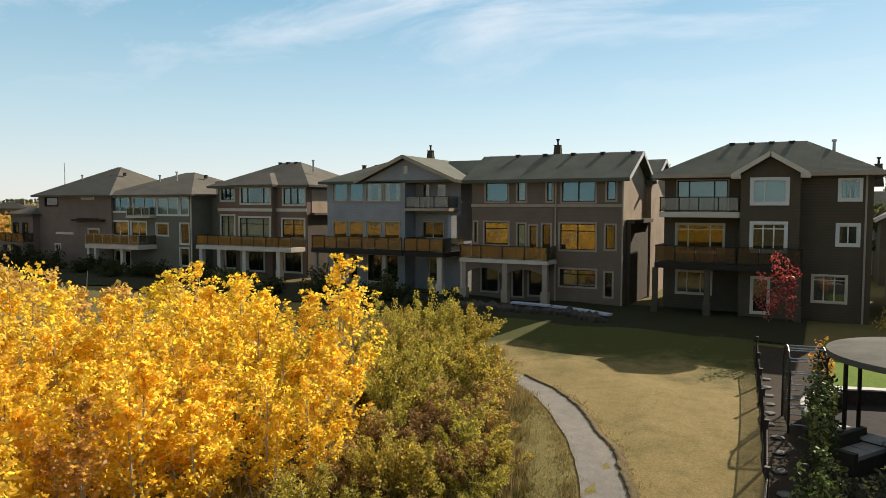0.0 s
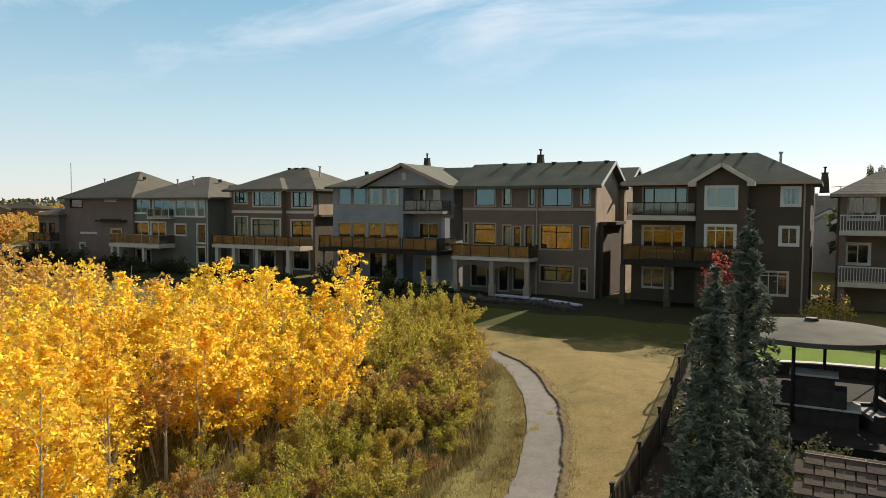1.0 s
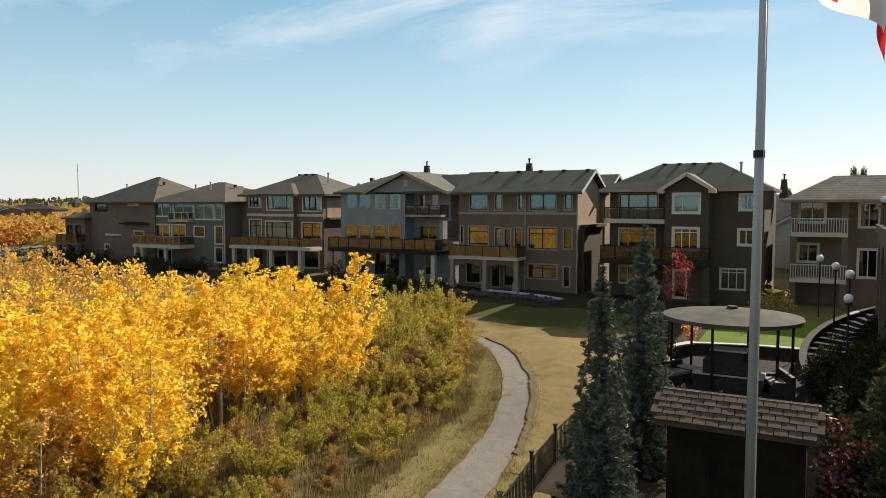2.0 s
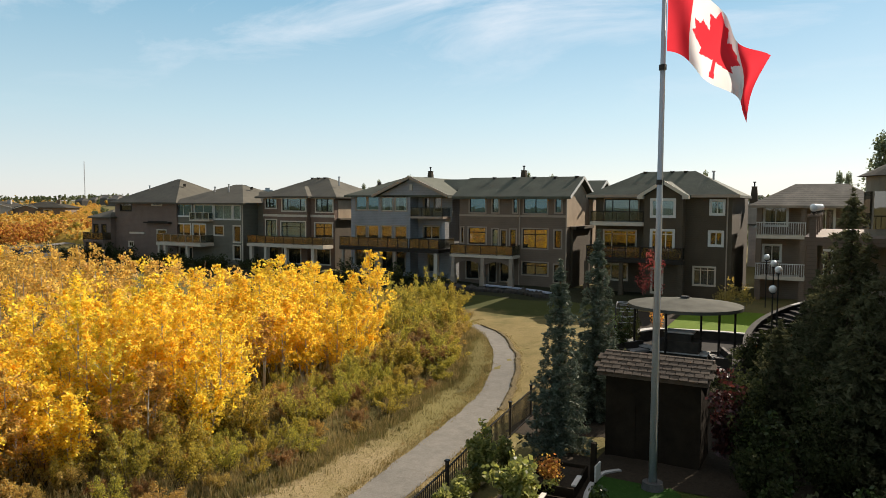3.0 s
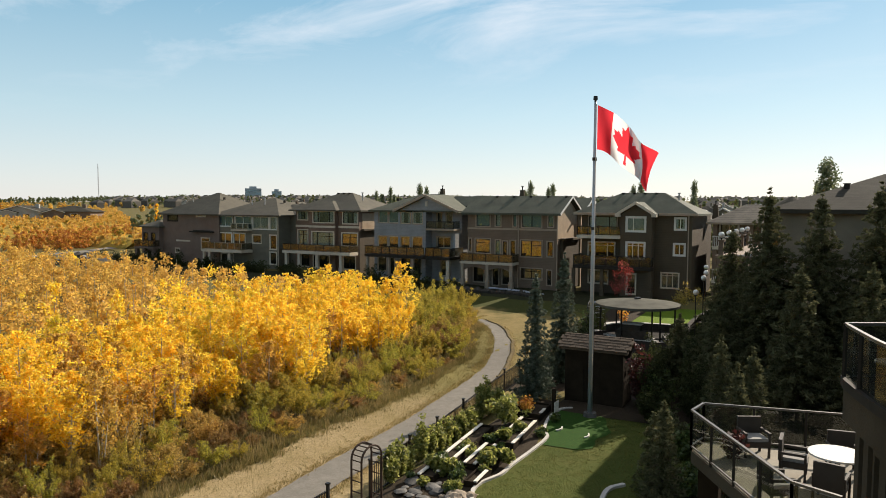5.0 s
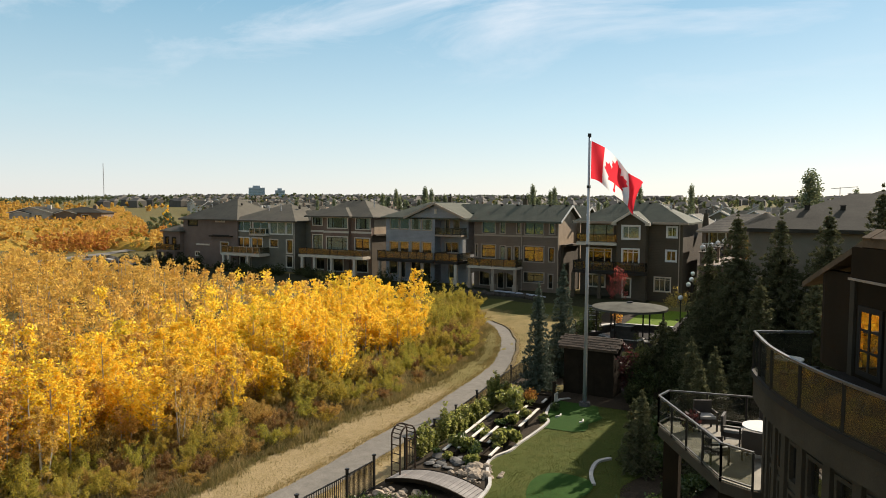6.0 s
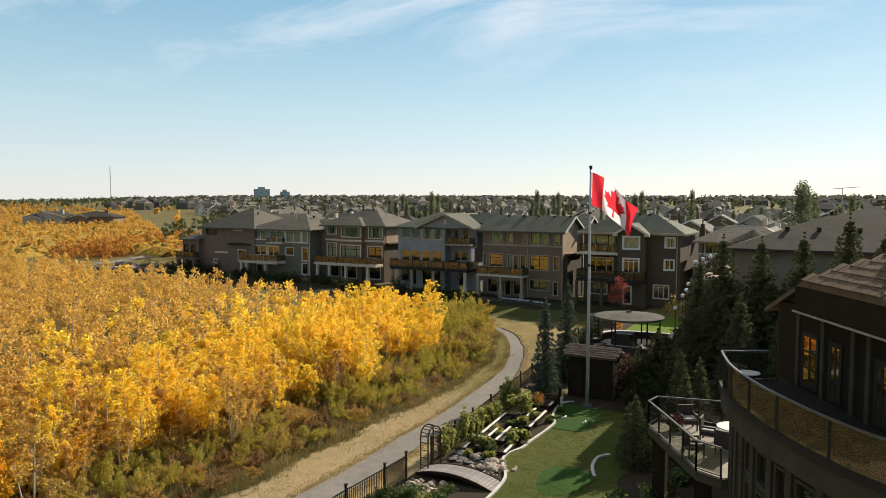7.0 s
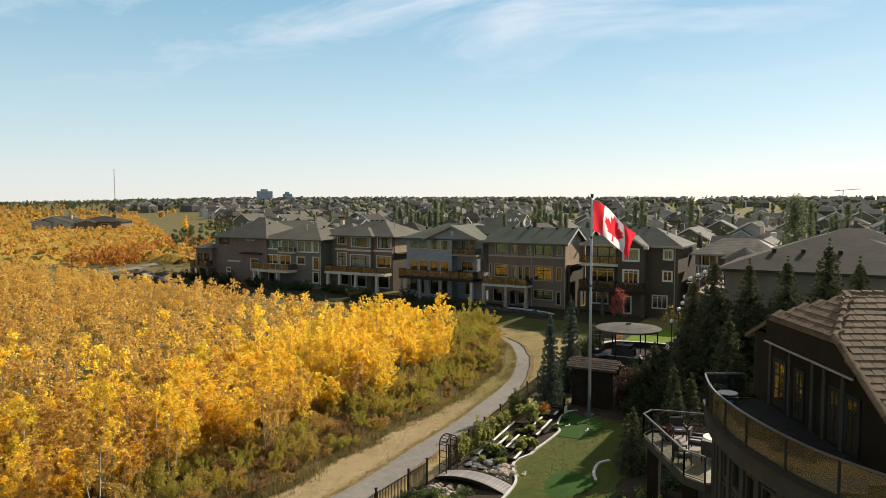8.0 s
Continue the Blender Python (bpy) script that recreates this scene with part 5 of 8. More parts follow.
def house_grey():
    """Large stucco house behind the row of spruces; its west side has arched terraces."""
    h = thing("house", 12.6, 12.0, 1.4, "large grey stucco house with brown shingle hip roof and arched terrace", "house", "near houses")
    X = lambda v: v - 12.6
    Y = lambda v: v - 12.0
    Z = lambda v: v - 1.4
    bm = bmesh.new()
    shell(bm, X(12.6), X(26.0), Y(12.0), Y(22.0), 0, Z(10.7), [])
    part("wall", bm, STUCCO, h)
    bm, rz = hip_roof(X(12.6), X(26.0), Y(12.0), Y(22.0), Z(10.75), 0.36, 0.55)
    part("roof", bm, SHINGLE_C, h)
    for x in (15.4, 17.2, 19.4):
        vent(h, X(x), Y(14.4), Z(11.95))
    bm = bmesh.new()
    shell(bm, X(13.4), X(27.0), Y(22.0), Y(34.0), 0, Z(10.7), [])
    part("wing", bm, STUCCO, h)
    bm, rz = hip_roof(X(13.4), X(27.0), Y(22.0), Y(34.0), Z(10.75), 0.36, 0.5)
    part("wing_roof", bm, SHINGLE_C, h)
    for k in range(4):
        vent(h, X(17.5 + k * 1.6), Y(27.6), rz - 0.3)
    # round turret
    bm = bmesh.new()
    bar(bm, (X(12.4), Y(23.5), 0), (X(12.4), Y(23.5), Z(10.6)), 1.5, 20)
    part("turret", bm, STUCCO, h)
    bm = bmesh.new()
    bar(bm, (X(12.4), Y(23.5), Z(10.6)), (X(12.4), Y(23.5), Z(11.5)), 1.9, 20, 0.05)
    part("turret_roof", bm, SHINGLE_C, h)
    for a in (200, 235, 270):
        r = radians(a)
        bm = boxes((-0.35, 0.35, -0.04, 0.06, 0, 1.7))
        w = part("window", bm, GLASS_BRIGHT, h)
        w.matrix_local = pose(X(12.4) + 1.5 * math.cos(r), Y(23.5) + 1.5 * math.sin(r), Z(8.2), 0, 0, a + 90)
    # arched terrace in front of the west side
    bm = bmesh.new()
    box(bm, X(8.6), X(13.4), Y(19.0), Y(32.0), Z(7.55), Z(7.9))
    part("terrace", bm, SIDING["taupe"], h)
    box_y = [19.2, 22.4, 25.6, 28.8, 31.8]
    for y in box_y:
        part("column", boxes((X(8.72), X(9.1), Y(y) - 0.2, Y(y) + 0.17, 0, Z(7.55)), (X(8.7), X(9.12), Y(y) - 0.22, Y(y) + 0.19, Z(8.75), Z(8.85)), (X(8.78), X(9.04), Y(y) - 0.15, Y(y) + 0.12, Z(7.9), Z(8.75))), SIDING["taupe"], h)
    for y0_, y1_ in zip(box_y, box_y[1:]):
        arch_body(h, Y(y0_ + 0.2), Y(y1_ - 0.25), X(8.72), X(9.1), Z(6.2), 0.9, Z(7.55), SIDING["taupe"], False)
        bm = boxes((X(8.85), X(8.92), Y(y0_) + 0.2, Y(y1_) - 0.25, Z(8.72), Z(8.78)))
        for k in range(12):
            yk = Y(y0_) + 0.3 + (y1_ - y0_ - 0.6) * k / 11
            box(bm, X(8.87), X(8.90), yk - 0.015, yk + 0.015, Z(7.9), Z(8.72))
        part("railing", bm, METAL_DARK, h)
    return h


house_stone()
house_grey()


def globe_lamp(x, y, z, post, label):
    t = thing("globe_lamp", x, y, z - post, label, "lamp", "globe lamps")
    bm = bmesh.new()
    bar(bm, (0, 0, 0), (0, 0, post - 0.2), 0.035, 8)
    bar(bm, (0, 0, post - 0.22), (0, 0, post - 0.17), 0.11, 10)
    part("post", bm, METAL_DARK, t)
    bm = bmesh.new()
    ball(bm, (0, 0, post), 0.175, 16)
    part("globe", bm, GLOBE, t, shade=True)
    return t


# invented curving garden stair, stepping down from the terrace, with globe lamps
stair = thing("garden_stair", 0, 0, 0, "invented curving dark stone garden stair, one coping length pale as if lit", "stairs")
for i in range(13):
    f = i / 12
    a = radians(100 + 95 * f)
    cx, cy = 9.2 + 2.6 * math.cos(a), 26.5 + 4.8 * math.sin(a)
    top = 3.4 - 0.16 * i
    s = part("step", boxes((-0.75, 0.75, -0.34, 0.34, 1.2, top)), SLATE, stair)
    s.matrix_local = pose(cx, cy, 0, 0, 0, math.degrees(a))
wall_pts = [(9.2 + 3.5 * math.cos(radians(95 + 105 * i / 14)), 26.5 + 5.9 * math.sin(radians(95 + 105 * i / 14)), 3.7 - 0.14 * i) for i in range(15)]
for a, b in zip(wall_pts, wall_pts[1:]):
    bm = bmesh.new()
    lo = [bm.verts.new((p[0] + s * 0.12, p[1], zz)) for p in (a, b) for s in (-1, 1) for zz in (1.2, p[2])]
    for f in ((0, 1, 5, 4), (2, 6, 7, 3), (1, 3, 7, 5), (0, 4, 6, 2), (0, 2, 3, 1), (4, 5, 7, 6)):
        bm.faces.new([lo[k] for k in f])
    part("side_wall", bm, SLATE, stair)
    bm = bmesh.new()
    beam(bm, (a[0], a[1], a[2] + 0.03), (b[0], b[1], b[2] + 0.03), 0.32, 0.06)
    # one pale length stands for a lit fragment of coping
    part("coping", bm, CONCRETE if wall_pts.index(a) == 2 else STONE, stair)
for x, y, z in ((6.2, 30.8, 6.2), (6.9, 26.5, 6.15), (7.4, 22.6, 6.15), (7.35, 20.2, 5.45)):
    globe_lamp(x, y, z, z - 3.2 if y > 25 else z - 2.4, "white opal globe lamp on a dark post by the stair")
for y in (19.2, 22.4, 25.6, 28.8, 31.8):
    globe_lamp(8.92, y - 0.02, 9.15, 0.42, "white opal globe lamp on a stucco pier")

# ---- the nearest house: curved deck, glazed lower front, shake roof
def house_near():
    h = thing("house", 18.0, -15.0, 1.3, "stucco house, darkened for shade, with curved glass-railed deck and concrete shake roof", "house", "near houses")
    X = lambda v: v - 18.0
    Y = lambda v: v + 15.0
    Z = lambda v: v - 1.3
    L = lambda x, y, z: (X(x), Y(y), Z(z))
    arc = along([(15.55, -11.9), (15.78, -12.8), (16.15, -14.0), (16.8, -15.4), (17.6, -16.75), (18.8, -18.35), (20.1, -19.6), (22.0, -20.7), (25.0, -21.4)], 25)
    # deck slab with deep curved fascia
    bm = bmesh.new()
    lo = [bm.verts.new(L(x, y, 7.1)) for x, y in arc]
    hi = [bm.verts.new(L(x, y, 7.82)) for x, y in arc]
    ends = [(25.0, -12.0), (17.0, -10.9)]
    lo += [bm.verts.new(L(x, y, 7.1)) for x, y in ends]
    hi += [bm.verts.new(L(x, y, 7.82)) for x, y in ends]
    n = len(lo)
    for i in range(n):
        bm.faces.new((lo[i], lo[(i + 1) % n], hi[(i + 1) % n], hi[i]))
    bm.faces.new(lo)
    bm.faces.new(hi[::-1])
    bmesh.ops.recalc_face_normals(bm, faces=bm.faces)
    deck = part("curved_deck", bm, STUCCO_LOWER, h)
    bm = bmesh.new()
    sweep(bm, [L(17.0, -10.9, 7.80)] + [L(*a, 7.80) for a in arc], 0.16, 0.16)
    part("coping", bm, TRIM_DARK, deck)
    bm = bmesh.new()
    floor_pts = [(x + 0.12, y + 0.10) for x, y in arc] + [(24.9, -12.1), (17.1, -11.0)]
    lo = [bm.verts.new(L(x, y, 7.825)) for x, y in floor_pts]
    hi = [bm.verts.new(L(x, y, 7.85)) for x, y in floor_pts]
    for i in range(len(lo)):
        bm.faces.new((lo[i], lo[(i + 1) % len(lo)], hi[(i + 1) % len(lo)], hi[i]))
    bm.faces.new(hi[::-1])
    bm.faces.new(lo)
    bmesh.ops.recalc_face_normals(bm, faces=bm.faces)
    part("deck_floor", bm, SLATE, deck, "dark paved deck floor")
    # rail, with clear panels and panels tinted for the grove's golden reflection
    bm = bmesh.new()
    sweep(bm, [L(16.85, -11.15, 8.82)] + [L(*a, 8.82) for a in arc], 0.07, 0.05)
    part("handrail", bm, RAIL_METAL, deck)
    for i in range(0, 25, 3):
        part("rail_post", boxes((arc[i][0] - 18 - 0.035, arc[i][0] - 18 + 0.035, arc[i][1] + 15 - 0.035, arc[i][1] + 15 + 0.035, Z(7.85), Z(8.82))), TRIM_DARK, deck)
    for i in range(24):
        (ax, ay), (bx, by) = arc[i], arc[i + 1]
        bm = bmesh.new()
        beam(bm, L(ax, ay, 8.32), L(bx, by, 8.32), 0.012, 0.90)
        o = part("glass_panel", bm, GLASS_RAIL if i < 5 else GLASS_GROVE_GOLD, deck)
        o.visible_shadow = False
    bm = bmesh.new()
    beam(bm, L(*arc[0], 8.32), L(16.85, -11.15, 8.32), 0.012, 0.90)
    part("glass_panel", bm, GLASS_RAIL, deck).visible_shadow = False
    # glazed lower front: one pier, one tall window and one transom for each bay of the curve
    inset = [(x + 0.35, y + 0.35) for x, y in arc]
    for i in range(0, 22, 2):
        a, b = Vector((*inset[i], 0)), Vector((*inset[i + 2], 0))
        w = (b - a).length
        ang = math.degrees(math.atan2(b.y - a.y, b.x - a.x))
        m = pose(X(a.x), Y(a.y), 0, 0, 0, ang)
        ws = [(0.22, Z(5.75), w - 0.3, 1.0), (0.22, Z(3.3), w - 0.3, 2.3), (0.22, 0.1, w - 0.3, 1.7)]
        bm = bmesh.new()
        wall_with_holes(bm, 0, w, 0, Z(7.1), 0, [hole(q) for q in ws], 0.25)
        box(bm, -0.12, 0.14, -0.1, 0, 0, Z(7.1))
        part("bay", bm, STUCCO_LOWER, h).matrix_local = m
        for q in ws:
            window(h, *q, 0.0, STUCCO_LOWER, (), (), GLASS_BRIGHT, TRIM_DARK, border=0.09).matrix_local = m
    # upper storey behind the deck
    def upper(ax, ay, bx, by, wins, top=11.2):
        a, b = Vector((ax, ay, 0)), Vector((bx, by, 0))
        w = (b - a).length
        m = pose(X(ax), Y(ay), 0, 0, 0, math.degrees(math.atan2(by - ay, bx - ax)))
        bm = bmesh.new()
        wall_with_holes(bm, 0, w, Z(7.82), Z(top), 0, [hole(q) for q in wins], 0.25)
        part("wall", bm, STUCCO_SHADED, h).matrix_local = m
        for q in wins:
            window(h, *q, 0.0, TRIM_DARK, (0.5,), (0.35, 0.68), GLASS_WARM, TRIM_DARK, border=0.08, slim=True).matrix_local = m
    upper(17.06, -10.10, 20.65, -16.77, [(1.70, Z(7.95), 1.03, 1.70), (3.34, Z(7.95), 0.70, 1.70), (5.62, Z(7.95), 0.70, 1.70), (6.58, Z(7.95), 0.80, 1.70)], 10.36)
    upper(20.65, -16.77, 21.45, -18.3, [], 9.9)
    upper(21.45, -18.3, 25.6, -15.9, [(0.6, Z(7.95), 1.2, 1.7), (2.6, Z(7.95), 1.2, 1.7)], 9.9)
    bm = bmesh.new()
    a, b = Vector((17.06, -10.10)), Vector((22.9, -8.7))
    wall_with_holes(bm, 0, (b - a).length, Z(7.82), Z(10.3), 0, [], 0.25)
    part("wall", bm, STUCCO_SHADED, h).matrix_local = pose(X(17.06), Y(-10.10), 0, 0, 0, math.degrees(math.atan2(b.y - a.y, b.x - a.x)))
    # slim pilasters between the windows
    for q in (1.45, 2.98, 4.6, 5.35, 6.45):
        p = Vector((17.06, -10.10)).lerp(Vector((20.65, -16.77)), q / 7.575)
        o = part("pilaster", boxes((-0.1, 0.1, -0.07, 0.0, Z(7.86), Z(10.36))), STUCCO_LOWER, h)
        o.matrix_local = pose(X(p.x), Y(p.y), 0, 0, 0, math.degrees(math.atan2(-6.67, 3.59)))
    # deep frieze under the eaves, with a pale gutter line along its foot
    g0, g1, gm = Vector((17.64, -12.47)), Vector((20.36, -17.38)), Vector((19.84, -16.44))
    inw = Vector((0.875, 0.485))
    bm = bmesh.new()
    prof = [(g0, 10.36), (g1, 10.36), (g1, 10.52), (gm, 11.12), (g0, 11.12)]
    for rows in [[bm.verts.new(L(p.x + inw.x * d, p.y + inw.y * d, z)) for p, z in prof] for d in (0.0, 0.12)]:
        bm.faces.new(rows)
    bm.verts.ensure_lookup_table()
    for i in range(5):
        bm.faces.new((bm.verts[i], bm.verts[(i + 1) % 5], bm.verts[5 + (i + 1) % 5], bm.verts[5 + i]))
    bmesh.ops.recalc_face_normals(bm, faces=bm.faces)
    part("frieze", bm, STUCCO_SHADED, h)
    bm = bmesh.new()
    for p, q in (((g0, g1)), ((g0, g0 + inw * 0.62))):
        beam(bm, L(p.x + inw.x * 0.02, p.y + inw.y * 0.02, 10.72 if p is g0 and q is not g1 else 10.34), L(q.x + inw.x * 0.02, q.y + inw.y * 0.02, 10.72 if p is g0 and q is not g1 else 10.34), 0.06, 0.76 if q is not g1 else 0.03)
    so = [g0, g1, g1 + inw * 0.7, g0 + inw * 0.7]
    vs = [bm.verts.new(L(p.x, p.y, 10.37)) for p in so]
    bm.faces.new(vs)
    part("soffit", bm, STUCCO_SHADED, h)
    bm = bmesh.new()
    beam(bm, L(g0.x - 0.035, g0.y - 0.02, 10.37), L(g1.x - 0.035, g1.y - 0.02, 10.37), 0.06, 0.05)
    part("gutter", bm, TRIM_BROWN, h)
    # roof planes with shakes
    C, E, B, T, R, D = Vector((19.84, -16.4, 11.3)), Vector((17.85, -12.9, 11.3)), Vector((21.06, -18.91, 9.84)), Vector((20.14, -14.0, 12.32)), Vector((24.9, -11.25, 12.32)), Vector((25.4, -16.4, 9.84))
    def slab(bm, tri_):
        vs = [bm.verts.new(L(*p)) for p in tri_]
        bm.faces.new(vs)
        vs2 = [bm.verts.new(L(p.x, p.y, p.z - 0.16)) for p in tri_]
        bm.faces.new(vs2[::-1])
        for i in range(3):
            bm.faces.new((vs[i], vs[(i + 1) % 3], vs2[(i + 1) % 3], vs2[i]))
    G, N = Vector((16.4, -8.0, 9.8)), Vector((22.6, -8.0, 11.3))
    for tri_ in ((E, G, T), (G, N, T), (N, R, T), (R, D, Vector((27.5, -12.5, 11.6)))):
        bm = bmesh.new()
        slab(bm, tri_)
        part("rear_roof", bm, SHAKE, h)
    bm = bmesh.new()
    for tri_ in ((E, C, T), (C, B, D), (C, D, R), (C, R, T)):
        slab(bm, tri_)
    roof = part("roof", bm, SHAKE, h)
    # closed body behind the curved front
    bm = bmesh.new()
    shell(bm, X(22.8), X(34.0), Y(-18.6), Y(-8.6), -0.1, Z(9.8), [])
    part("body", bm, STUCCO_SHADED, h)
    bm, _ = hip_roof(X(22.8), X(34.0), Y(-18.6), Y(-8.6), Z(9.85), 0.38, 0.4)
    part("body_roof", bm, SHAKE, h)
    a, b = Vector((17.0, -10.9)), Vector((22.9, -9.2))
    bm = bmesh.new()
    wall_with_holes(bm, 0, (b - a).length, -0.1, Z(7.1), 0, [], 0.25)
    part("wall", bm, STUCCO_SHADED, h).matrix_local = pose(X(17.0), Y(-10.9), 0, 0, 0, math.degrees(math.atan2(b.y - a.y, b.x - a.x)))
    return h, roof, (C, E, B, T, R, D)


near, near_roof, NR = house_near()


def shakes(parent, origin, eave_b, up, mat, w=0.33, course=0.30, rows=10, limit=300, lift=0.02, inside=None, base=Vector((0, 0, 0))):
    """Single roof shakes in courses on a plane through origin; each is a piece of its own."""
    e = (eave_b - origin)
    e_len = e.length
    e.normalize()
    u = (up - origin)
    u -= e * u.dot(e)
    u.normalize()
    nrm = e.cross(u)
    if nrm.z < 0:
        nrm = -nrm
    me = bpy.data.meshes.new("shake")
    bm = bmesh.new()
    v = box(bm, 0.010, w - 0.010, -0.03, course + 0.05, 0.0, 0.065)
    bm.to_mesh(me)
    bm.free()
    me.materials.append(mat)
    rnd = random.Random(9)
    made = 0
    rot = Matrix((e, u, nrm)).transposed().to_4x4()
    for r in range(rows):
        k = -2 + (0.5 if r % 2 else 0)
        while k * w < e_len + 2:
            c = origin + e * (k * w) + u * (r * course)
            mid = c + e * (w / 2) + u * (course / 2)
            if made < limit and (inside is None or inside(mid)):
                o = new("shake", me)
                o.parent = parent
                o.matrix_local = Matrix.Translation(c - base + nrm * (lift + rnd.uniform(0, 0.012))) @ rot @ pose(0, 0, 0, -4.5 + rnd.uniform(-0.5, 0.5), rnd.uniform(-0.4, 0.4), 0)
                made += 1
            k += 1


def inside_tri(a, b, c):
    def side(p, q, r):
        return (q.x - p.x) * (r.y - p.y) - (q.y - p.y) * (r.x - p.x)

    def test(p):
        s = [side(a, b, p), side(b, c, p), side(c, a, p)]
        return all(v > -0.02 for v in s) or all(v < 0.02 for v in s)
    return test


C_, E_, B_, T_, R_, D_ = NR
nb = Vector((18.0, -15.0, 1.3))
shakes(near_roof, C_, E_, T_, SHAKE, rows=18, limit=200, inside=inside_tri(E_, C_, T_), base=nb)
b_eave = B_ - Vector((0.866, 0.5, 0)) * 3.0
ring_b = [C_, B_, D_, R_, T_]


def on_b(p):
    s = [(q.x - o.x) * (p.y - o.y) - (q.y - o.y) * (p.x - o.x) for o, q in zip(ring_b, ring_b[1:] + ring_b[:1])]
    return p.x < 22.9 and (all(v > -0.05 for v in s) or all(v < 0.05 for v in s))


shakes(near_roof, b_eave, b_eave + Vector((0.866, 0.5, 0)) * 9.0, b_eave + (T_ - C_), SHAKE, rows=36, limit=300, inside=on_b, base=nb)
# cap tiles along the hip and the rake
for p, q in ((C_, T_), (C_, B_), (T_, R_)):
    k = max(3, int((q - p).length / 0.36))
    for i in range(k):
        bm = bmesh.new()
        a, b = p.lerp(q, i / k) - nb, p.lerp(q, (i + 1.12) / k) - nb
        bar(bm, a + Vector((0, 0, 0.05)), b + Vector((0, 0, 0.02)), 0.11, 8, 0.10)
        part("cap_tile", bm, SHAKE, near_roof)

# ---------------------------------------------------------------- flagpole and flag
PX, PY = 5.56, 4.8
pz = ground_z(PX, PY)
pole = thing("flagpole", PX, PY, pz, "tall tapered aluminium flagpole on a concrete base", "flagpole")
bm = bmesh.new()
bar(bm, (0, 0, 0.25), (0, 0, 14.3), 0.115, 14, 0.055)
part("shaft", bm, ALU, pole, shade=True)
bm = bmesh.new()
bar(bm, (0, 0, 14.3), (0, 0, 14.38), 0.05, 10)
bar(bm, (0, 0, 14.38), (0, 0, 14.55), 0.10, 12, 0.09)
part("truck", bm, METAL_DARK, pole)
bm = bmesh.new()
bar(bm, (0, 0, -0.1), (0, 0, 0.28), 0.34, 16, 0.28)
part("base", bm, ROCK_GREY, pole)
bm = bmesh.new()
bar(bm, (0.10, -0.10, 1.2), (0.075, -0.075, 14.2), 0.012, 5)
part("halyard", bm, TRIM, pole)
for zz in (8.6, 11.7):
    bm = bmesh.new()
    bar(bm, (0, 0, zz), (0, 0, zz + 0.14), 0.105, 12)
    part("band", bm, METAL_DARK, pole)


def cloth(name, c):
    m, n, l, out = nodes_of(name)
    d = n.new("ShaderNodeBsdfDiffuse")
    t = n.new("ShaderNodeBsdfTranslucent")
    mx = n.new("ShaderNodeMixShader")
    mx.inputs["Fac"].default_value = 0.58
    col = mixc(n, l, c, ramp(n, l, noise_fac(n, l, 60.0, 2.0), [(0.3, (0.8, 0.8, 0.8)), (0.7, (1, 1, 1))]), 0.5, "MULTIPLY")
    l.new(col, d.inputs["Color"])
    l.new(col, t.inputs["Color"])
    l.new(d.outputs[0], mx.inputs[1])
    l.new(t.outputs[0], mx.inputs[2])
    l.new(mx.outputs[0], out.inputs["Surface"])
    return m


RED = cloth("red_cloth", (0.70, 0.04, 0.055))
WHITE = cloth("white_cloth", (0.80, 0.79, 0.77))
HOIST, FLY = 1.95, 3.9
# right half of an eleven-pointed maple leaf, in parts of the flag's height, mirrored below
HALF_LEAF = [(0.0, 0.47), (0.085, 0.31), (0.175, 0.345), (0.145, 0.115), (0.27, 0.225), (0.30, 0.165), (0.42, 0.185), (0.375, 0.065), (0.44, 0.02), (0.235, -0.15), (0.265, -0.24), (0.025, -0.205), (0.035, -0.43)]
LEAF = HALF_LEAF + [(-x, y) for x, y in HALF_LEAF[:0:-1]]


def in_leaf(u, v):
    x, y = u, v
    hit = False
    j = len(LEAF) - 1
    for i in range(len(LEAF)):
        (xi, yi), (xj, yj) = LEAF[i], LEAF[j]
        if (yi > y) != (yj > y) and x < (xj - xi) * (y - yi) / (yj - yi) + xi:
            hit = not hit
        j = i
    return hit


FLY_DIR = Vector((0.86, 0.40, 0.0)).normalized()
SIDE = Vector((-FLY_DIR.y, FLY_DIR.x, 0))


def flag_point(u, v):
    """u from 0 at the pole to 1 at the free end, v from 0 at the top to 1: flying in a light wind, its free end sagging."""
    sag = 2.1 * u ** 1.14 - 0.10 * math.sin(6 * u)
    run = FLY * (0.72 * u - 0.05 * u * u) - 0.25 * v * u + 0.10 * math.sin(9 * u + 2 * v) * u
    wave = 0.55 * u ** 0.7 * math.sin(9.5 * u - 2.6 * v + 0.4) + 0.16 * u * math.sin(19 * u + 5 * v)
    drop = HOIST * v * (1 - 0.12 * u)
    p = FLY_DIR * (0.10 + run) + SIDE * wave
    return (p.x, p.y, 14.15 - drop - sag)


NU, NV = 160, 80
fv = [flag_point(i / NU, j / NV) for j in range(NV + 1) for i in range(NU + 1)]
red_q, white_q = [], []
for j in range(NV):
    for i in range(NU):
        u, v = (i + 0.5) / NU, (j + 0.5) / NV
        q = (j * (NU + 1) + i, (j + 1) * (NU + 1) + i, (j + 1) * (NU + 1) + i + 1, j * (NU + 1) + i + 1)
        (red_q if u < 0.25 or u > 0.75 or in_leaf((u - 0.5) * 2.0, 0.5 - v) else white_q).append(q)
flag = fast("flag", fv, red_q + white_q, RED)
flag.data.materials.append(WHITE)
flag.data.polygons.foreach_set("material_index", [0] * len(red_q) + [1] * len(white_q))
flag.data.polygons.foreach_set("use_smooth", [True] * (len(red_q) + len(white_q)))
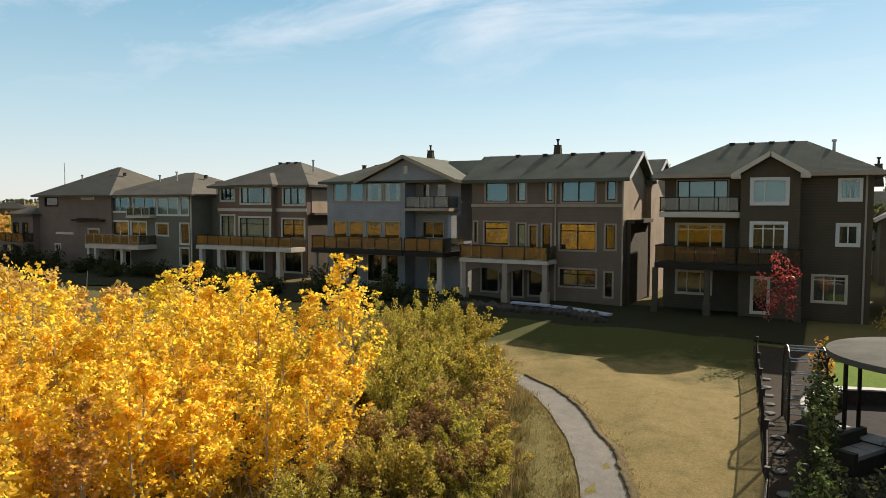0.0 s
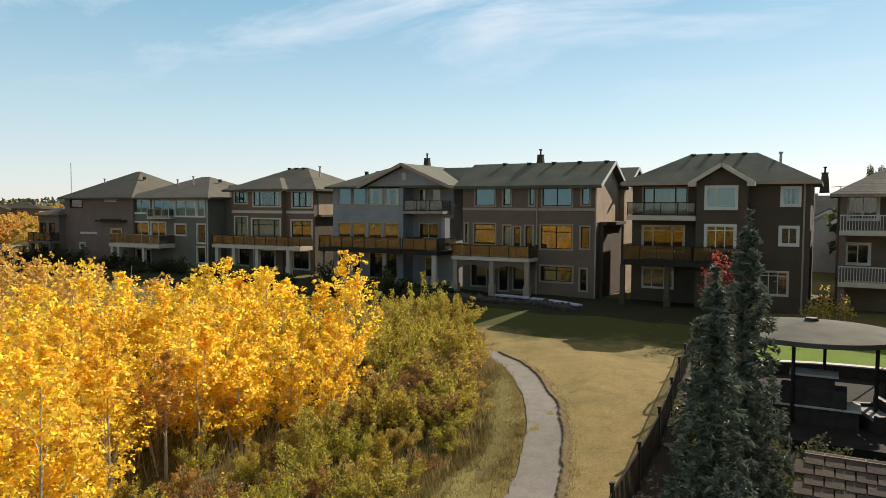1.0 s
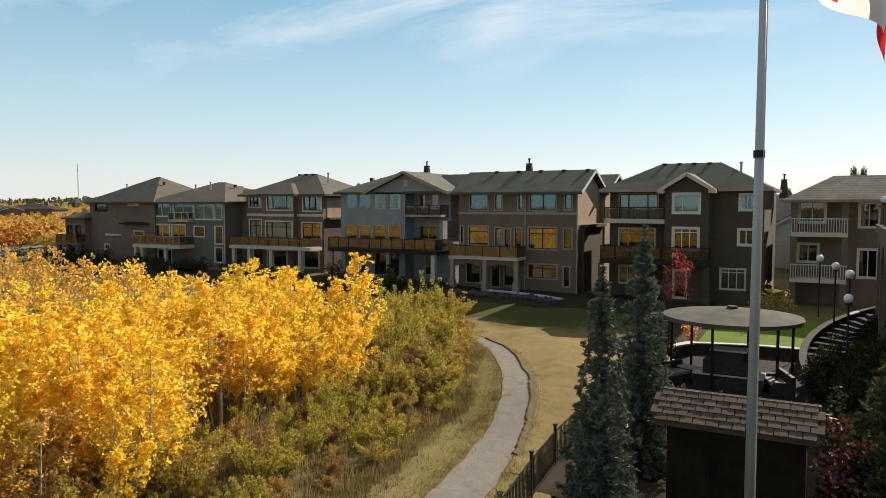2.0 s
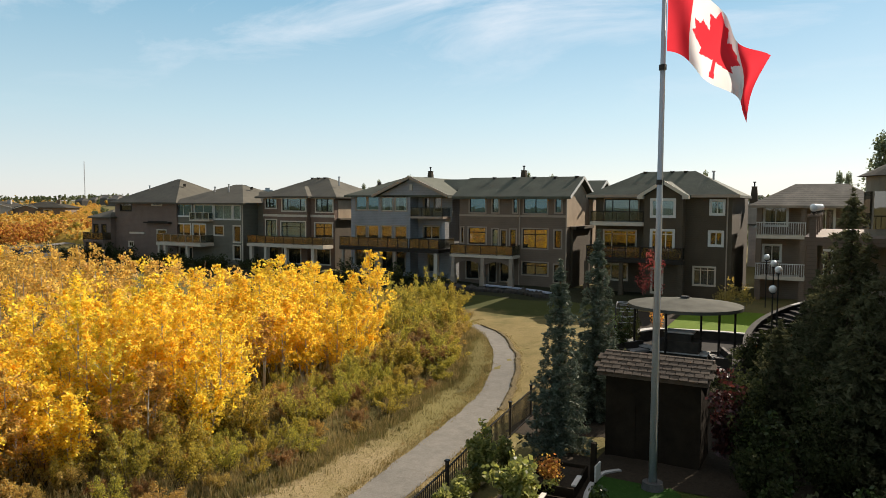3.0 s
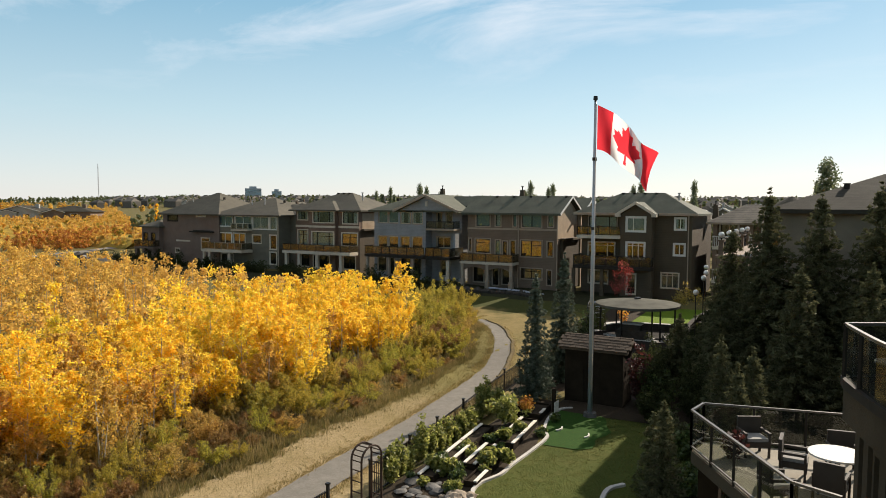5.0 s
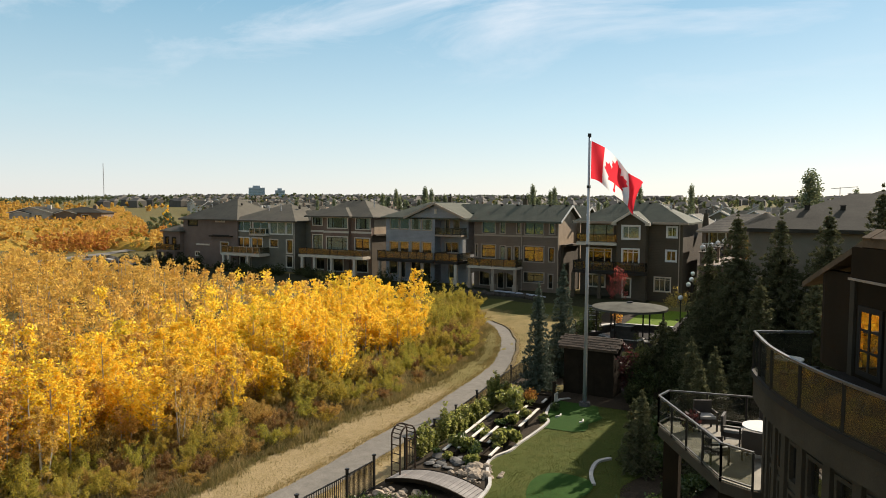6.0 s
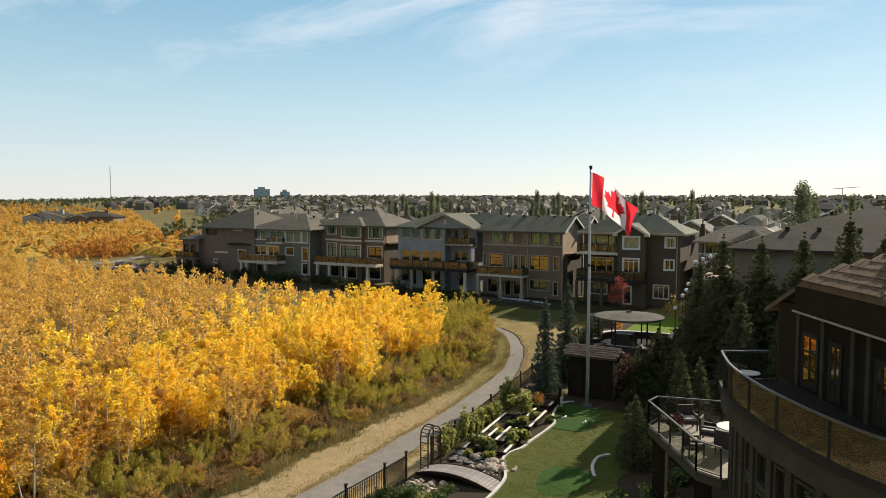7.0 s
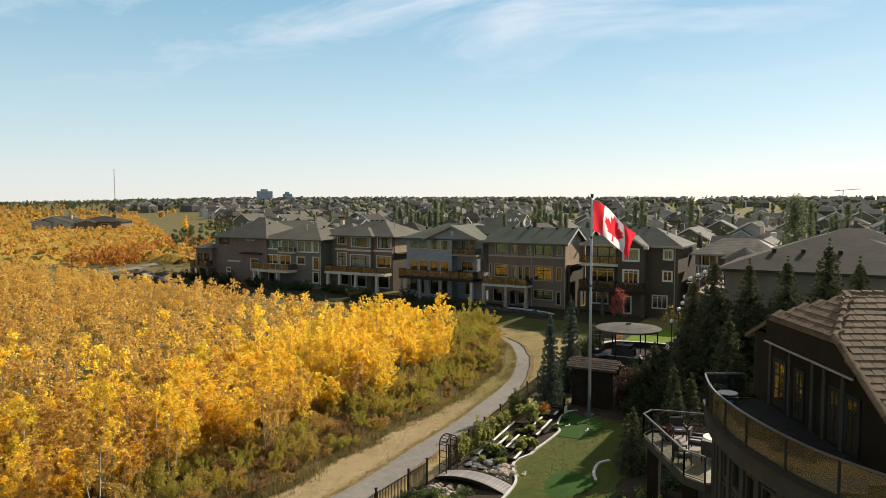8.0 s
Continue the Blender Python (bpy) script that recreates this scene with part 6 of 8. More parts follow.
flag.matrix_world = pose(PX, PY, pz)
tagged(flag, "red and white maple leaf flag flying from the pole", "flag")

# ---------------------------------------------------------------- yard things
# round canopy over a patio
canopy = thing("patio_canopy", 3.05, 22.9, 1.35, "large round grey canvas patio canopy on dark posts", "canopy")
bm = bmesh.new()
n = 48
ring = [bm.verts.new((2.85 * math.cos(6.2832 * i / n), 2.85 * math.sin(6.2832 * i / n), 2.78)) for i in range(n)]
rim = [bm.verts.new((2.85 * math.cos(6.2832 * i / n), 2.85 * math.sin(6.2832 * i / n), 2.62)) for i in range(n)]
mid = [bm.verts.new((1.4 * math.cos(6.2832 * i / n), 1.4 * math.sin(6.2832 * i / n), 2.97)) for i in range(n)]
top = bm.verts.new((0, 0, 3.12))
for i in range(n):
    j = (i + 1) % n
    bm.faces.new((rim[i], rim[j], ring[j], ring[i]))
    bm.faces.new((ring[i], ring[j], mid[j], mid[i]))
    bm.faces.new((mid[i], mid[j], top))
part("fabric", bm, CANVAS, canopy, shade=False)
bm = bmesh.new()
bar(bm, (0, 0, 3.05), (0, 0, 3.2), 0.25, 14, 0.2)
part("cap", bm, METAL_DARK, canopy)
for a in (20, 80, 140, 200, 260, 320):
    bm = bmesh.new()
    bar(bm, (2.5 * math.cos(radians(a)), 2.5 * math.sin(radians(a)), 0), (2.5 * math.cos(radians(a)), 2.5 * math.sin(radians(a)), 2.75), 0.06, 8)
    part("post", bm, METAL_DARK, canopy)
    bm = bmesh.new()
    bar(bm, (2.5 * math.cos(radians(a)), 2.5 * math.sin(radians(a)), 2.72), (0, 0, 3.05), 0.03, 6)
    part("rafter", bm, METAL_DARK, canopy)

# curved stone seat wall with piers
seat = thing("seat_wall", 2.8, 24.6, 1.35, "curved dark stone seat wall with pale capstones", "wall")
for i in range(16):
    a0, a1 = radians(195 + 9.4 * i - 60), radians(195 + 9.4 * (i + 1) - 60)
    p0, p1 = (3.0 * math.cos(a0), 3.4 * math.sin(a0)), (3.0 * math.cos(a1), 3.4 * math.sin(a1))
    bm = bmesh.new()
    beam(bm, (*p0, 0.3), (*p1, 0.3), 0.4, 0.62)
    part("stone_block", bm, STONE, seat)
    bm = bmesh.new()
    beam(bm, (*p0, 0.65), (*p1, 0.65), 0.5, 0.08)
    part("capstone", bm, CONCRETE, seat)
patio = tagged(part("patio", boxes((-0.2, 9.4, 18.6, 28.6, 1.2, 1.43)), SLATE), "dark paved stone patio under the canopy", "patio", kind="structure")
fire = thing("outdoor_fireplace", 3.2, 21.0, 1.43, "dark stacked-stone outdoor fireplace with stepped chimney", "fireplace")
part("hearth", boxes((-1.3, 1.3, -0.5, 0.6, 0, 0.55)), STONE, fire)
part("firebox", boxes((-0.95, 0.95, -0.45, 0.45, 0.55, 1.15)), STONE, fire)
part("breast", boxes((-0.6, 0.6, -0.38, 0.38, 1.15, 1.55)), STONE, fire)
part("cap", boxes((-0.7, 0.7, -0.46, 0.46, 1.55, 1.62)), CONCRETE, fire)
part("mantel", boxes((-1.35, 1.35, -0.55, 0.65, 0.551, 0.60)), CONCRETE, fire)

# low seat wall with pale coping between the patio and the lawn
seat_wall = thing("seat_wall", 0, 0, 0, "low dark stone seat wall with pale coping", "wall")
arc_ = [(0.3 + 0.65 * i, 27.4 + 1.0 * math.sin(math.pi * i / 14)) for i in range(15)]
for a, b in zip(arc_, arc_[1:]):
    bm = bmesh.new()
    beam(bm, (*a, 1.66), (*b, 1.66), 0.32, 0.50)
    part("block", bm, STONE, seat_wall)
    bm = bmesh.new()
    beam(bm, (*a, 1.935), (*b, 1.935), 0.38, 0.05)
    part("coping", bm, CONCRETE, seat_wall)


def bench(x, y, rz, label):
    t = thing("patio_sofa", x, y, 1.43, label, "sofa", "patio seats", rz)
    part("frame", boxes((-0.9, 0.9, -0.4, 0.4, 0.02, 0.36), (-0.9, 0.9, 0.25, 0.4, 0.36, 0.8), (-0.9, -0.72, -0.4, 0.25, 0.36, 0.58), (0.72, 0.9, -0.4, 0.25, 0.36, 0.58)), WICKER, t)
    for xx in (-0.7, 0.02):
        part("seat_cushion", boxes((xx, xx + 0.68, -0.38, 0.22, 0.37, 0.48)), FABRIC, t)
    return t


bench(1.0, 20.9, 60, "dark wicker patio sofa with grey cushions")
bench(5.0, 21.2, -70, "dark wicker patio sofa with grey cushions")


# shake-roofed garden shed
shed = thing("garden_shed", 5.0, 7.8, 1.2, "dark timber garden shed with brown shake gable roof", "shed")
for d in ((-1.45, -0.5, -0.8, -0.7, 0, 2.65), (0.5, 1.45, -0.8, -0.7, 0, 2.65), (-0.5, 0.5, -0.8, -0.7, 1.95, 2.65), (-1.45, -1.35, -0.7, 0.8, 0, 2.65), (1.35, 1.45, -0.7, 0.8, 0, 2.65), (-1.35, 1.35, 0.7, 0.8, 0, 2.65)):
    part("wall", boxes(d), TIMBER_DARK, shed)
part("door", boxes((-0.5, 0.5, -0.77, -0.71, 0.02, 1.95)), TIMBER_DARK, shed)
bm, _ = gable_roof(-1.45, 1.45, -0.75, 0.75, 2.7, 0.5, True, 0.25, 0.08)
sroof = part("roof", bm, SHAKE_DARK, shed)
o_, b_, u_ = Vector((-1.70, -1.0, 2.7)), Vector((1.70, -1.0, 2.7)), Vector((-1.70, 0.0, 3.2))
shakes(sroof, o_, b_, u_, SHAKE_DARK, 0.28, 0.22, 5, 90, inside=lambda p: -1.72 < p.x < 1.72 and p.y < 0.02)
part("ridge_cap", boxes((-1.70, 1.70, -0.08, 0.08, 3.17, 3.26)), SHAKE_DARK, shed)


# iron fence along the path
POSTS = [(2.2, -17.2), (2.1, -14.2), (1.95, -11.3), (1.95, -9.6), (1.9, -7.3), (1.2, -3.7), (0.8, -0.9), (0.5, 2.0), (0.05, 5.3), (-0.42, 8.5), (-0.7, 11.2), (-0.78, 14.2), (-0.88, 17.2), (-1.1, 20.2), (-1.4, 23.2), (-1.7, 26.2), (-2.0, 29.2), (-2.3, 32.2)]
fence = thing("iron_fence", 0, 0, 0, "black iron picket fence between path and garden", "fence")
for x, y in POSTS:
    z = ground_z(x, y)
    bm = boxes((x - 0.04, x + 0.04, y - 0.04, y + 0.04, z - 0.1, z + 1.36))
    box(bm, x - 0.06, x + 0.06, y - 0.06, y + 0.06, z + 1.36, z + 1.41)
    part("post", bm, METAL_DARK, fence)
pm = None
for i, (a, b) in enumerate(zip(POSTS, POSTS[1:])):
    if i == 3:
        continue
    za, zb = ground_z(*a), ground_z(*b)
    for hgt in (0.14, 1.16):
        bm = bmesh.new()
        beam(bm, (*a, za + hgt), (*b, zb + hgt), 0.035, 0.035)
        part("rail", bm, METAL_DARK, fence)
    n = 22
    for k in range(1, n):
        f = k / n
        x, y, z = a[0] + (b[0] - a[0]) * f, a[1] + (b[1] - a[1]) * f, za + (zb - za) * f
        if pm is None:
            me = bpy.data.meshes.new("picket")
            bm = boxes((-0.011, 0.011, -0.011, 0.011, 0.05, 1.2))
            bm.to_mesh(me)
            bm.free()
            me.materials.append(METAL_DARK)
            pm = me
        o = new("picket", pm)
        o.parent = fence
        o.location = (x, y, z)

# garden arch
AX, AY = 2.4, -8.2
arch = thing("garden_arch", AX, AY, ground_z(AX, AY) + 0.02, "brown iron garden arch over the bridge gate", "arch", rz=-8)
for s in (-0.22, 0.22):
    bm = bmesh.new()
    pts = [(s, -0.46, 0)] + [(s, -0.46 * math.cos(k * math.pi / 10), 1.65 + 0.42 * math.sin(k * math.pi / 10)) for k in range(11)] + [(s, 0.46, 0)]
    for a, b in zip(pts, pts[1:]):
        bar(bm, a, b, 0.035, 6)
    part("hoop", bm, RUST_IRON, arch)
for k in range(9):
    a = k * math.pi / 8
    bm = bmesh.new()
    bar(bm, (-0.22, -0.46 * math.cos(a), 1.65 + 0.42 * math.sin(a)), (0.22, -0.46 * math.cos(a), 1.65 + 0.42 * math.sin(a)), 0.02, 5)
    part("rung", bm, RUST_IRON, arch)
for z in (0.3, 0.65, 1.0, 1.35):
    for y in (-0.46, 0.46):
        bm = bmesh.new()
        bar(bm, (-0.22, y, z), (0.22, y, z), 0.02, 5)
        part("rung", bm, RUST_IRON, arch)

corner = thing("bed_corner_post", 4.0, 4.3, ground_z(4.0, 4.3), "dark timber corner post with a pale board on its side", "post")
part("post", boxes((-0.07, 0.07, -0.07, 0.07, 0, 1.25)), TIMBER_DARK, corner)
part("board", boxes((0.07, 0.11, -0.12, 0.35, 0.15, 0.62)), BOARD, corner, "pale sunlit board")
# arched foot bridge from the gate to the lawn
bridge = thing("foot_bridge", 4.15, -8.68, 1.2, "small grey timber foot bridge over a dry creek", "bridge", rz=-3)
for k in range(24):
    x = -1.9 + 3.8 * k / 23
    z = 0.34 * (1 - (x / 2.0) ** 2) + 0.05
    o = part("plank", boxes((-0.078, 0.078, -0.55, 0.55, -0.02, 0.02)), DECKING, bridge)
    o.matrix_local = pose(x, 0, z, 0, math.degrees(math.atan(0.34 * 2 * x / 4.0)), 0)
for y in (-0.57, 0.57):
    bm = bmesh.new()
    pts = [(-1.95 + 3.9 * k / 14, y, 0.34 * (1 - ((-1.95 + 3.9 * k / 14) / 2.0) ** 2) + 0.02) for k in range(15)]
    sweep(bm, pts, 0.06, 0.14)
    part("stringer", bm, TIMBER_DARK, bridge)


def rock(rnd, x, y, r, label):
    bm = bmesh.new()
    bmesh.ops.create_icosphere(bm, subdivisions=2, radius=r)
    for v in bm.verts:
        v.co *= rnd.uniform(0.78, 1.12)
        v.co.z *= 0.65
    o = part("rock", bm, ROCK)
    o.matrix_world = pose(x, y, ground_z(x, y) + r * 0.35, rnd.uniform(-15, 15), rnd.uniform(-15, 15), rnd.uniform(0, 360))
    return tagged(o, label, "rock", "creek rocks")


rnd = random.Random(4)
for i in range(170):
    side = rnd.random()
    if side < 0.55:
        x, y = 4.95 + rnd.gauss(0, 0.4), -6.9 + rnd.gauss(0, 0.5)
    else:
        x, y = 3.1 + rnd.gauss(0, 0.5), -10.4 + rnd.gauss(0, 0.6)
    if abs(y + 8.68) < 0.72:
        continue
    rock(rnd, x, y, rnd.choice((0.07, 0.09, 0.12, 0.15, 0.24)) * rnd.uniform(0.85, 1.15), "rounded pale creek rock beside the bridge")


for i in range(16):
    x, y = 3.7 + rnd.uniform(-1.1, 1.0), -6.2 + rnd.uniform(-0.7, 0.5)
    o = rock(rnd, x, y, rnd.uniform(0.14, 0.26), "flat grey boulder round the dry pond")
    o.data.materials[0] = ROCK_GREY
    o.scale = (1.3, 1.0, 0.55)


def raised_bed(x0, x1, y0, y1, z, caps, rz=0.0):
    """caps: (side, from, to) for each length of pale board along a long side."""
    cx, cy = (x0 + x1) / 2, (y0 + y1) / 2
    t = thing("raised_bed", cx, cy, ground_z(cx, cy), "raised vegetable bed of weathered boards with dark soil", "planter", "raised beds", rz)
    w, d = (x1 - x0) / 2, (y1 - y0) / 2
    for a in ((-w, -w + 0.06, -d, d), (w - 0.06, w, -d, d), (-w + 0.06, w - 0.06, -d, -d + 0.06), (-w + 0.06, w - 0.06, d - 0.06, d)):
        part("board", boxes((*a, 0, z)), TIMBER_DARK, t)
    for s, f0, f1 in caps:
        c = s * (w - 0.04)
        part("cap_board", boxes((c - 0.065, c + 0.065, -d + 2 * d * f0, -d + 2 * d * f1, z, z + 0.04)), BOARD, t, "pale sunlit cap board")
    part("soil", boxes((-w + 0.06, w - 0.06, -d + 0.06, d - 0.06, 0, z - 0.09)), MAT_SOIL, t)
    return t


BEDS = [(2.40, 2.98, -5.6, 0.7, 0.30, ((-1, 0, 0.62), (-1, 0.63, 1), (1, 0.08, 0.56))), (3.42, 3.88, -3.7, -1.35, 0.28, ((-1, 0, 1), (1, 0, 1))),
        (3.38, 4.15, -1.05, 2.45, 0.30, ((-1, 0.47, 1), (1, 0, 0.42), (1, 0.44, 0.92))), (4.15, 4.62, -5.2, -1.8, 0.28, ((1, 0, 0.34), (1, 0.73, 1))),
        (2.5, 3.8, 2.8, 4.7, 0.35, ((1, 0.1, 0.5),))]
for b in BEDS:
    raised_bed(*b, rz=6)


def bush(name, x, y, h, w, mat, label, seed, z=None, size=0.09, n=1500, category="shrub", along_stem=(0.35, 0.55, 0.75, 1.0)):
    rs = np.random.RandomState(seed)
    z = ground_z(x, y) if z is None else z
    t = thing(name, x, y, z, label, category)
    bm = bmesh.new()
    cs, sp = [], []
    for i in range(16):
        a, k = rs.uniform(0, 6.283), rs.uniform(0.1, 1.0) ** 0.6
        tip = Vector((math.cos(a) * w * k, math.sin(a) * w * k, h * (1.0 - 0.45 * k * k) * rs.uniform(0.7, 1.05)))
        bar(bm, (0, 0, 0), tip, 0.014, 4, 0.004)
        for f in along_stem:
            cs.append(tuple(tip * f))
            sp.append(0.10 + 0.16 * w)
    bmesh.ops.remove_doubles(bm, verts=bm.verts, dist=0.03)
    part("stem", bm, BARK, t)
    v, q = leaf_quads(rs, np.array(cs), max(4, n // len(cs)), sp, size)
    fast("foliage", v, q, mat, t)
    return t


# vines and vegetables by the fence and in the beds
for k in range(15):
    y = -5.9 + k * 0.8
    bush("climbing_vine", 1.78 - 0.08 * k + rnd.uniform(-0.15, 0.2), y, rnd.uniform(0.9, 2.15), rnd.uniform(0.24, 0.38), LEAF_VINE, "leafy green vine on the garden fence", 300 + k, size=0.085, n=1100)
for k, (x, y, h, w) in enumerate(((2.75, -4.6, 0.3, 0.25), (2.5, 1.9, 1.2, 0.7), (2.9, 1.3, 1.1, 0.5), (4.3, -3.4, 0.4, 0.3), (4.2, -2.9, 0.42, 0.3), (3.75, 0.9, 0.3, 0.22), (3.7, -0.4, 0.35, 0.25), (3.4, -4.6, 0.35, 0.3), (4.75, -2.7, 0.4, 0.28))):
    bush("vegetable_plant", x, y, h, w, LEAF_VINE, "green leafy vegetable plants in a raised bed", 330 + k, ground_z(x, y) + 0.25, 0.11, 900, "plant")
gr = random.Random(88)
for k in range(30):
    x, y = gr.uniform(2.3, 4.7), gr.uniform(-6.2, 3.2)
    bush("garden_plant", x, y, gr.uniform(0.12, 0.34), gr.uniform(0.14, 0.3), (LEAF_VINE, LEAF_VINE, LEAF_GREEN, LEAF_GREEN)[k % 4], "ragged late-season vegetable plant between bed boards", 700 + k, ground_z(x, y) + 0.1, 0.07, 420, "plant")
for k in range(12):
    x, y = gr.uniform(1.6, 5.2), gr.uniform(-13.0, -9.6)
    bush("ground_cover", x, y, gr.uniform(0.2, 0.4), gr.uniform(0.3, 0.55), (LEAF_VINE, LEAF_GREEN)[k % 2], "low green plants among creek rocks", 760 + k, None, 0.06, 500, "plant")
bush("ornamental_grass", 3.0, 3.5, 0.5, 0.6, LEAF_RUST, "low spreading yellow-orange ornamental grass clump", 350, ground_z(3, 3.4) + 0.24, 0.05, 1200, "plant")
for k, (x, y, h, w) in enumerate(((3.2, -11.6, 0.6, 0.6), (4.6, -11.4, 0.5, 0.5), (2.3, -11.9, 0.5, 0.5))):
    bush("ground_cover", x, y, h, w, LEAF_GREEN, "low green plants among creek rocks", 360 + k, None, 0.07, 900, "plant")
# dark shrubs along the shaded side
for k in range(16):
    x, y = (8.6 if k > 9 else 10.9) + rnd.uniform(0, 3.0), -9.5 + k * 1.05
    bush("yard_shrub", x, y, rnd.uniform(0.6, 1.3), rnd.uniform(0.5, 0.8), LEAF_GREEN if k % 3 else NEEDLE, "low dark green shrub in a shaded bed", 380 + k, None, 0.09, 1000)
for k in range(10):
    x, y = 7.4 + rnd.uniform(-0.6, 4.0), 7.2 + k * 1.25
    bush("yard_shrub", x, y, rnd.uniform(1.0, 2.2), rnd.uniform(0.7, 1.1), NEEDLE if k % 2 else LEAF_GREEN, "dark rounded shrub behind the shed", 400 + k, None, 0.1, 1100)
# shrubs added to shade the soil and cover the stair, in shade-dark leaves
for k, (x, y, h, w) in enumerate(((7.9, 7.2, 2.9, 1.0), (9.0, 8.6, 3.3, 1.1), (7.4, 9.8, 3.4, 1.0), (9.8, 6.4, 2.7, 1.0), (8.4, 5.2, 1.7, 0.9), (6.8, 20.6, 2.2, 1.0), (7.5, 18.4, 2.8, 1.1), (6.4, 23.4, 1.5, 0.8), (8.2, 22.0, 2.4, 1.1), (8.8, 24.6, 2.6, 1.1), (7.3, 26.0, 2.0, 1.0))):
    bush("shade_shrub", x, y, h, w, LEAF_SHADE, "dense added shrub, leaves darkened to stand for deep shade", 640 + k, None, 0.075, 3000)
bush("burgundy_shrub", 7.05, 7.4, 3.4, 0.75, LEAF_BURGUNDY, "dark burgundy-leaved shrub beside the shed", 420, None, 0.1, 1500)
bush("red_maple", -1.75, 36.5, 4.5, 1.1, LEAF_RED, "small maple with thin red leaves against the dark house", 421, None, 0.085, 1000, "tree", (0.78, 0.86, 0.93, 1.0))
bush("yellow_shrub", 3.6, 38.5, 2.5, 1.3, LEAF_STRAW, "thin golden-yellow shrub beyond the patio", 422, None, 0.10, 800, "shrub", (0.7, 0.8, 0.9, 1.0))
bush("orange_shrub", 0.2, 30.0, 2.2, 0.45, LEAF_RUST, "narrow orange-leaved shrub by the yard fence", 423, None, 0.08, 450)
# hedge behind the fence, mostly in the shade-darkened leaves
for k in range(9):
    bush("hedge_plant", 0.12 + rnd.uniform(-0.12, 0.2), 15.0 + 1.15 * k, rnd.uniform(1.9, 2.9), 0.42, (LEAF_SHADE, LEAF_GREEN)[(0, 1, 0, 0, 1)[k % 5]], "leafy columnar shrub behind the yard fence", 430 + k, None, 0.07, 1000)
for k in range(14):
    x, y = 1.2 + (k % 4) * 1.3 + rnd.uniform(-0.4, 0.4), 12.6 + (k // 4) * 1.5 + rnd.uniform(-0.4, 0.4)
    bush("cedar_shrub", x, y, rnd.uniform(0.9, 1.7), rnd.uniform(0.6, 0.9), NEEDLE, "dense dark cedar shrub in the shaded corner", 600 + k, None, 0.08, 1300)
for k in range(11):
    y = 17.5 + 1.3 * k
    x = yard_edge(y) + 0.35 + rnd.uniform(-0.12, 0.12)
    bm = bmesh.new()
    bmesh.ops.create_icosphere(bm, subdivisions=2, radius=0.19)
    for v in bm.verts:
        v.co *= rnd.uniform(0.85, 1.1)
        v.co.z *= 0.3
    o = part("stepping_stone", bm, ROCK_GREY)
    o.matrix_world = pose(x, y, ground_z(x, y) + 0.12, 0, 0, rnd.uniform(0, 360))
    tagged(o, "flat grey stepping stone along the yard fence", "stone", "stepping stones")
# shrubs below the house row, leaf colour darkened for the shade there
for k in range(46):
    x = -86 + k * 1.9 + rnd.uniform(-0.8, 0.8)
    y = 41.0 + rnd.uniform(-2, 2) + 4.0 * smooth(-30, -60, x)
    if x > -20:
        continue
    bush("foundation_shrub", x, y, rnd.uniform(0.9, 2.3) * (0.6 if x > -26 else 1.0), rnd.uniform(1.0, 1.7), LEAF_SHADE, "shrub below the houses, leaves darkened for the yard's shade", 460 + k, None, 0.13, 800)

# stone wall and covered spa cover at the taupe house
rw = thing("rock_wall", 0, 0, 0, "low dark boulder retaining wall below the house", "wall")
for k in range(26):
    bm = bmesh.new()
    bmesh.ops.create_icosphere(bm, subdivisions=1, radius=rnd.uniform(0.38, 0.62))
    for v in bm.verts:
        v.co *= rnd.uniform(0.85, 1.1)
    o = part("boulder", bm, STONE, rw)
    x = -21.5 + k * 0.43
    o.location = (x, 40.3 - 1.2 * smooth(-15, -10.5, x), ground_z(x, 40) + 0.1)
end_yard = thing("boulder_steps", 0, 0, 0, "dark boulders and pale-edged steps in the end yard", "rocks")
for k in range(34):
    bm = bmesh.new()
    bmesh.ops.create_icosphere(bm, subdivisions=1, radius=rnd.uniform(0.5, 1.1))
    for v in bm.verts:
        v.co *= rnd.uniform(0.8, 1.15)
        v.co.z *= 0.7
    x, y = -90 + rnd.uniform(-9, 8), 45 + rnd.uniform(-4, 5)
    o = part("boulder", bm, STONE, end_yard)
    o.location = (x, y, ground_z(x, y) + 0.3)
for k in range(5):
    x, y = -93 + 2.6 * k, 44 + rnd.uniform(-2, 2)
    o = part("step", boxes((-1.1, 1.1, -0.3, 0.3, -0.3, 0.45)), CONCRETE, end_yard)
    o.matrix_local = pose(x, y, ground_z(x, y) + 0.3, 0, 0, rnd.uniform(-30, 30))
bm = bmesh.new()
sweep(bm, [(x, y, z) for (x, y), z in zip(along([(-16.8, 40.4), (-14.7, 40.35), (-12.5, 39.95), (-10.4, 39.1)], 20), [2.22 - 0.007 * k for k in range(20)])], 0.55, 0.10)
tagged(part("long_cover", bm, COVER), "long pale blue-grey cover lying on the low stone wall", "cover")


# arched iron arbour in the corner yard
tre = thing("garden_arbour", -0.35, 24.4, ground_z(-0.35, 24.4) + 0.05, "tall arched iron arbour with ladder sides and pale rungs", "arbour", rz=8)
for s_ in (-0.5, 0.5):
    bm = bmesh.new()
    pts = [(s_, -0.95, 0)] + [(s_, -0.95 * math.cos(k * math.pi / 12), 1.6 + 0.9 * math.sin(k * math.pi / 12)) for k in range(13)] + [(s_, 0.95, 0)]
    for a, b in zip(pts, pts[1:]):
        bar(bm, a, b, 0.035, 6)
    part("hoop", bm, METAL_DARK, tre)
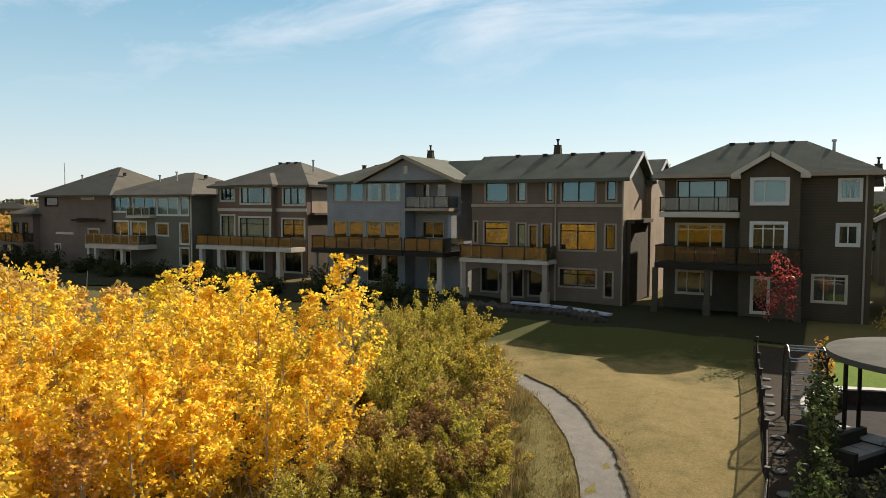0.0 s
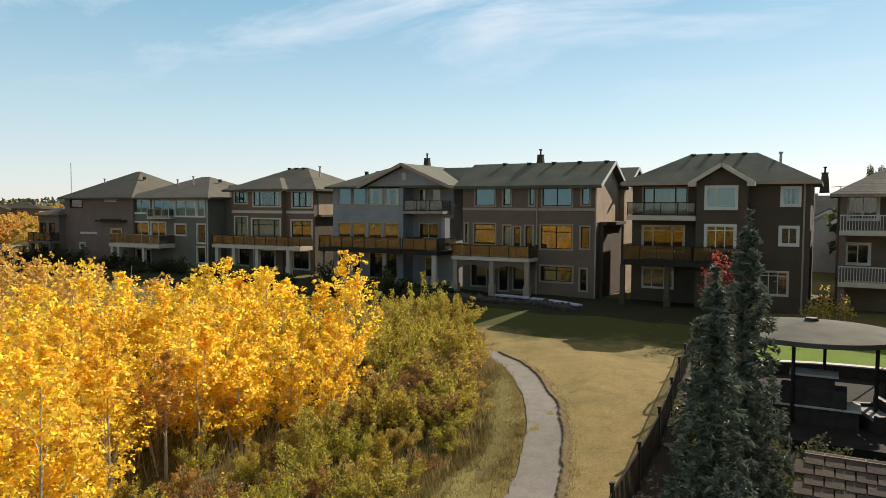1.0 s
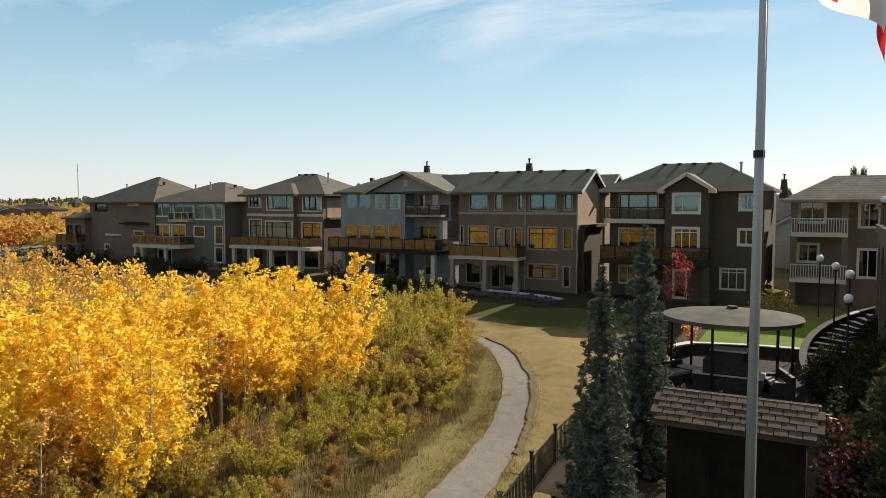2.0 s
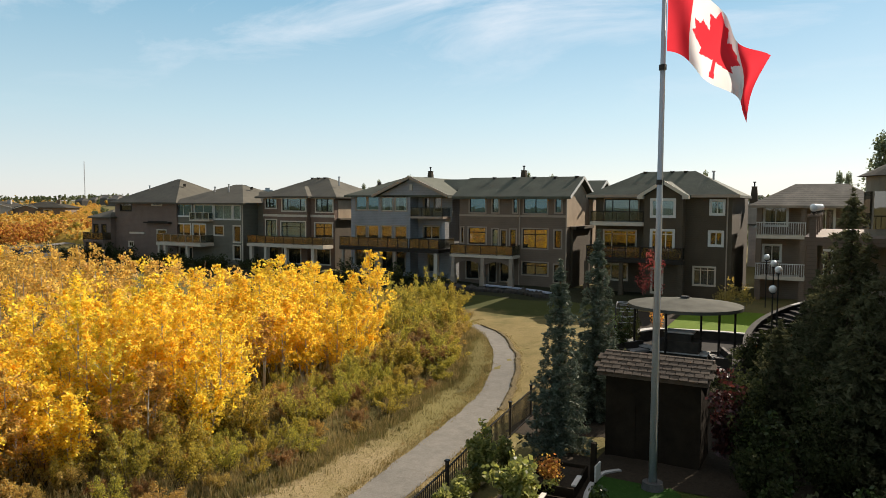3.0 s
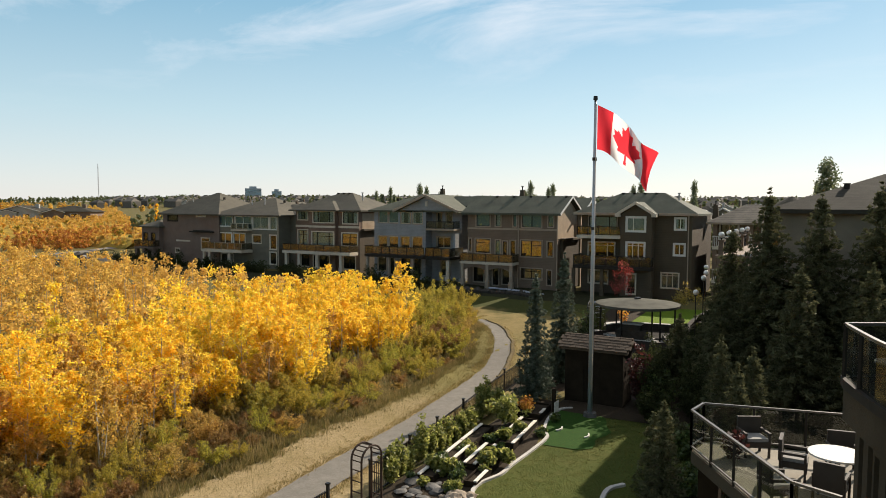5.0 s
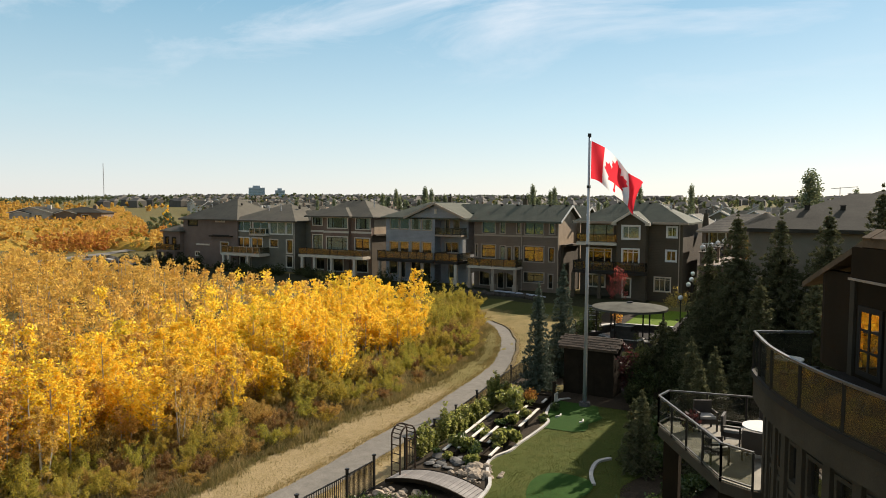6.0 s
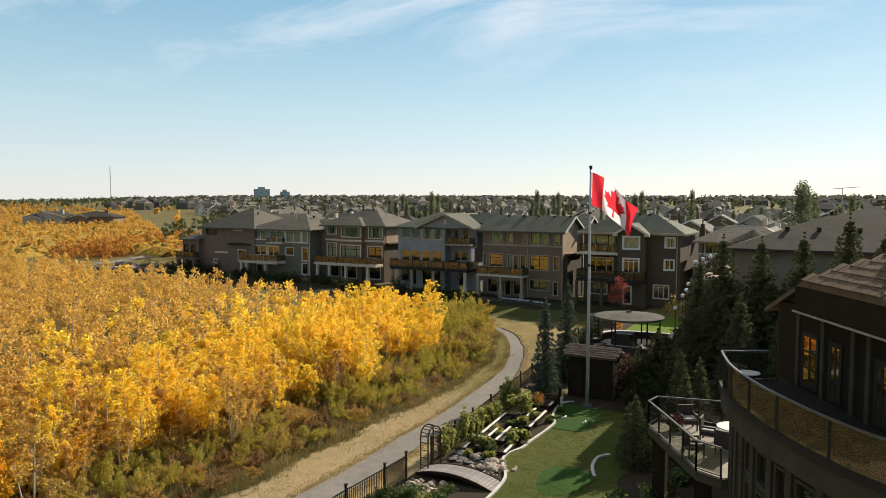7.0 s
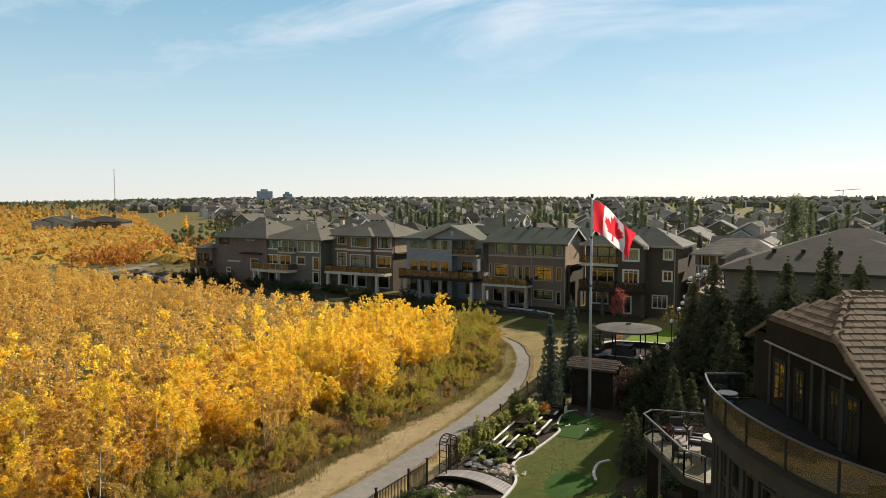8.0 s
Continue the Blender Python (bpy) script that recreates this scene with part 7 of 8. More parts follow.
for k in range(5):
    for y_ in (-0.95, 0.95):
        bm = bmesh.new()
        bar(bm, (-0.5, y_, 0.3 + 0.3 * k), (0.5, y_, 0.3 + 0.3 * k), 0.022, 6)
        part("rung", bm, ALU, tre)
for k in range(1, 12, 2):
    bm = bmesh.new()
    bar(bm, (-0.5, -0.95 * math.cos(k * math.pi / 12), 1.6 + 0.9 * math.sin(k * math.pi / 12)), (0.5, -0.95 * math.cos(k * math.pi / 12), 1.6 + 0.9 * math.sin(k * math.pi / 12)), 0.022, 6)
    part("rung", bm, ALU, tre)
for k in range(8):
    bm = bmesh.new()
    a_ = -0.8 + 1.6 * k / 7
    bar(bm, (-0.5, a_, 0.15), (-0.5, a_, 1.6 + 0.9 * math.sqrt(1 - (a_ / 0.95) ** 2)), 0.012, 4)
    part("lattice_bar", bm, METAL_DARK, tre)

# small curved sign-like markers on the turf
for x, y, a in ((4.75, 2.35, -60), (6.05, 1.95, -50)):
    t = thing("turf_edging_piece", x, y, ground_z(x, y) + 0.05, "short white curved edging piece on the turf", "edging", "turf markers", a)
    bm = bmesh.new()
    pts = [(0.5 * math.cos(k * 0.2), 0.5 * math.sin(k * 0.2) * 0.7, 0.05) for k in range(8)]
    sweep(bm, pts, 0.06, 0.09)
    part("band", bm, TRIM_WHITE, t)

# ---- lower deck of the nearest house
ld = thing("lower_deck", 0, 0, 0, "raised patio deck with clear glass railing on stucco piers", "deck")
DECK = [(12.15, -7.3), (12.3, -6.45), (17.2, -5.3), (17.2, -11.2), (15.6, -11.7), (14.75, -11.35)]
bm = bmesh.new()
lo = [bm.verts.new((x, y, 4.2)) for x, y in DECK]
hi = [bm.verts.new((x, y, 4.52)) for x, y in DECK]
for i in range(6):
    bm.faces.new((lo[i], lo[(i + 1) % 6], hi[(i + 1) % 6], hi[i]))
bm.faces.new(lo)
bm.faces.new(hi[::-1])
bmesh.ops.recalc_face_normals(bm, faces=bm.faces)
part("floor", bm, STUCCO_LOWER, ld)
bm = bmesh.new()
lo = [bm.verts.new((14.9 + (x - 14.9) * 0.97, -8.6 + (y + 8.6) * 0.97, 4.52)) for x, y in DECK]
hi = [bm.verts.new((14.9 + (x - 14.9) * 0.97, -8.6 + (y + 8.6) * 0.97, 4.545)) for x, y in DECK]
for i in range(6):
    bm.faces.new((lo[i], lo[(i + 1) % 6], hi[(i + 1) % 6], hi[i]))
bm.faces.new(hi[::-1])
bm.faces.new(lo)
bmesh.ops.recalc_face_normals(bm, faces=bm.faces)
part("paving", bm, PAVER, ld, "tan stone deck paving")
for x, y in ((12.6, -7.1), (14.9, -10.8), (15.8, -6.2)):
    part("pier", boxes((x - 0.25, x + 0.25, y - 0.25, y + 0.25, 1.0, 4.2)), STUCCO_SHADED, ld)
order = [2, 1, 0, 5, 4]
for i, j in zip(order, order[1:]):
    a, b = Vector((*DECK[i], 0)), Vector((*DECK[j], 0))
    bm = bmesh.new()
    beam(bm, (a.x, a.y, 5.58), (b.x, b.y, 5.58), 0.07, 0.05)
    part("handrail", bm, RAIL_METAL, ld)
    bm = bmesh.new()
    beam(bm, (a.x, a.y, 4.64), (b.x, b.y, 4.64), 0.05, 0.04)
    part("bottom_rail", bm, RAIL_METAL, ld)
    k = max(1, round((b - a).length / 1.2))
    for q in range(k + 1):
        p = a.lerp(b, q / k)
        part("rail_post", boxes((p.x - 0.03, p.x + 0.03, p.y - 0.03, p.y + 0.03, 4.52, 5.56)), TRIM_DARK, ld)
    for q in range(k):
        p, r = a.lerp(b, (q + 0.04) / k), a.lerp(b, (q + 0.96) / k)
        bm = bmesh.new()
        beam(bm, (p.x, p.y, 5.1), (r.x, r.y, 5.1), 0.012, 0.84)
        part("glass_panel", bm, GLASS_RAIL, ld).visible_shadow = False
table = thing("patio_table", 15.5, -8.1, 4.545, "round pale-topped patio table on a dark pedestal", "table")
bm = bmesh.new()
bar(bm, (0, 0, 0.70), (0, 0, 0.74), 0.62, 24)
part("tabletop", bm, TRIM_WHITE, table)
bm = bmesh.new()
bar(bm, (0, 0, 0.0), (0, 0, 0.05), 0.3, 14)
bar(bm, (0, 0, 0.05), (0, 0, 0.70), 0.06, 8)
part("pedestal", bm, METAL_DARK, table)


def wicker_chair(x, y, z, rz):
    t = thing("patio_chair", x, y, z, "dark wicker patio armchair on the deck", "chair", "deck chairs", rz)
    part("seat", boxes((-0.3, 0.3, -0.3, 0.3, 0.28, 0.42)), WICKER, t)
    part("backrest", boxes((-0.3, 0.3, 0.24, 0.32, 0.42, 0.92)), WICKER, t)
    for s in (-0.33, 0.27):
        part("armrest", boxes((s, s + 0.06, -0.28, 0.3, 0.58, 0.64)), WICKER, t)
        for y_ in (-0.28, 0.24):
            part("leg", boxes((s, s + 0.05, y_, y_ + 0.05, 0, 0.58)), WICKER, t)
    part("cushion", boxes((-0.26, 0.26, -0.28, 0.22, 0.421, 0.50)), FABRIC, t)
    return t


for x, y, a in ((14.6, -8.0, 90), (15.6, -7.1, 10), (15.4, -9.2, 170), (13.6, -6.9, 30), (14.4, -9.9, 120)):
    wicker_chair(x, y, 4.545, a)
bush("deck_planter_plant", 13.2, -7.4, 0.7, 0.3, LEAF_BURGUNDY, "red-leaved plant in a deck corner", 500, 4.545, 0.08, 500, "plant")
side_table = thing("deck_table", 16.36, -11.98, 7.85, "low round white-topped table behind the deck rail", "table")
bm = bmesh.new()
bar(bm, (0, 0, 0.36), (0, 0, 0.39), 0.36, 20)
part("tabletop", bm, TRIM_WHITE, side_table)
bm = bmesh.new()
bar(bm, (0, 0, 0.0), (0, 0, 0.04), 0.24, 14)
bar(bm, (0, 0, 0.04), (0, 0, 0.36), 0.04, 8)
part("pedestal", bm, METAL_DARK, side_table)

# ---------------------------------------------------------------- plants
def stem(bm, pts, radii, sides=6):
    """One tapering trunk through pts; gives its corners."""
    rings = []
    for p, r in zip(pts, radii):
        rings.append([bm.verts.new((p[0] + r * math.cos(6.2832 * i / sides), p[1] + r * math.sin(6.2832 * i / sides), p[2])) for i in range(sides)])
    for r0, r1 in zip(rings, rings[1:]):
        for i in range(sides):
            bm.faces.new((r0[i], r0[(i + 1) % sides], r1[(i + 1) % sides], r1[i]))
    bm.faces.new(rings[0][::-1])
    bm.faces.new(rings[-1])
    return [v for ring in rings for v in ring]


def limbs(bm, rs, h, n, reach, start=0.3, r=0.025, lift=0.45, trunk=()):
    """Limbs that grow out of the trunk's corners."""
    tips = []
    for i in range(n):
        z = h * (start + (0.95 - start) * (i + rs.uniform(0, 1)) / n)
        a = i * 2.4 + rs.uniform(-0.4, 0.4)
        k = reach * (1 - 0.75 * ((z / h - start) / (1 - start)) ** 1.3) * rs.uniform(0.7, 1.15)
        tip = Vector((math.cos(a) * k, math.sin(a) * k, z + k * lift + rs.uniform(0, 0.25)))
        root = min(trunk, key=lambda v: abs(v.co.z - z) + (v.co.x * math.cos(a) + v.co.y * math.sin(a)) * -0.5)
        u = Vector((-math.sin(a), math.cos(a), 0)) * r
        w = Vector((0, 0, r * 1.2))
        b0, b1 = bm.verts.new(Vector((0, 0, z)) + u), bm.verts.new(Vector((0, 0, z)) - u)
        end = bm.verts.new(tip)
        root2 = bm.verts.new(Vector((0, 0, z)) + w)
        for f in ((b0, b1, end), (b1, root2, end), (root2, b0, end), (root, b0, b1), (root, root2, b0)):
            bm.faces.new(f)
        tips.append((Vector((0, 0, z)), tip))
    return tips


def aspen(seed, h, label, mat=None, low=0.17, thin=0.10, stems=3):
    """A young aspen: a leader and lesser leaders beside it, each with steep limbs and a pointed head of leaves."""
    rs = np.random.RandomState(seed)
    t = thing("aspen", 0, 0, 0, label, "tree", "aspen grove")
    cs, sp = [], []
    bm = bmesh.new()
    for j in range(stems):
        a = rs.uniform(0, 6.283)
        hh = h * (1.0 if j == 0 else rs.uniform(0.62, 0.88))
        off = 0.0 if j == 0 else rs.uniform(0.10, 0.17) * h
        foot, lean = Vector((math.cos(a), math.sin(a), 0)) * off * 0.45, Vector((math.cos(a), math.sin(a), 0)) * off
        bend = rs.uniform(-0.03, 0.03, size=2) * hh
        n = 5
        line = [Vector((foot.x + (lean.x + bend[0]) * k / n, foot.y + (lean.y + bend[1]) * k / n, hh * k / n * 0.97 - (0.1 if k == 0 else 0))) for k in range(n + 1)]
        stem(bm, line, [0.05 * (hh / h) * (1 - 0.85 * k / n) for k in range(n + 1)], 5)
        for i in range(22 if j == 0 else 15):
            f = low + (0.97 - low) * (i + rs.uniform(0, 1)) / (22 if j == 0 else 15)
            if rs.rand() < thin:
                continue
            az = i * 2.4 + rs.uniform(-0.6, 0.6)
            g = min(4.999, f * 5 / 0.97)
            root = line[int(g)].lerp(line[int(g) + 1], g - int(g))
            full = math.sin(min(1.0, (1 - f) / 0.5) * 1.57)
            k = hh * 0.145 * full * rs.uniform(0.55, 1.35) + 0.05
            tip = root + Vector((math.cos(az) * k, math.sin(az) * k, k * rs.uniform(0.7, 1.7)))
            bar(bm, root, tip, 0.011, 3, 0.003)
            for q in (0.35, 0.6, 0.85, 1.08):
                cs.append(tuple(root.lerp(tip, q) + Vector(rs.normal(size=3) * 0.05)))
                sp.append((0.09 + 0.11 * rs.rand()) * (0.65 + 0.35 * full))
        for k in range(9):
            p = line[4].lerp(line[5], 0.0 + 1.12 * k / 8)
            cs.append((p.x + rs.normal() * 0.05, p.y + rs.normal() * 0.05, p.z))
            sp.append(0.19 - 0.016 * k)
    part("trunk", bm, BARK_PALE, t)
    v, q = leaf_quads(rs, np.array(cs), 15, sp, 0.068)
    fast("crown", v, q, mat or LEAF_GOLD, t)
    return t


def scatter(rs, n, inside, gap, tries=40):
    """n places that pass inside(x, y), no two nearer than gap."""
    got, cell = [], {}
    for _ in range(n * tries):
        if len(got) >= n:
            break
        p = inside(rs)
        if p is None:
            continue
        k = (int(p[0] // gap), int(p[1] // gap))
        if any((p[0] - o[0]) ** 2 + (p[1] - o[1]) ** 2 < gap * gap for i in (-1, 0, 1) for j in (-1, 0, 1) for o in cell.get((k[0] + i, k[1] + j), ())):
            continue
        cell.setdefault(k, []).append(p)
        got.append(p)
    return got


def grove_edge(y):
    """The grove's border towards the shrubs: x for a given y."""
    return -9.6 - 2.1 * smooth(0, 9, y) - 0.6 * smooth(8, 18, y) + 0.7 * math.sin(y * 0.55) + 0.3 * smooth(-8, -18, y)


def far_edge(x):
    """The grove's border towards the houses: y for a given x."""
    return 19.5 + 3.2 * smooth(-14, -22, x) + 6.0 * smooth(-36, -58, x) + 5.0 * smooth(-58, -105, x) + 0.8 * math.sin(x * 0.4)


def in_grove(rs, x0=-22, y0=-23):
    x, y = rs.uniform(x0, -9), rs.uniform(y0, 30)
    return (x, y) if x < grove_edge(y) and y < far_edge(x) else None


rs = np.random.RandomState(11)
ASPEN_LABELS = ["golden-leaved young aspen with pale slender trunk", "tall golden aspen with pale trunk in dense grove", "small yellow aspen with orange-tinged leaves"]
protos = [aspen(20 + i, (3.8, 4.3, 4.9, 3.4, 4.5, 2.8, 4.1, 4.7)[i], ASPEN_LABELS[(0, 1, 1, 2, 1, 2, 0, 1)[i]], stems=(3, 2, 3, 4, 3, 3, 2, 4)[i]) for i in range(8)]
protos += [aspen(50 + i, (3.9, 3.2, 4.2)[i], "ochre-brown aspen with thinning leaves and bare twigs", LEAF_OCHRE, 0.35, 0.35) for i in range(3)]
protos += [aspen(60 + i, (4.6, 4.0)[i], "aspen still partly green among golden ones", LEAF_LEMON, 0.2, 0.1, 2) for i in range(2)]
spots = scatter(rs, 298, in_grove, 1.05)
rk = np.random.RandomState(5)
for i, (x, y) in enumerate(spots):
    s = rs.uniform(0.68, 1.10)
    m = pose(x, y, ground_z(x, y) - 0.03, 0, 0, rs.uniform(0, 360))
    dull = rk.rand() < 0.03 + 0.64 * smooth(3, -10, y)
    pick = 8 + rk.randint(3) if dull else 11 + rk.randint(2) if rk.rand() < 0.07 else rk.randint(8)
    ob = protos[i] if i < 13 else copy_thing(protos[pick], m)
    ob.matrix_basis = m
    ob.scale = (s * 1.2, s * 1.2, s)


def mass(name, places, rs, height, clumps, each, size, mat, label, category, wide=0.24, low=0.2):
    """Many far trees as one mass of leaves."""
    cs, sp = [], []
    for x, y in places:
        h = height * rs.uniform(0.75, 1.15)
        z0 = ground_z(x, y)
        for _ in range(clumps):
            f = rs.uniform(low, 1.0)
            r = h * wide * (1 - 0.7 * f ** 1.5) * rs.uniform(0.2, 1.0)
            a = rs.uniform(0, 6.283)
            cs.append((x + r * math.cos(a), y + r * math.sin(a), z0 + h * f))
            sp.append(h * 0.085)
    v, q = leaf_quads(rs, np.array(cs), each, sp, size)
    return tagged(fast(name, v, q, mat), label, category, kind="stuff")


def deep_grove(rs):
    x, y = rs.uniform(-125, -14), rs.uniform(-32, 33)
    return (x, y) if y < far_edge(x) and (x < -21.5 or y < -22.5) and x < grove_edge(y) else None


deep = scatter(rs, 1250, deep_grove, 1.7)
kind_of = [rs.rand() < 0.03 + 0.42 * smooth(-48, -22, x) * smooth(-20, 5, y) for x, y in deep]
mass("aspen_wood", [p for p, g in zip(deep, kind_of) if g], rs, 3.8, 22, 15, 0.145, LEAF_GOLD, "dense golden aspen wood filling the valley", "woodland", 0.34)
mass("ochre_wood", [p for p, g in zip(deep, kind_of) if not g], rs, 3.7, 21, 15, 0.145, LEAF_TAN, "ochre-brown aspens losing leaves in the wood", "woodland", 0.34)
# pale stems of the wood
bm = bmesh.new()
for x, y in deep[::2]:
    if x > -60:
        bar(bm, (x, y, ground_z(x, y)), (x + rs.uniform(-0.3, 0.3), y + rs.uniform(-0.3, 0.3), ground_z(x, y) + 3.9), 0.045, 4, 0.02)
tagged(part("aspen_stems", bm, BARK_PALE), "pale thin aspen stems inside the wood", "woodland", kind="stuff")


def south_grove(rs):
    x, y = rs.uniform(-70, -14), rs.uniform(-75, -28)
    return (x, y)


mass("aspen_wood_south", scatter(rs, 300, south_grove, 2.0), rs, 4.1, 10, 9, 0.30, LEAF_GOLD, "golden aspen wood behind the path", "woodland")


def valley(rs):
    x, y = rs.uniform(-440, -100), rs.uniform(10, 330)
    d = (y - 38) - (-x - 100) * 0.70
    return (x, y) if d < 28 and y > 30 + (-x - 100) * 0.10 and not (-130 < x and 36 < y < 62) else None


VN, VM = 112, 101
vx, vy = [-440 + 3.0 * i for i in range(VN)], [30 + 3.0 * i for i in range(VM)]
vin = np.array([[(y - 38) - (-x - 100) * 0.70 < 28 and y > 30 + (-x - 100) * 0.10 and not (-132 < x and 34 < y < 64) for x in vx] for y in vy])
core = vin.copy()
core[1:-1, 1:-1] = vin[1:-1, 1:-1] & vin[:-2, 1:-1] & vin[2:, 1:-1] & vin[1:-1, :-2] & vin[1:-1, 2:]
vr = np.random.RandomState(77)
bump_v = 0.7 + vr.rand(VM, VN) * 2.0
vv = [(x + vr.uniform(-1, 1), y + vr.uniform(-1, 1), ground_z(x, y) - 0.2 + (bump_v[j, i] if core[j, i] else 0.0)) for j, y in enumerate(vy) for i, x in enumerate(vx)]
vq = [(j * VN + i, j * VN + i + 1, (j + 1) * VN + i + 1, (j + 1) * VN + i) for j in range(VM - 1) for i in range(VN - 1) if vin[j, i] and vin[j + 1, i + 1] and vin[j, i + 1] and vin[j + 1, i]]
tagged(fast("valley_scrub", vv, vq, MAT_OCHRE), "uneven golden canopy of low aspens in the distant valley", "scrub", kind="stuff")
mass("valley_wood", scatter(rs, 1700, valley, 2.6), rs, 3.6, 13, 13, 0.33, LEAF_TAN, "distant golden and green valley woodland", "woodland", 0.5)
mass("valley_shrubs", scatter(rs, 190, valley, 4.0), rs, 3.8, 10, 18, 0.3, LEAF_WILLOW, "green shrubs between the golden trees", "woodland", 0.45)


def rust_strip(rs):
    f = rs.uniform(0, 1)
    return (-120 - 34 * f + rs.normal() * 3.0, 55 + 54 * f + rs.normal() * 3.0)


mass("rust_shrubs", scatter(rs, 240, rust_strip, 1.2), rs, 3.2, 12, 15, 0.28, LEAF_RUST, "rust-red shrubs along the valley edge", "shrubs", 0.4, 0.05)


def shrub(seed, h, w, mat, label, leaves=3200, size=0.046):
    rs = np.random.RandomState(seed)
    t = thing("willow_shrub", 0, 0, 0, label, "shrub", "willow shrubs")
    bm = bmesh.new()
    cs, sp = [], []
    for i in range(22):
        a, k = rs.uniform(0, 6.283), rs.uniform(0.15, 1.0) ** 0.7
        tip = Vector((math.cos(a) * w * k, math.sin(a) * w * k, h * (1.04 - 0.45 * k * k) * rs.uniform(0.62, 1.14)))
        mid = Vector((tip.x * 0.55, tip.y * 0.45, tip.z * 0.6))
        root = Vector((tip.x * 0.12, tip.y * 0.12, -0.05))
        bar(bm, root, mid, 0.014, 4, 0.009)
        bar(bm, mid, tip, 0.009, 4, 0.003)
        for f in (0.15, 0.4, 0.65, 0.85, 1.0):
            cs.append(tuple(mid.lerp(tip, f) if rs.rand() > 0.3 else root.lerp(mid, 0.4 + 0.6 * f)))
            sp.append(0.15 + 0.12 * (1 - f))
    part("stem", bm, BARK, t)
    v, q = leaf_quads(rs, np.array(cs), leaves // len(cs), sp, size, long=2.2)
    fast("crown", v, q, mat, t)
    return t


sh = [shrub(40, 1.9, 1.25, LEAF_WILLOW, "olive willow shrub with leaves turning yellow"), shrub(41, 1.5, 1.1, LEAF_STRAW, "low straw-yellow willow shrub in meadow"),
      shrub(42, 2.3, 1.3, LEAF_WILLOW, "tall willow shrub with yellowing tips"), shrub(43, 1.3, 1.0, LEAF_RUSSET, "small russet-brown shrub in dry grass"), shrub(44, 1.7, 1.2, LEAF_WILLOW, "spreading willow shrub with dull yellow leaves")]


def in_shrubs(rs):
    y = rs.uniform(-26, 31)
    x = rs.uniform(-19, -3)
    return (x, y) if (grove_edge(y) + 0.5 if y < 19.5 else -19.0) < x < verge_l(y) - 0.75 and not (y > 27 and x > -12.5) else None


for i, (x, y) in enumerate(scatter(rs, 255, in_shrubs, 0.9)):
    s = rs.uniform(0.5, 1.05) * (0.78 + 0.42 * smooth(8, 22, y))
    edge = smooth(0.4, 2.2, verge_l(y) - x)
    m = pose(x, y, ground_z(x, y), 0, 0, rs.uniform(0, 360))
    ob = sh[i] if i < 5 else copy_thing(sh[rs.randint(5)], m)
    ob.matrix_basis = m
    ob.scale = (s, s, s * (0.62 + 0.42 * edge))


def in_thicket(rs):
    y = rs.uniform(-24, 6)
    x = grove_edge(y) + rs.uniform(-5.5, 0.9)
    return (x, y)


# twiggy undergrowth at the foot of the aspens
under = [sh[1], sh[4], shrub(45, 1.5, 1.0, LEAF_STRAW, "twiggy straw-coloured shrub under the aspens", 1300), shrub(46, 1.7, 1.0, LEAF_STRAW, "thin straw-coloured shrub under the aspens", 1700)]
for i, (x, y) in enumerate(scatter(rs, 110, in_thicket, 0.85)):
    s = rs.uniform(0.6, 1.15)
    m = pose(x, y, ground_z(x, y), 0, 0, rs.uniform(0, 360))
    ob = under[2 + i] if i < 2 else copy_thing(under[rs.randint(4)], m)
    ob.matrix_basis = m
    ob.scale = (s, s, s)


# dry tufts along the path and through the shrubs
def blades(name, places, rs, n, h, mat, label, width=0.014, lean=0.5):
    c = np.repeat(np.array([(x, y, ground_z(x, y) + 0.03) for x, y in places]), n, axis=0)
    k = len(c)
    c[:, 0] += rs.normal(size=k) * 0.10
    c[:, 1] += rs.normal(size=k) * 0.10
    a = rs.uniform(0, 6.283, k)
    hh = h * rs.uniform(0.45, 1.2, k)
    tilt = rs.normal(size=(k, 2)) * lean * hh[:, None] * 0.5
    side = np.stack([np.cos(a), np.sin(a), np.zeros(k)], axis=1) * width
    top = c + np.stack([tilt[:, 0], tilt[:, 1], hh], axis=1)
    v = np.stack([c - side, c + side, top + side * 0.3, top - side * 0.3], axis=1).reshape(-1, 3)
    return tagged(fast(name, v, np.arange(len(v)).reshape(-1, 4), mat), label, "grass", kind="stuff")


def tuft_edge(rs):
    y = rs.uniform(-27, 30)
    return (verge_l(y) + rs.normal() * 0.32 - 0.3, y)


blades("dry_grass", scatter(rs, 2600, tuft_edge, 0.05), rs, 12, 0.22, LAWNBLADE, "dry straw grass along the shrub edge")


def tuft_in(rs):
    y = rs.uniform(-26, 30)
    return (rs.uniform(grove_edge(y), verge_l(y)), y)


blades("meadow_grass", scatter(rs, 2600, tuft_in, 0.08), rs, 12, 0.42, DRYBLADE, "straw-coloured grass between willow shrubs", 0.012)


def tuft_grove(rs):
    y = rs.uniform(-24, 20)
    return (rs.uniform(-30, grove_edge(y)), y)


blades("grove_grass", scatter(rs, 2400, tuft_grove, 0.1), rs, 8, 0.9, DRYBLADE, "tall tan grass and dead stalks under the aspens", 0.014)


def tuft_path(rs):
    y = rs.uniform(-16, 29)
    s = 1 if rs.rand() < 0.5 else -1
    return (path_mid(y) + s * (HALF(y) + abs(rs.normal()) * 0.25), y)


blades("verge_grass", scatter(rs, 2200, tuft_path, 0.05), rs, 10, 0.13, DRYBLADE, "short dry grass fringing the gravel path", 0.012)


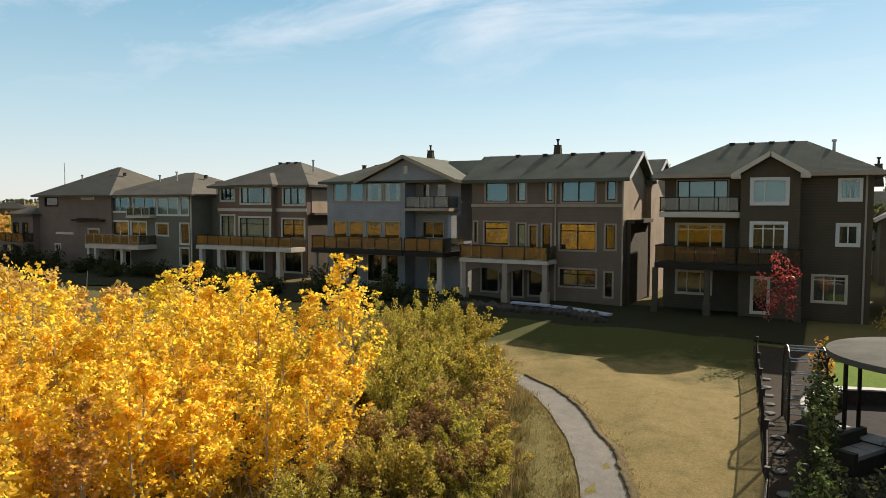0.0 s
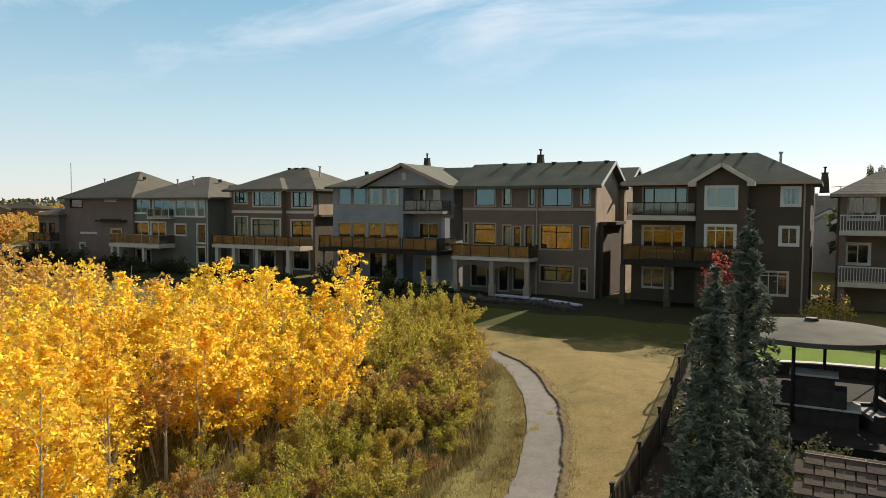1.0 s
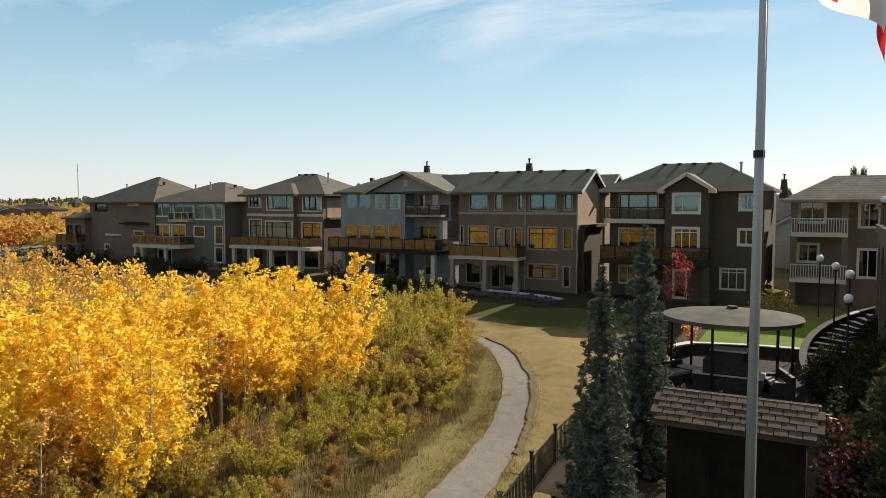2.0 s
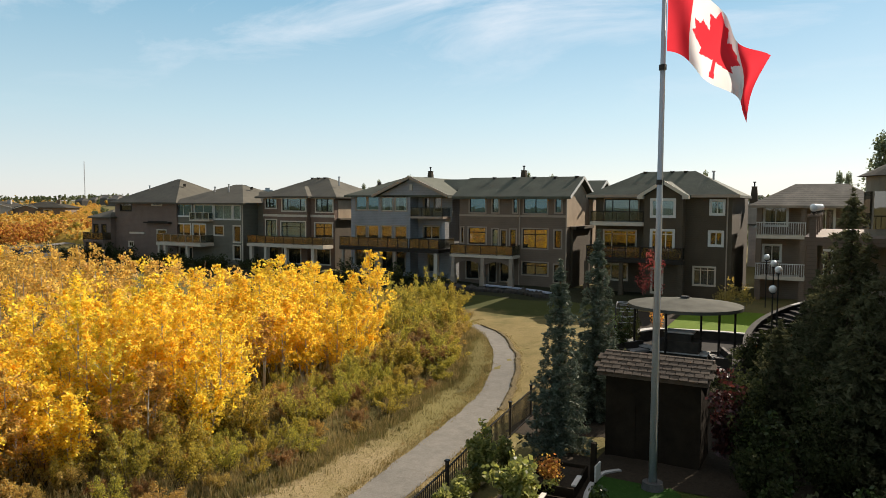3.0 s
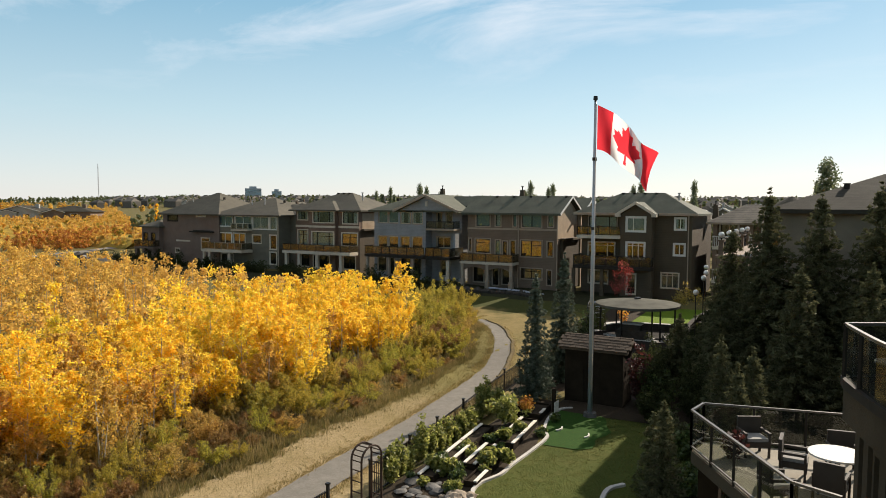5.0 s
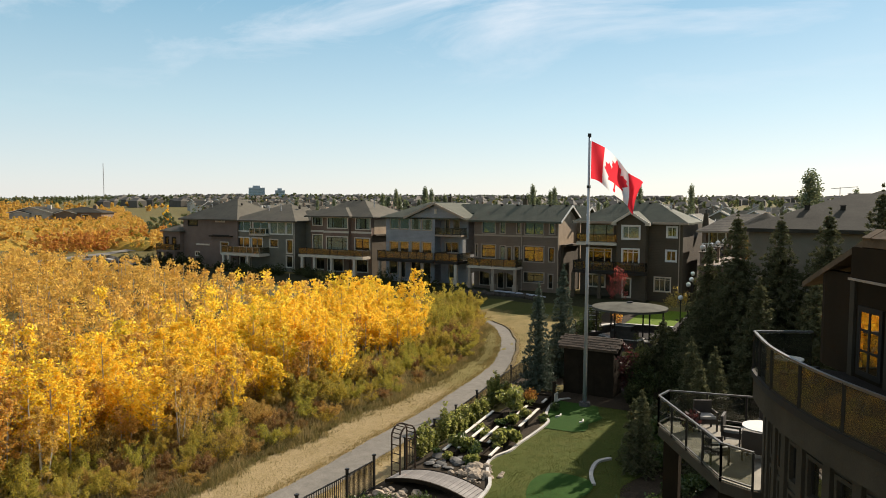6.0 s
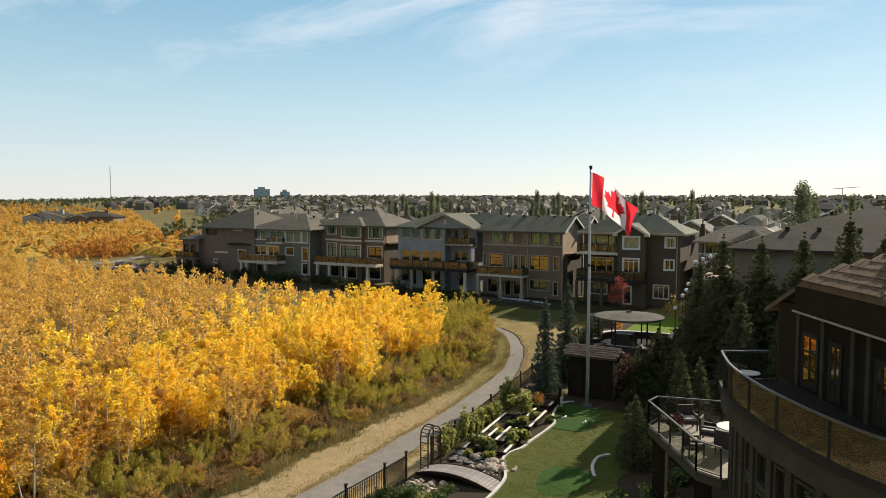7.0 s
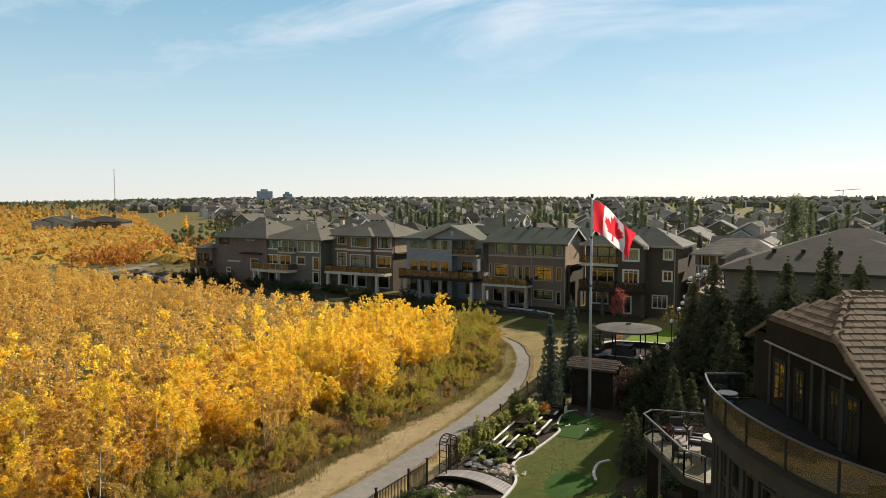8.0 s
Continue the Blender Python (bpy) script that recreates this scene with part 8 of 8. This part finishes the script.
def tuft_verge(rs):
    y = rs.uniform(-20, 27)
    return (rs.uniform(verge_l(y) - 0.2, path_mid(y) - HALF(y) - 0.05), y)


blades("verge_turf", scatter(rs, 5200, tuft_verge, 0.05), rs, 8, 0.08, LAWNBLADE, "thin short grass on the trodden verge", 0.012)


def tuft_lawn(rs):
    return (rs.uniform(-13, -0.8), rs.uniform(14, 40))


blades("lawn_grass", [p for p in scatter(rs, 9000, tuft_lawn, 0.05) if p[0] > path_mid(min(p[1], 27.5)) + 1.0], rs, 9, 0.045, LAWNBLADE, "short straw-coloured lawn grass", 0.012)


def tuft_yard(rs):
    x, y = rs.uniform(4.6, 10.5), rs.uniform(-10.5, 5.0)
    return (x, y) if x > min(curb_line, key=lambda p: abs(p[1] - y))[0] + 0.2 else None


blades("yard_grass", scatter(rs, 3500, tuft_yard, 0.05), rs, 8, 0.05, YARDBLADE, "short green lawn grass of the back yard", 0.012)


def spruce(name, seed, h, r, mat, label, group, whorls=None, dense=1.0, low=0.05, needle=0.095, slim=2.6):
    """A spruce: tiers of drooping boughs that carry tufts of needles."""
    rs = np.random.RandomState(seed)
    t = thing(name, 0, 0, 0, label, "tree", group)
    bm = bmesh.new()
    bar(bm, (0, 0, -0.1), (0, 0, h * 0.97), 0.028 * h ** 0.7, 7, 0.012)
    whorls = whorls or int(h * 4.6)
    cs, sp = [], []
    for i in range(whorls):
        f = (i + rs.uniform(-0.3, 0.3)) / whorls
        z = h * (low + (0.97 - low) * f)
        reach = r * (1 - f) ** 0.85 * rs.uniform(0.85, 1.12) + 0.05
        nb = max(6, int(12 * (1 - 0.45 * f)))
        for b in range(nb):
            a = 6.283 * (b + rs.uniform(-0.25, 0.25)) / nb + i * 1.1
            k = reach * rs.uniform(0.75, 1.1)
            dz = -0.12 * k + 0.16 * k * rs.uniform(-1, 1) + (0.25 * k if f > 0.85 else 0)
            tip = (math.cos(a) * k, math.sin(a) * k, z + dz)
            if k > 0.3:
                bar(bm, (0, 0, z), tip, 0.012, 3, 0.004)
            for g in np.linspace(0.25, 1.0, max(2, int(k / 0.22))):
                cs.append((tip[0] * g, tip[1] * g, z + dz * g - 0.02))
                sp.append(0.10 + 0.07 * (1 - g) * k)
    for k in range(4):
        cs.append((0, 0, h * (0.94 + 0.02 * k)))
        sp.append(0.06)
    part("trunk", bm, BARK, t)
    v, q = leaf_quads(rs, np.array(cs), int(6 * dense), sp, needle, 0.25, slim)
    fast("needles", v, q, mat, t)
    return t


for k, (x, y, top, r) in enumerate(((2.0, 6.9, 7.4, 1.05), (2.1, 10.7, 8.25, 1.15))):
    s = spruce("blue_spruce", 70 + k, top - ground_z(x, y), r, NEEDLE_BLUE, "blue spruce with grey-green drooping boughs beside the fence", "spruces", dense=4.2, needle=0.046, slim=4.0)
    s.location = (x, y, ground_z(x, y))
DARK = [(12.4, 9.0, 11.7, 3.0), (14.5, 9.0, 11.6, 2.9), (16.7, 8.6, 11.9, 3.0), (18.9, 8.4, 13.0, 3.2), (10.3, 13.6, 9.8, 2.5), (20.5, 5.6, 12.2, 2.8), (14.0, 4.6, 8.6, 2.3), (16.4, 3.8, 8.8, 2.3), (9.2, 17.2, 6.6, 1.7), (8.3, 10.6, 5.4, 1.6), (10.6, 8.2, 7.0, 1.9)]
for k, (x, y, top, r) in enumerate(DARK):
    s = spruce("spruce", 80 + k, top - ground_z(x, y), r, NEEDLE, "tall dark green spruce in front of a grey house", "spruces", dense=2.6, needle=0.062, slim=3.6)
    s.location = (x, y, ground_z(x, y))
for k, (x, y, top, r) in enumerate(((11.6, 1.4, 6.1, 1.0), (12.9, -0.5, 6.1, 1.0), (12.7, -2.9, 6.0, 0.95), (10.6, -3.3, 4.6, 0.7), (10.1, -2.6, 4.0, 0.6))):
    s = spruce("young_spruce", 90 + k, top - ground_z(x, y), r, NEEDLE, "young dense spruce in a shaded yard bed", "spruces", dense=2.6, needle=0.05, slim=3.6)
    s.location = (x, y, ground_z(x, y))

# ---------------------------------------------------------------- the suburb beyond
def far_house(seed, wall, roof_mat, w, d, eave, kind, label):
    rs = random.Random(seed)
    t = thing("suburban_house", 0, 0, 0, label, "house", "suburb houses")
    bm = bmesh.new()
    ws = [(-w * 0.36, eave - 2.2, 1.6, 1.3), (w * 0.08, eave - 2.2, 1.8, 1.3), (-w * 0.36, 1.0, 2.0, 1.5), (w * 0.1, 0.9, 1.2, 1.6)]
    shell(bm, -w / 2, w / 2, -d / 2, d / 2, 0, eave, [hole(q) for q in ws])
    part("wall", bm, wall, t)
    if kind == "hip":
        bm, rz = hip_roof(-w / 2, w / 2, -d / 2, d / 2, eave + 0.05, 0.5, 0.5)
    else:
        bm, rz = gable_roof(-w / 2, w / 2, -d / 2, d / 2, eave + 0.05, 0.55, kind == "x", 0.5)
    part("roof", bm, roof_mat, t)
    if kind == "x":
        for s in (-w / 2, w / 2 - 0.2):
            bm = bmesh.new()
            gable_fill(bm, -d / 2, d / 2, eave, d / 2 * 0.55, s, along_x=False)
            part("gable_wall", bm, wall, t)
    if kind == "y":
        for s in (-d / 2, d / 2 - 0.2):
            bm = bmesh.new()
            gable_fill(bm, -w / 2, w / 2, eave, w / 2 * 0.55, s)
            part("gable_wall", bm, wall, t)
    bm, _ = gable_roof(-w * 0.42, -w * 0.02, -d / 2 - 0.9, -d / 2 + 3, eave - 0.2, 0.6, False, 0.35)
    part("front_gable", bm, roof_mat, t)
    bm = bmesh.new()
    shell(bm, -w * 0.42, -w * 0.02, -d / 2 - 0.9, -d / 2, 0, eave - 0.2, [])
    gable_fill(bm, -w * 0.42, -w * 0.02, eave - 0.2, w * 0.2 * 0.6, -d / 2 - 0.9)
    part("bay", bm, wall, t)
    bm = bmesh.new()
    beam(bm, (-w * 0.42 - 0.35, -d / 2 - 1.28, eave - 0.42), (-w * 0.22, -d / 2 - 1.28, eave - 0.3 + w * 0.2 * 0.6), 0.05, 0.25)
    beam(bm, (-w * 0.02 + 0.35, -d / 2 - 1.28, eave - 0.42), (-w * 0.22, -d / 2 - 1.28, eave - 0.3 + w * 0.2 * 0.6), 0.05, 0.25)
    part("barge_board", bm, TRIM_WHITE, t)
    for q in ws[1::2]:
        window(t, *q, -d / 2, TRIM, (0.5,), ())
    ends = [(-w / 2 - 0.53, 0), (w / 2 + 0.48, 0)] if kind == "x" else [(0, -d / 2 - 0.53), (0, d / 2 + 0.48)] if kind == "y" else []
    half = (d if kind == "x" else w) / 2 + 0.5
    for ex, ey in ends:
        bm = bmesh.new()
        for sg in (-1, 1):
            if kind == "x":
                beam(bm, (ex, sg * half, eave - 0.05), (ex, 0, eave + half * 0.55 - 0.05), 0.06, 0.3)
            else:
                beam(bm, (sg * half, ey, eave - 0.05), (0, ey, eave + half * 0.55 - 0.05), 0.06, 0.3)
        part("barge_board", bm, TRIM_WHITE, t, "white painted barge boards")
    part("chimney", boxes((w * 0.2, w * 0.2 + 0.8, -0.4, 0.4, rz - 1.4, rz + 0.7)), wall, t)
    return t


SUB = [far_house(1, SIDING["tan"], SHINGLE_B, 11, 10, 5.8, "hip", "tan suburban house with grey hip roof"),
       far_house(2, SIDING["grey"], SHINGLE_C, 10, 11, 6.0, "y", "grey suburban house with brown gable roof"),
       far_house(3, SIDING["stone"], SHINGLE_B, 12, 9, 5.6, "x", "cream suburban house with grey gable roof"),
       far_house(4, SIDING["taupe"], SHINGLE_C, 11, 10, 6.2, "hip", "taupe suburban house with brown hip roof"),
       far_house(5, SIDING["sage"], SHINGLE_B, 10, 10, 5.7, "y", "sage suburban house with steep grey gable")]
rs = np.random.RandomState(31)
hs = [(-57, 71, 0), (-39, 74, 180), (-25, 76, 0), (-8, 75, 180), (9, 74, 0)]
rows_y = [84, 112, 150, 180, 226, 258, 310, 344]
for r, y0 in enumerate(rows_y):
    n = int(10 + y0 * 0.13)
    for i in range(n):
        x = -26 - y0 * 1.35 + i * (14.5 + 0.02 * y0) + rs.uniform(-1.5, 1.5)
        y = y0 + 6 * math.sin(x * 0.018 + r) + rs.uniform(-1.5, 1.5)
        if x < -52 - (y - 60) * (0.95 if y < 105 else 1.3) or x > 14 + y * 0.42:
            continue
        hs.append((x, y, rs.uniform(-7, 7) + (180 if r % 2 else 0)))
for i, (x, y, a) in enumerate(hs):
    m = pose(x, y, ground_z(x, y) - 0.3, 0, 0, a)
    ob = SUB[i] if i < 5 else copy_thing(SUB[rs.randint(5)], m)
    ob.matrix_basis = m
# two long low houses on the valley rim
for k, (x, y) in enumerate(((-277, 144.5), (-261, 154))):
    o = copy_thing(SUB[(1, 3)[k]], pose(x, y, ground_z(x, y) - 0.3, 0, 0, 31))
    o.scale = (1.75, 1.2, 0.85)
# the far end of the suburb, too small to tell one from another
bm = bmesh.new()
for _ in range(900):
    y = rs.uniform(380, 1500)
    x = rs.uniform(-60 - y * 1.35, 40 + y * 0.45)
    z, w, d, e = ground_z(x, y), rs.uniform(9, 13), rs.uniform(8, 12), rs.uniform(4.5, 6.2)
    a = [bm.verts.new((x + sx * w / 2, y + sy * d / 2, z + zz)) for zz in (-0.5, e) for sx, sy in ((-1, -1), (1, -1), (1, 1), (-1, 1))]
    t = [bm.verts.new((x + sx * w * 0.28, y, z + e + d * 0.27)) for sx in (-1, 1)]
    for f in ((0, 1, 5, 4), (1, 2, 6, 5), (2, 3, 7, 6), (3, 0, 4, 7)):
        bm.faces.new([a[k] for k in f])
    bm.faces.new((a[4], a[5], t[1], t[0]))
    bm.faces.new((a[5], a[6], t[1]))
    bm.faces.new((a[6], a[7], t[0], t[1]))
    bm.faces.new((a[7], a[4], t[0]))
tagged(part("far_suburb", bm, SHINGLE_FAR), "distant brown-roofed suburb reaching the skyline", "houses", kind="stuff")


def sub_trees(rs):
    y = rs.uniform(72, 420)
    return (rs.uniform(-50 - y * 1.0, 25 + y * 0.42), y)


mass("street_trees", scatter(rs, 800, sub_trees, 3.5), rs, 6.4, 10, 9, 0.6, LEAF_FAR, "green and yellowing street trees among the houses", "trees", 0.26)


def far_trees(rs):
    y = rs.uniform(380, 1500)
    return (rs.uniform(-60 - y * 1.9, 60 + y * 0.5), y)


mass("far_trees", scatter(rs, 1700, far_trees, 6.0), rs, 8.5, 6, 6, 1.7, LEAF_FAR, "distant dark green trees along the skyline", "trees", 0.24)


def poplar(seed, h, label, each=26):
    rs = np.random.RandomState(seed)
    t = thing("poplar", 0, 0, 0, label, "tree", "poplars")
    bm = bmesh.new()
    tv = stem(bm, [(0, 0, -0.2 + (h * 0.95 + 0.2) * k / 6) for k in range(7)], [0.16 - 0.023 * k for k in range(7)])
    tips = limbs(bm, rs, h, 30, h * 0.10, 0.12, 0.03, 2.0, tv)
    part("trunk", bm, BARK, t)
    cs = [tuple(a.lerp(b, k)) for a, b in tips for k in (0.5, 0.8, 1.05)]
    v, q = leaf_quads(rs, np.array(cs), each, [h * 0.055] * len(cs), 0.19)
    fast("crown", v, q, NEEDLE_FAR, t)
    return t


POP = [poplar(3, 10.5, "columnar green poplar above the roofs"), poplar(4, 8.5, "narrow columnar poplar between houses")]
for i in range(70):
    y = rs.uniform(120, 330)
    x = rs.uniform(-30 - y * 0.75, 12 + y * 0.32)
    m = pose(x, y, ground_z(x, y), 0, 0, rs.uniform(0, 360))
    ob = POP[i] if i < 2 else copy_thing(POP[rs.randint(2)], m)
    ob.matrix_basis = m
    ob.scale = (0.75, 0.75, 1.0)

# rows of poplars in bunches between the roofs
for cx, cy, n_ in ((-92, 150, 9), (-57, 150, 11), (-51, 142, 7), (-29, 148, 2), (-19, 146, 2), (-110, 156, 5), (14, 150, 5), (26, 160, 5)):
    for _ in range(n_):
        x, y, s = cx + rs.uniform(-5.5, 5.5), cy + rs.uniform(-10, 10), rs.uniform(0.85, 1.4)
        o = copy_thing(POP[rs.randint(2)], pose(x, y, ground_z(x, y), 0, 0, rs.uniform(0, 360)))
        o.scale = (s * 0.7, s * 0.7, s)
big = poplar(8, 14.0, "tall full green poplar rising above the roofs", 46)
big.matrix_basis = pose(13.3, 64, ground_z(13.3, 64), 0, 0, 40)
big.scale = (1.1, 1.1, 1.0)

# skyline: radio mast, apartment blocks, crane
mast = thing("radio_mast", -714, 480, ground_z(-714, 480), "thin lattice radio mast on the skyline", "mast")
bm = bmesh.new()
for sx, sy in ((-0.5, -0.3), (0.5, -0.3), (0.0, 0.55)):
    bar(bm, (sx, sy, 0), (sx * 0.5, sy * 0.5, 46), 0.12, 5)
part("leg", bm, ROOF_METAL, mast)
bm = bmesh.new()
for k in range(22):
    f = 1 - 0.5 * k / 22
    bar(bm, (-0.5 * f, -0.3 * f, 2 * k), (0.5 * f, -0.3 * f, 2 * k + 2), 0.06, 4)
    bar(bm, (0.5 * f, -0.3 * f, 2 * k), (0, 0.55 * f, 2 * k + 2), 0.06, 4)
part("lattice", bm, ROOF_METAL, mast)


def apartment_block(x, y, w, d, h, label):
    t = thing("apartment_block", x, y, ground_z(x, y), label, "apartment block", "apartment blocks", 42)
    part("wall", boxes((-w / 2, w / 2, -d / 2, d / 2, -2, h), (-w * 0.25, w * 0.2, -d * 0.3, d * 0.3, h, h + 3)), PANEL_BLUE, t)
    n = int(h // 3.1)
    for f in range(n):
        part("window_band", boxes((-w / 2 + 1, w / 2 - 1, -d / 2 - 0.15, -d / 2, 1.6 + f * 3.1, 2.7 + f * 3.1)), GLASS_SKY_TINT, t)
    return t


apartment_block(-745, 751, 23, 14, 18, "grey mid-rise apartment block on the skyline")
apartment_block(-722, 775, 14, 12, 14, "lower grey apartment block on the skyline")
crane = thing("tower_crane", 9, 660, ground_z(9, 660), "thin tower crane on the far skyline", "crane")
bm = bmesh.new()
bar(bm, (0, 0, 0), (0, 0, 19), 0.35, 4)
part("tower", bm, ROOF_METAL, crane)
bm = bmesh.new()
bar(bm, (-7, 0, 18), (13, 0, 19.5), 0.25, 4)
part("jib", bm, ROOF_METAL, crane)


def gold_far(rs):
    f = rs.uniform(0, 1)
    return (-430 - 900 * f + rs.normal() * 30, 150 + 420 * f + rs.normal() * 60)


mass("far_gold_wood", scatter(rs, 1500, gold_far, 5.0), rs, 4.2, 6, 8, 1.5, LEAF_TAN, "far golden wood along the valley rim", "woodland", 0.5)
tagged(bush("golden_poplar", -196, 143, 9.0, 1.7, LEAF_GOLD, "single tall golden poplar beside the trail", 620, None, 0.4, 1600, "tree"), group="poplars")
trail_pts = [(-96, 36), (-104, 44), (-108, 56), (-116, 70), (-128, 88), (-150, 112)]
sheet("far_trail", [(x - 2.2, y) for x, y in along(trail_pts, 40)], [(x + 1.2, y) for x, y in along(trail_pts, 40)], MAT_PATH, 0.12, "pale far bend of the gravel trail", "path", 2)
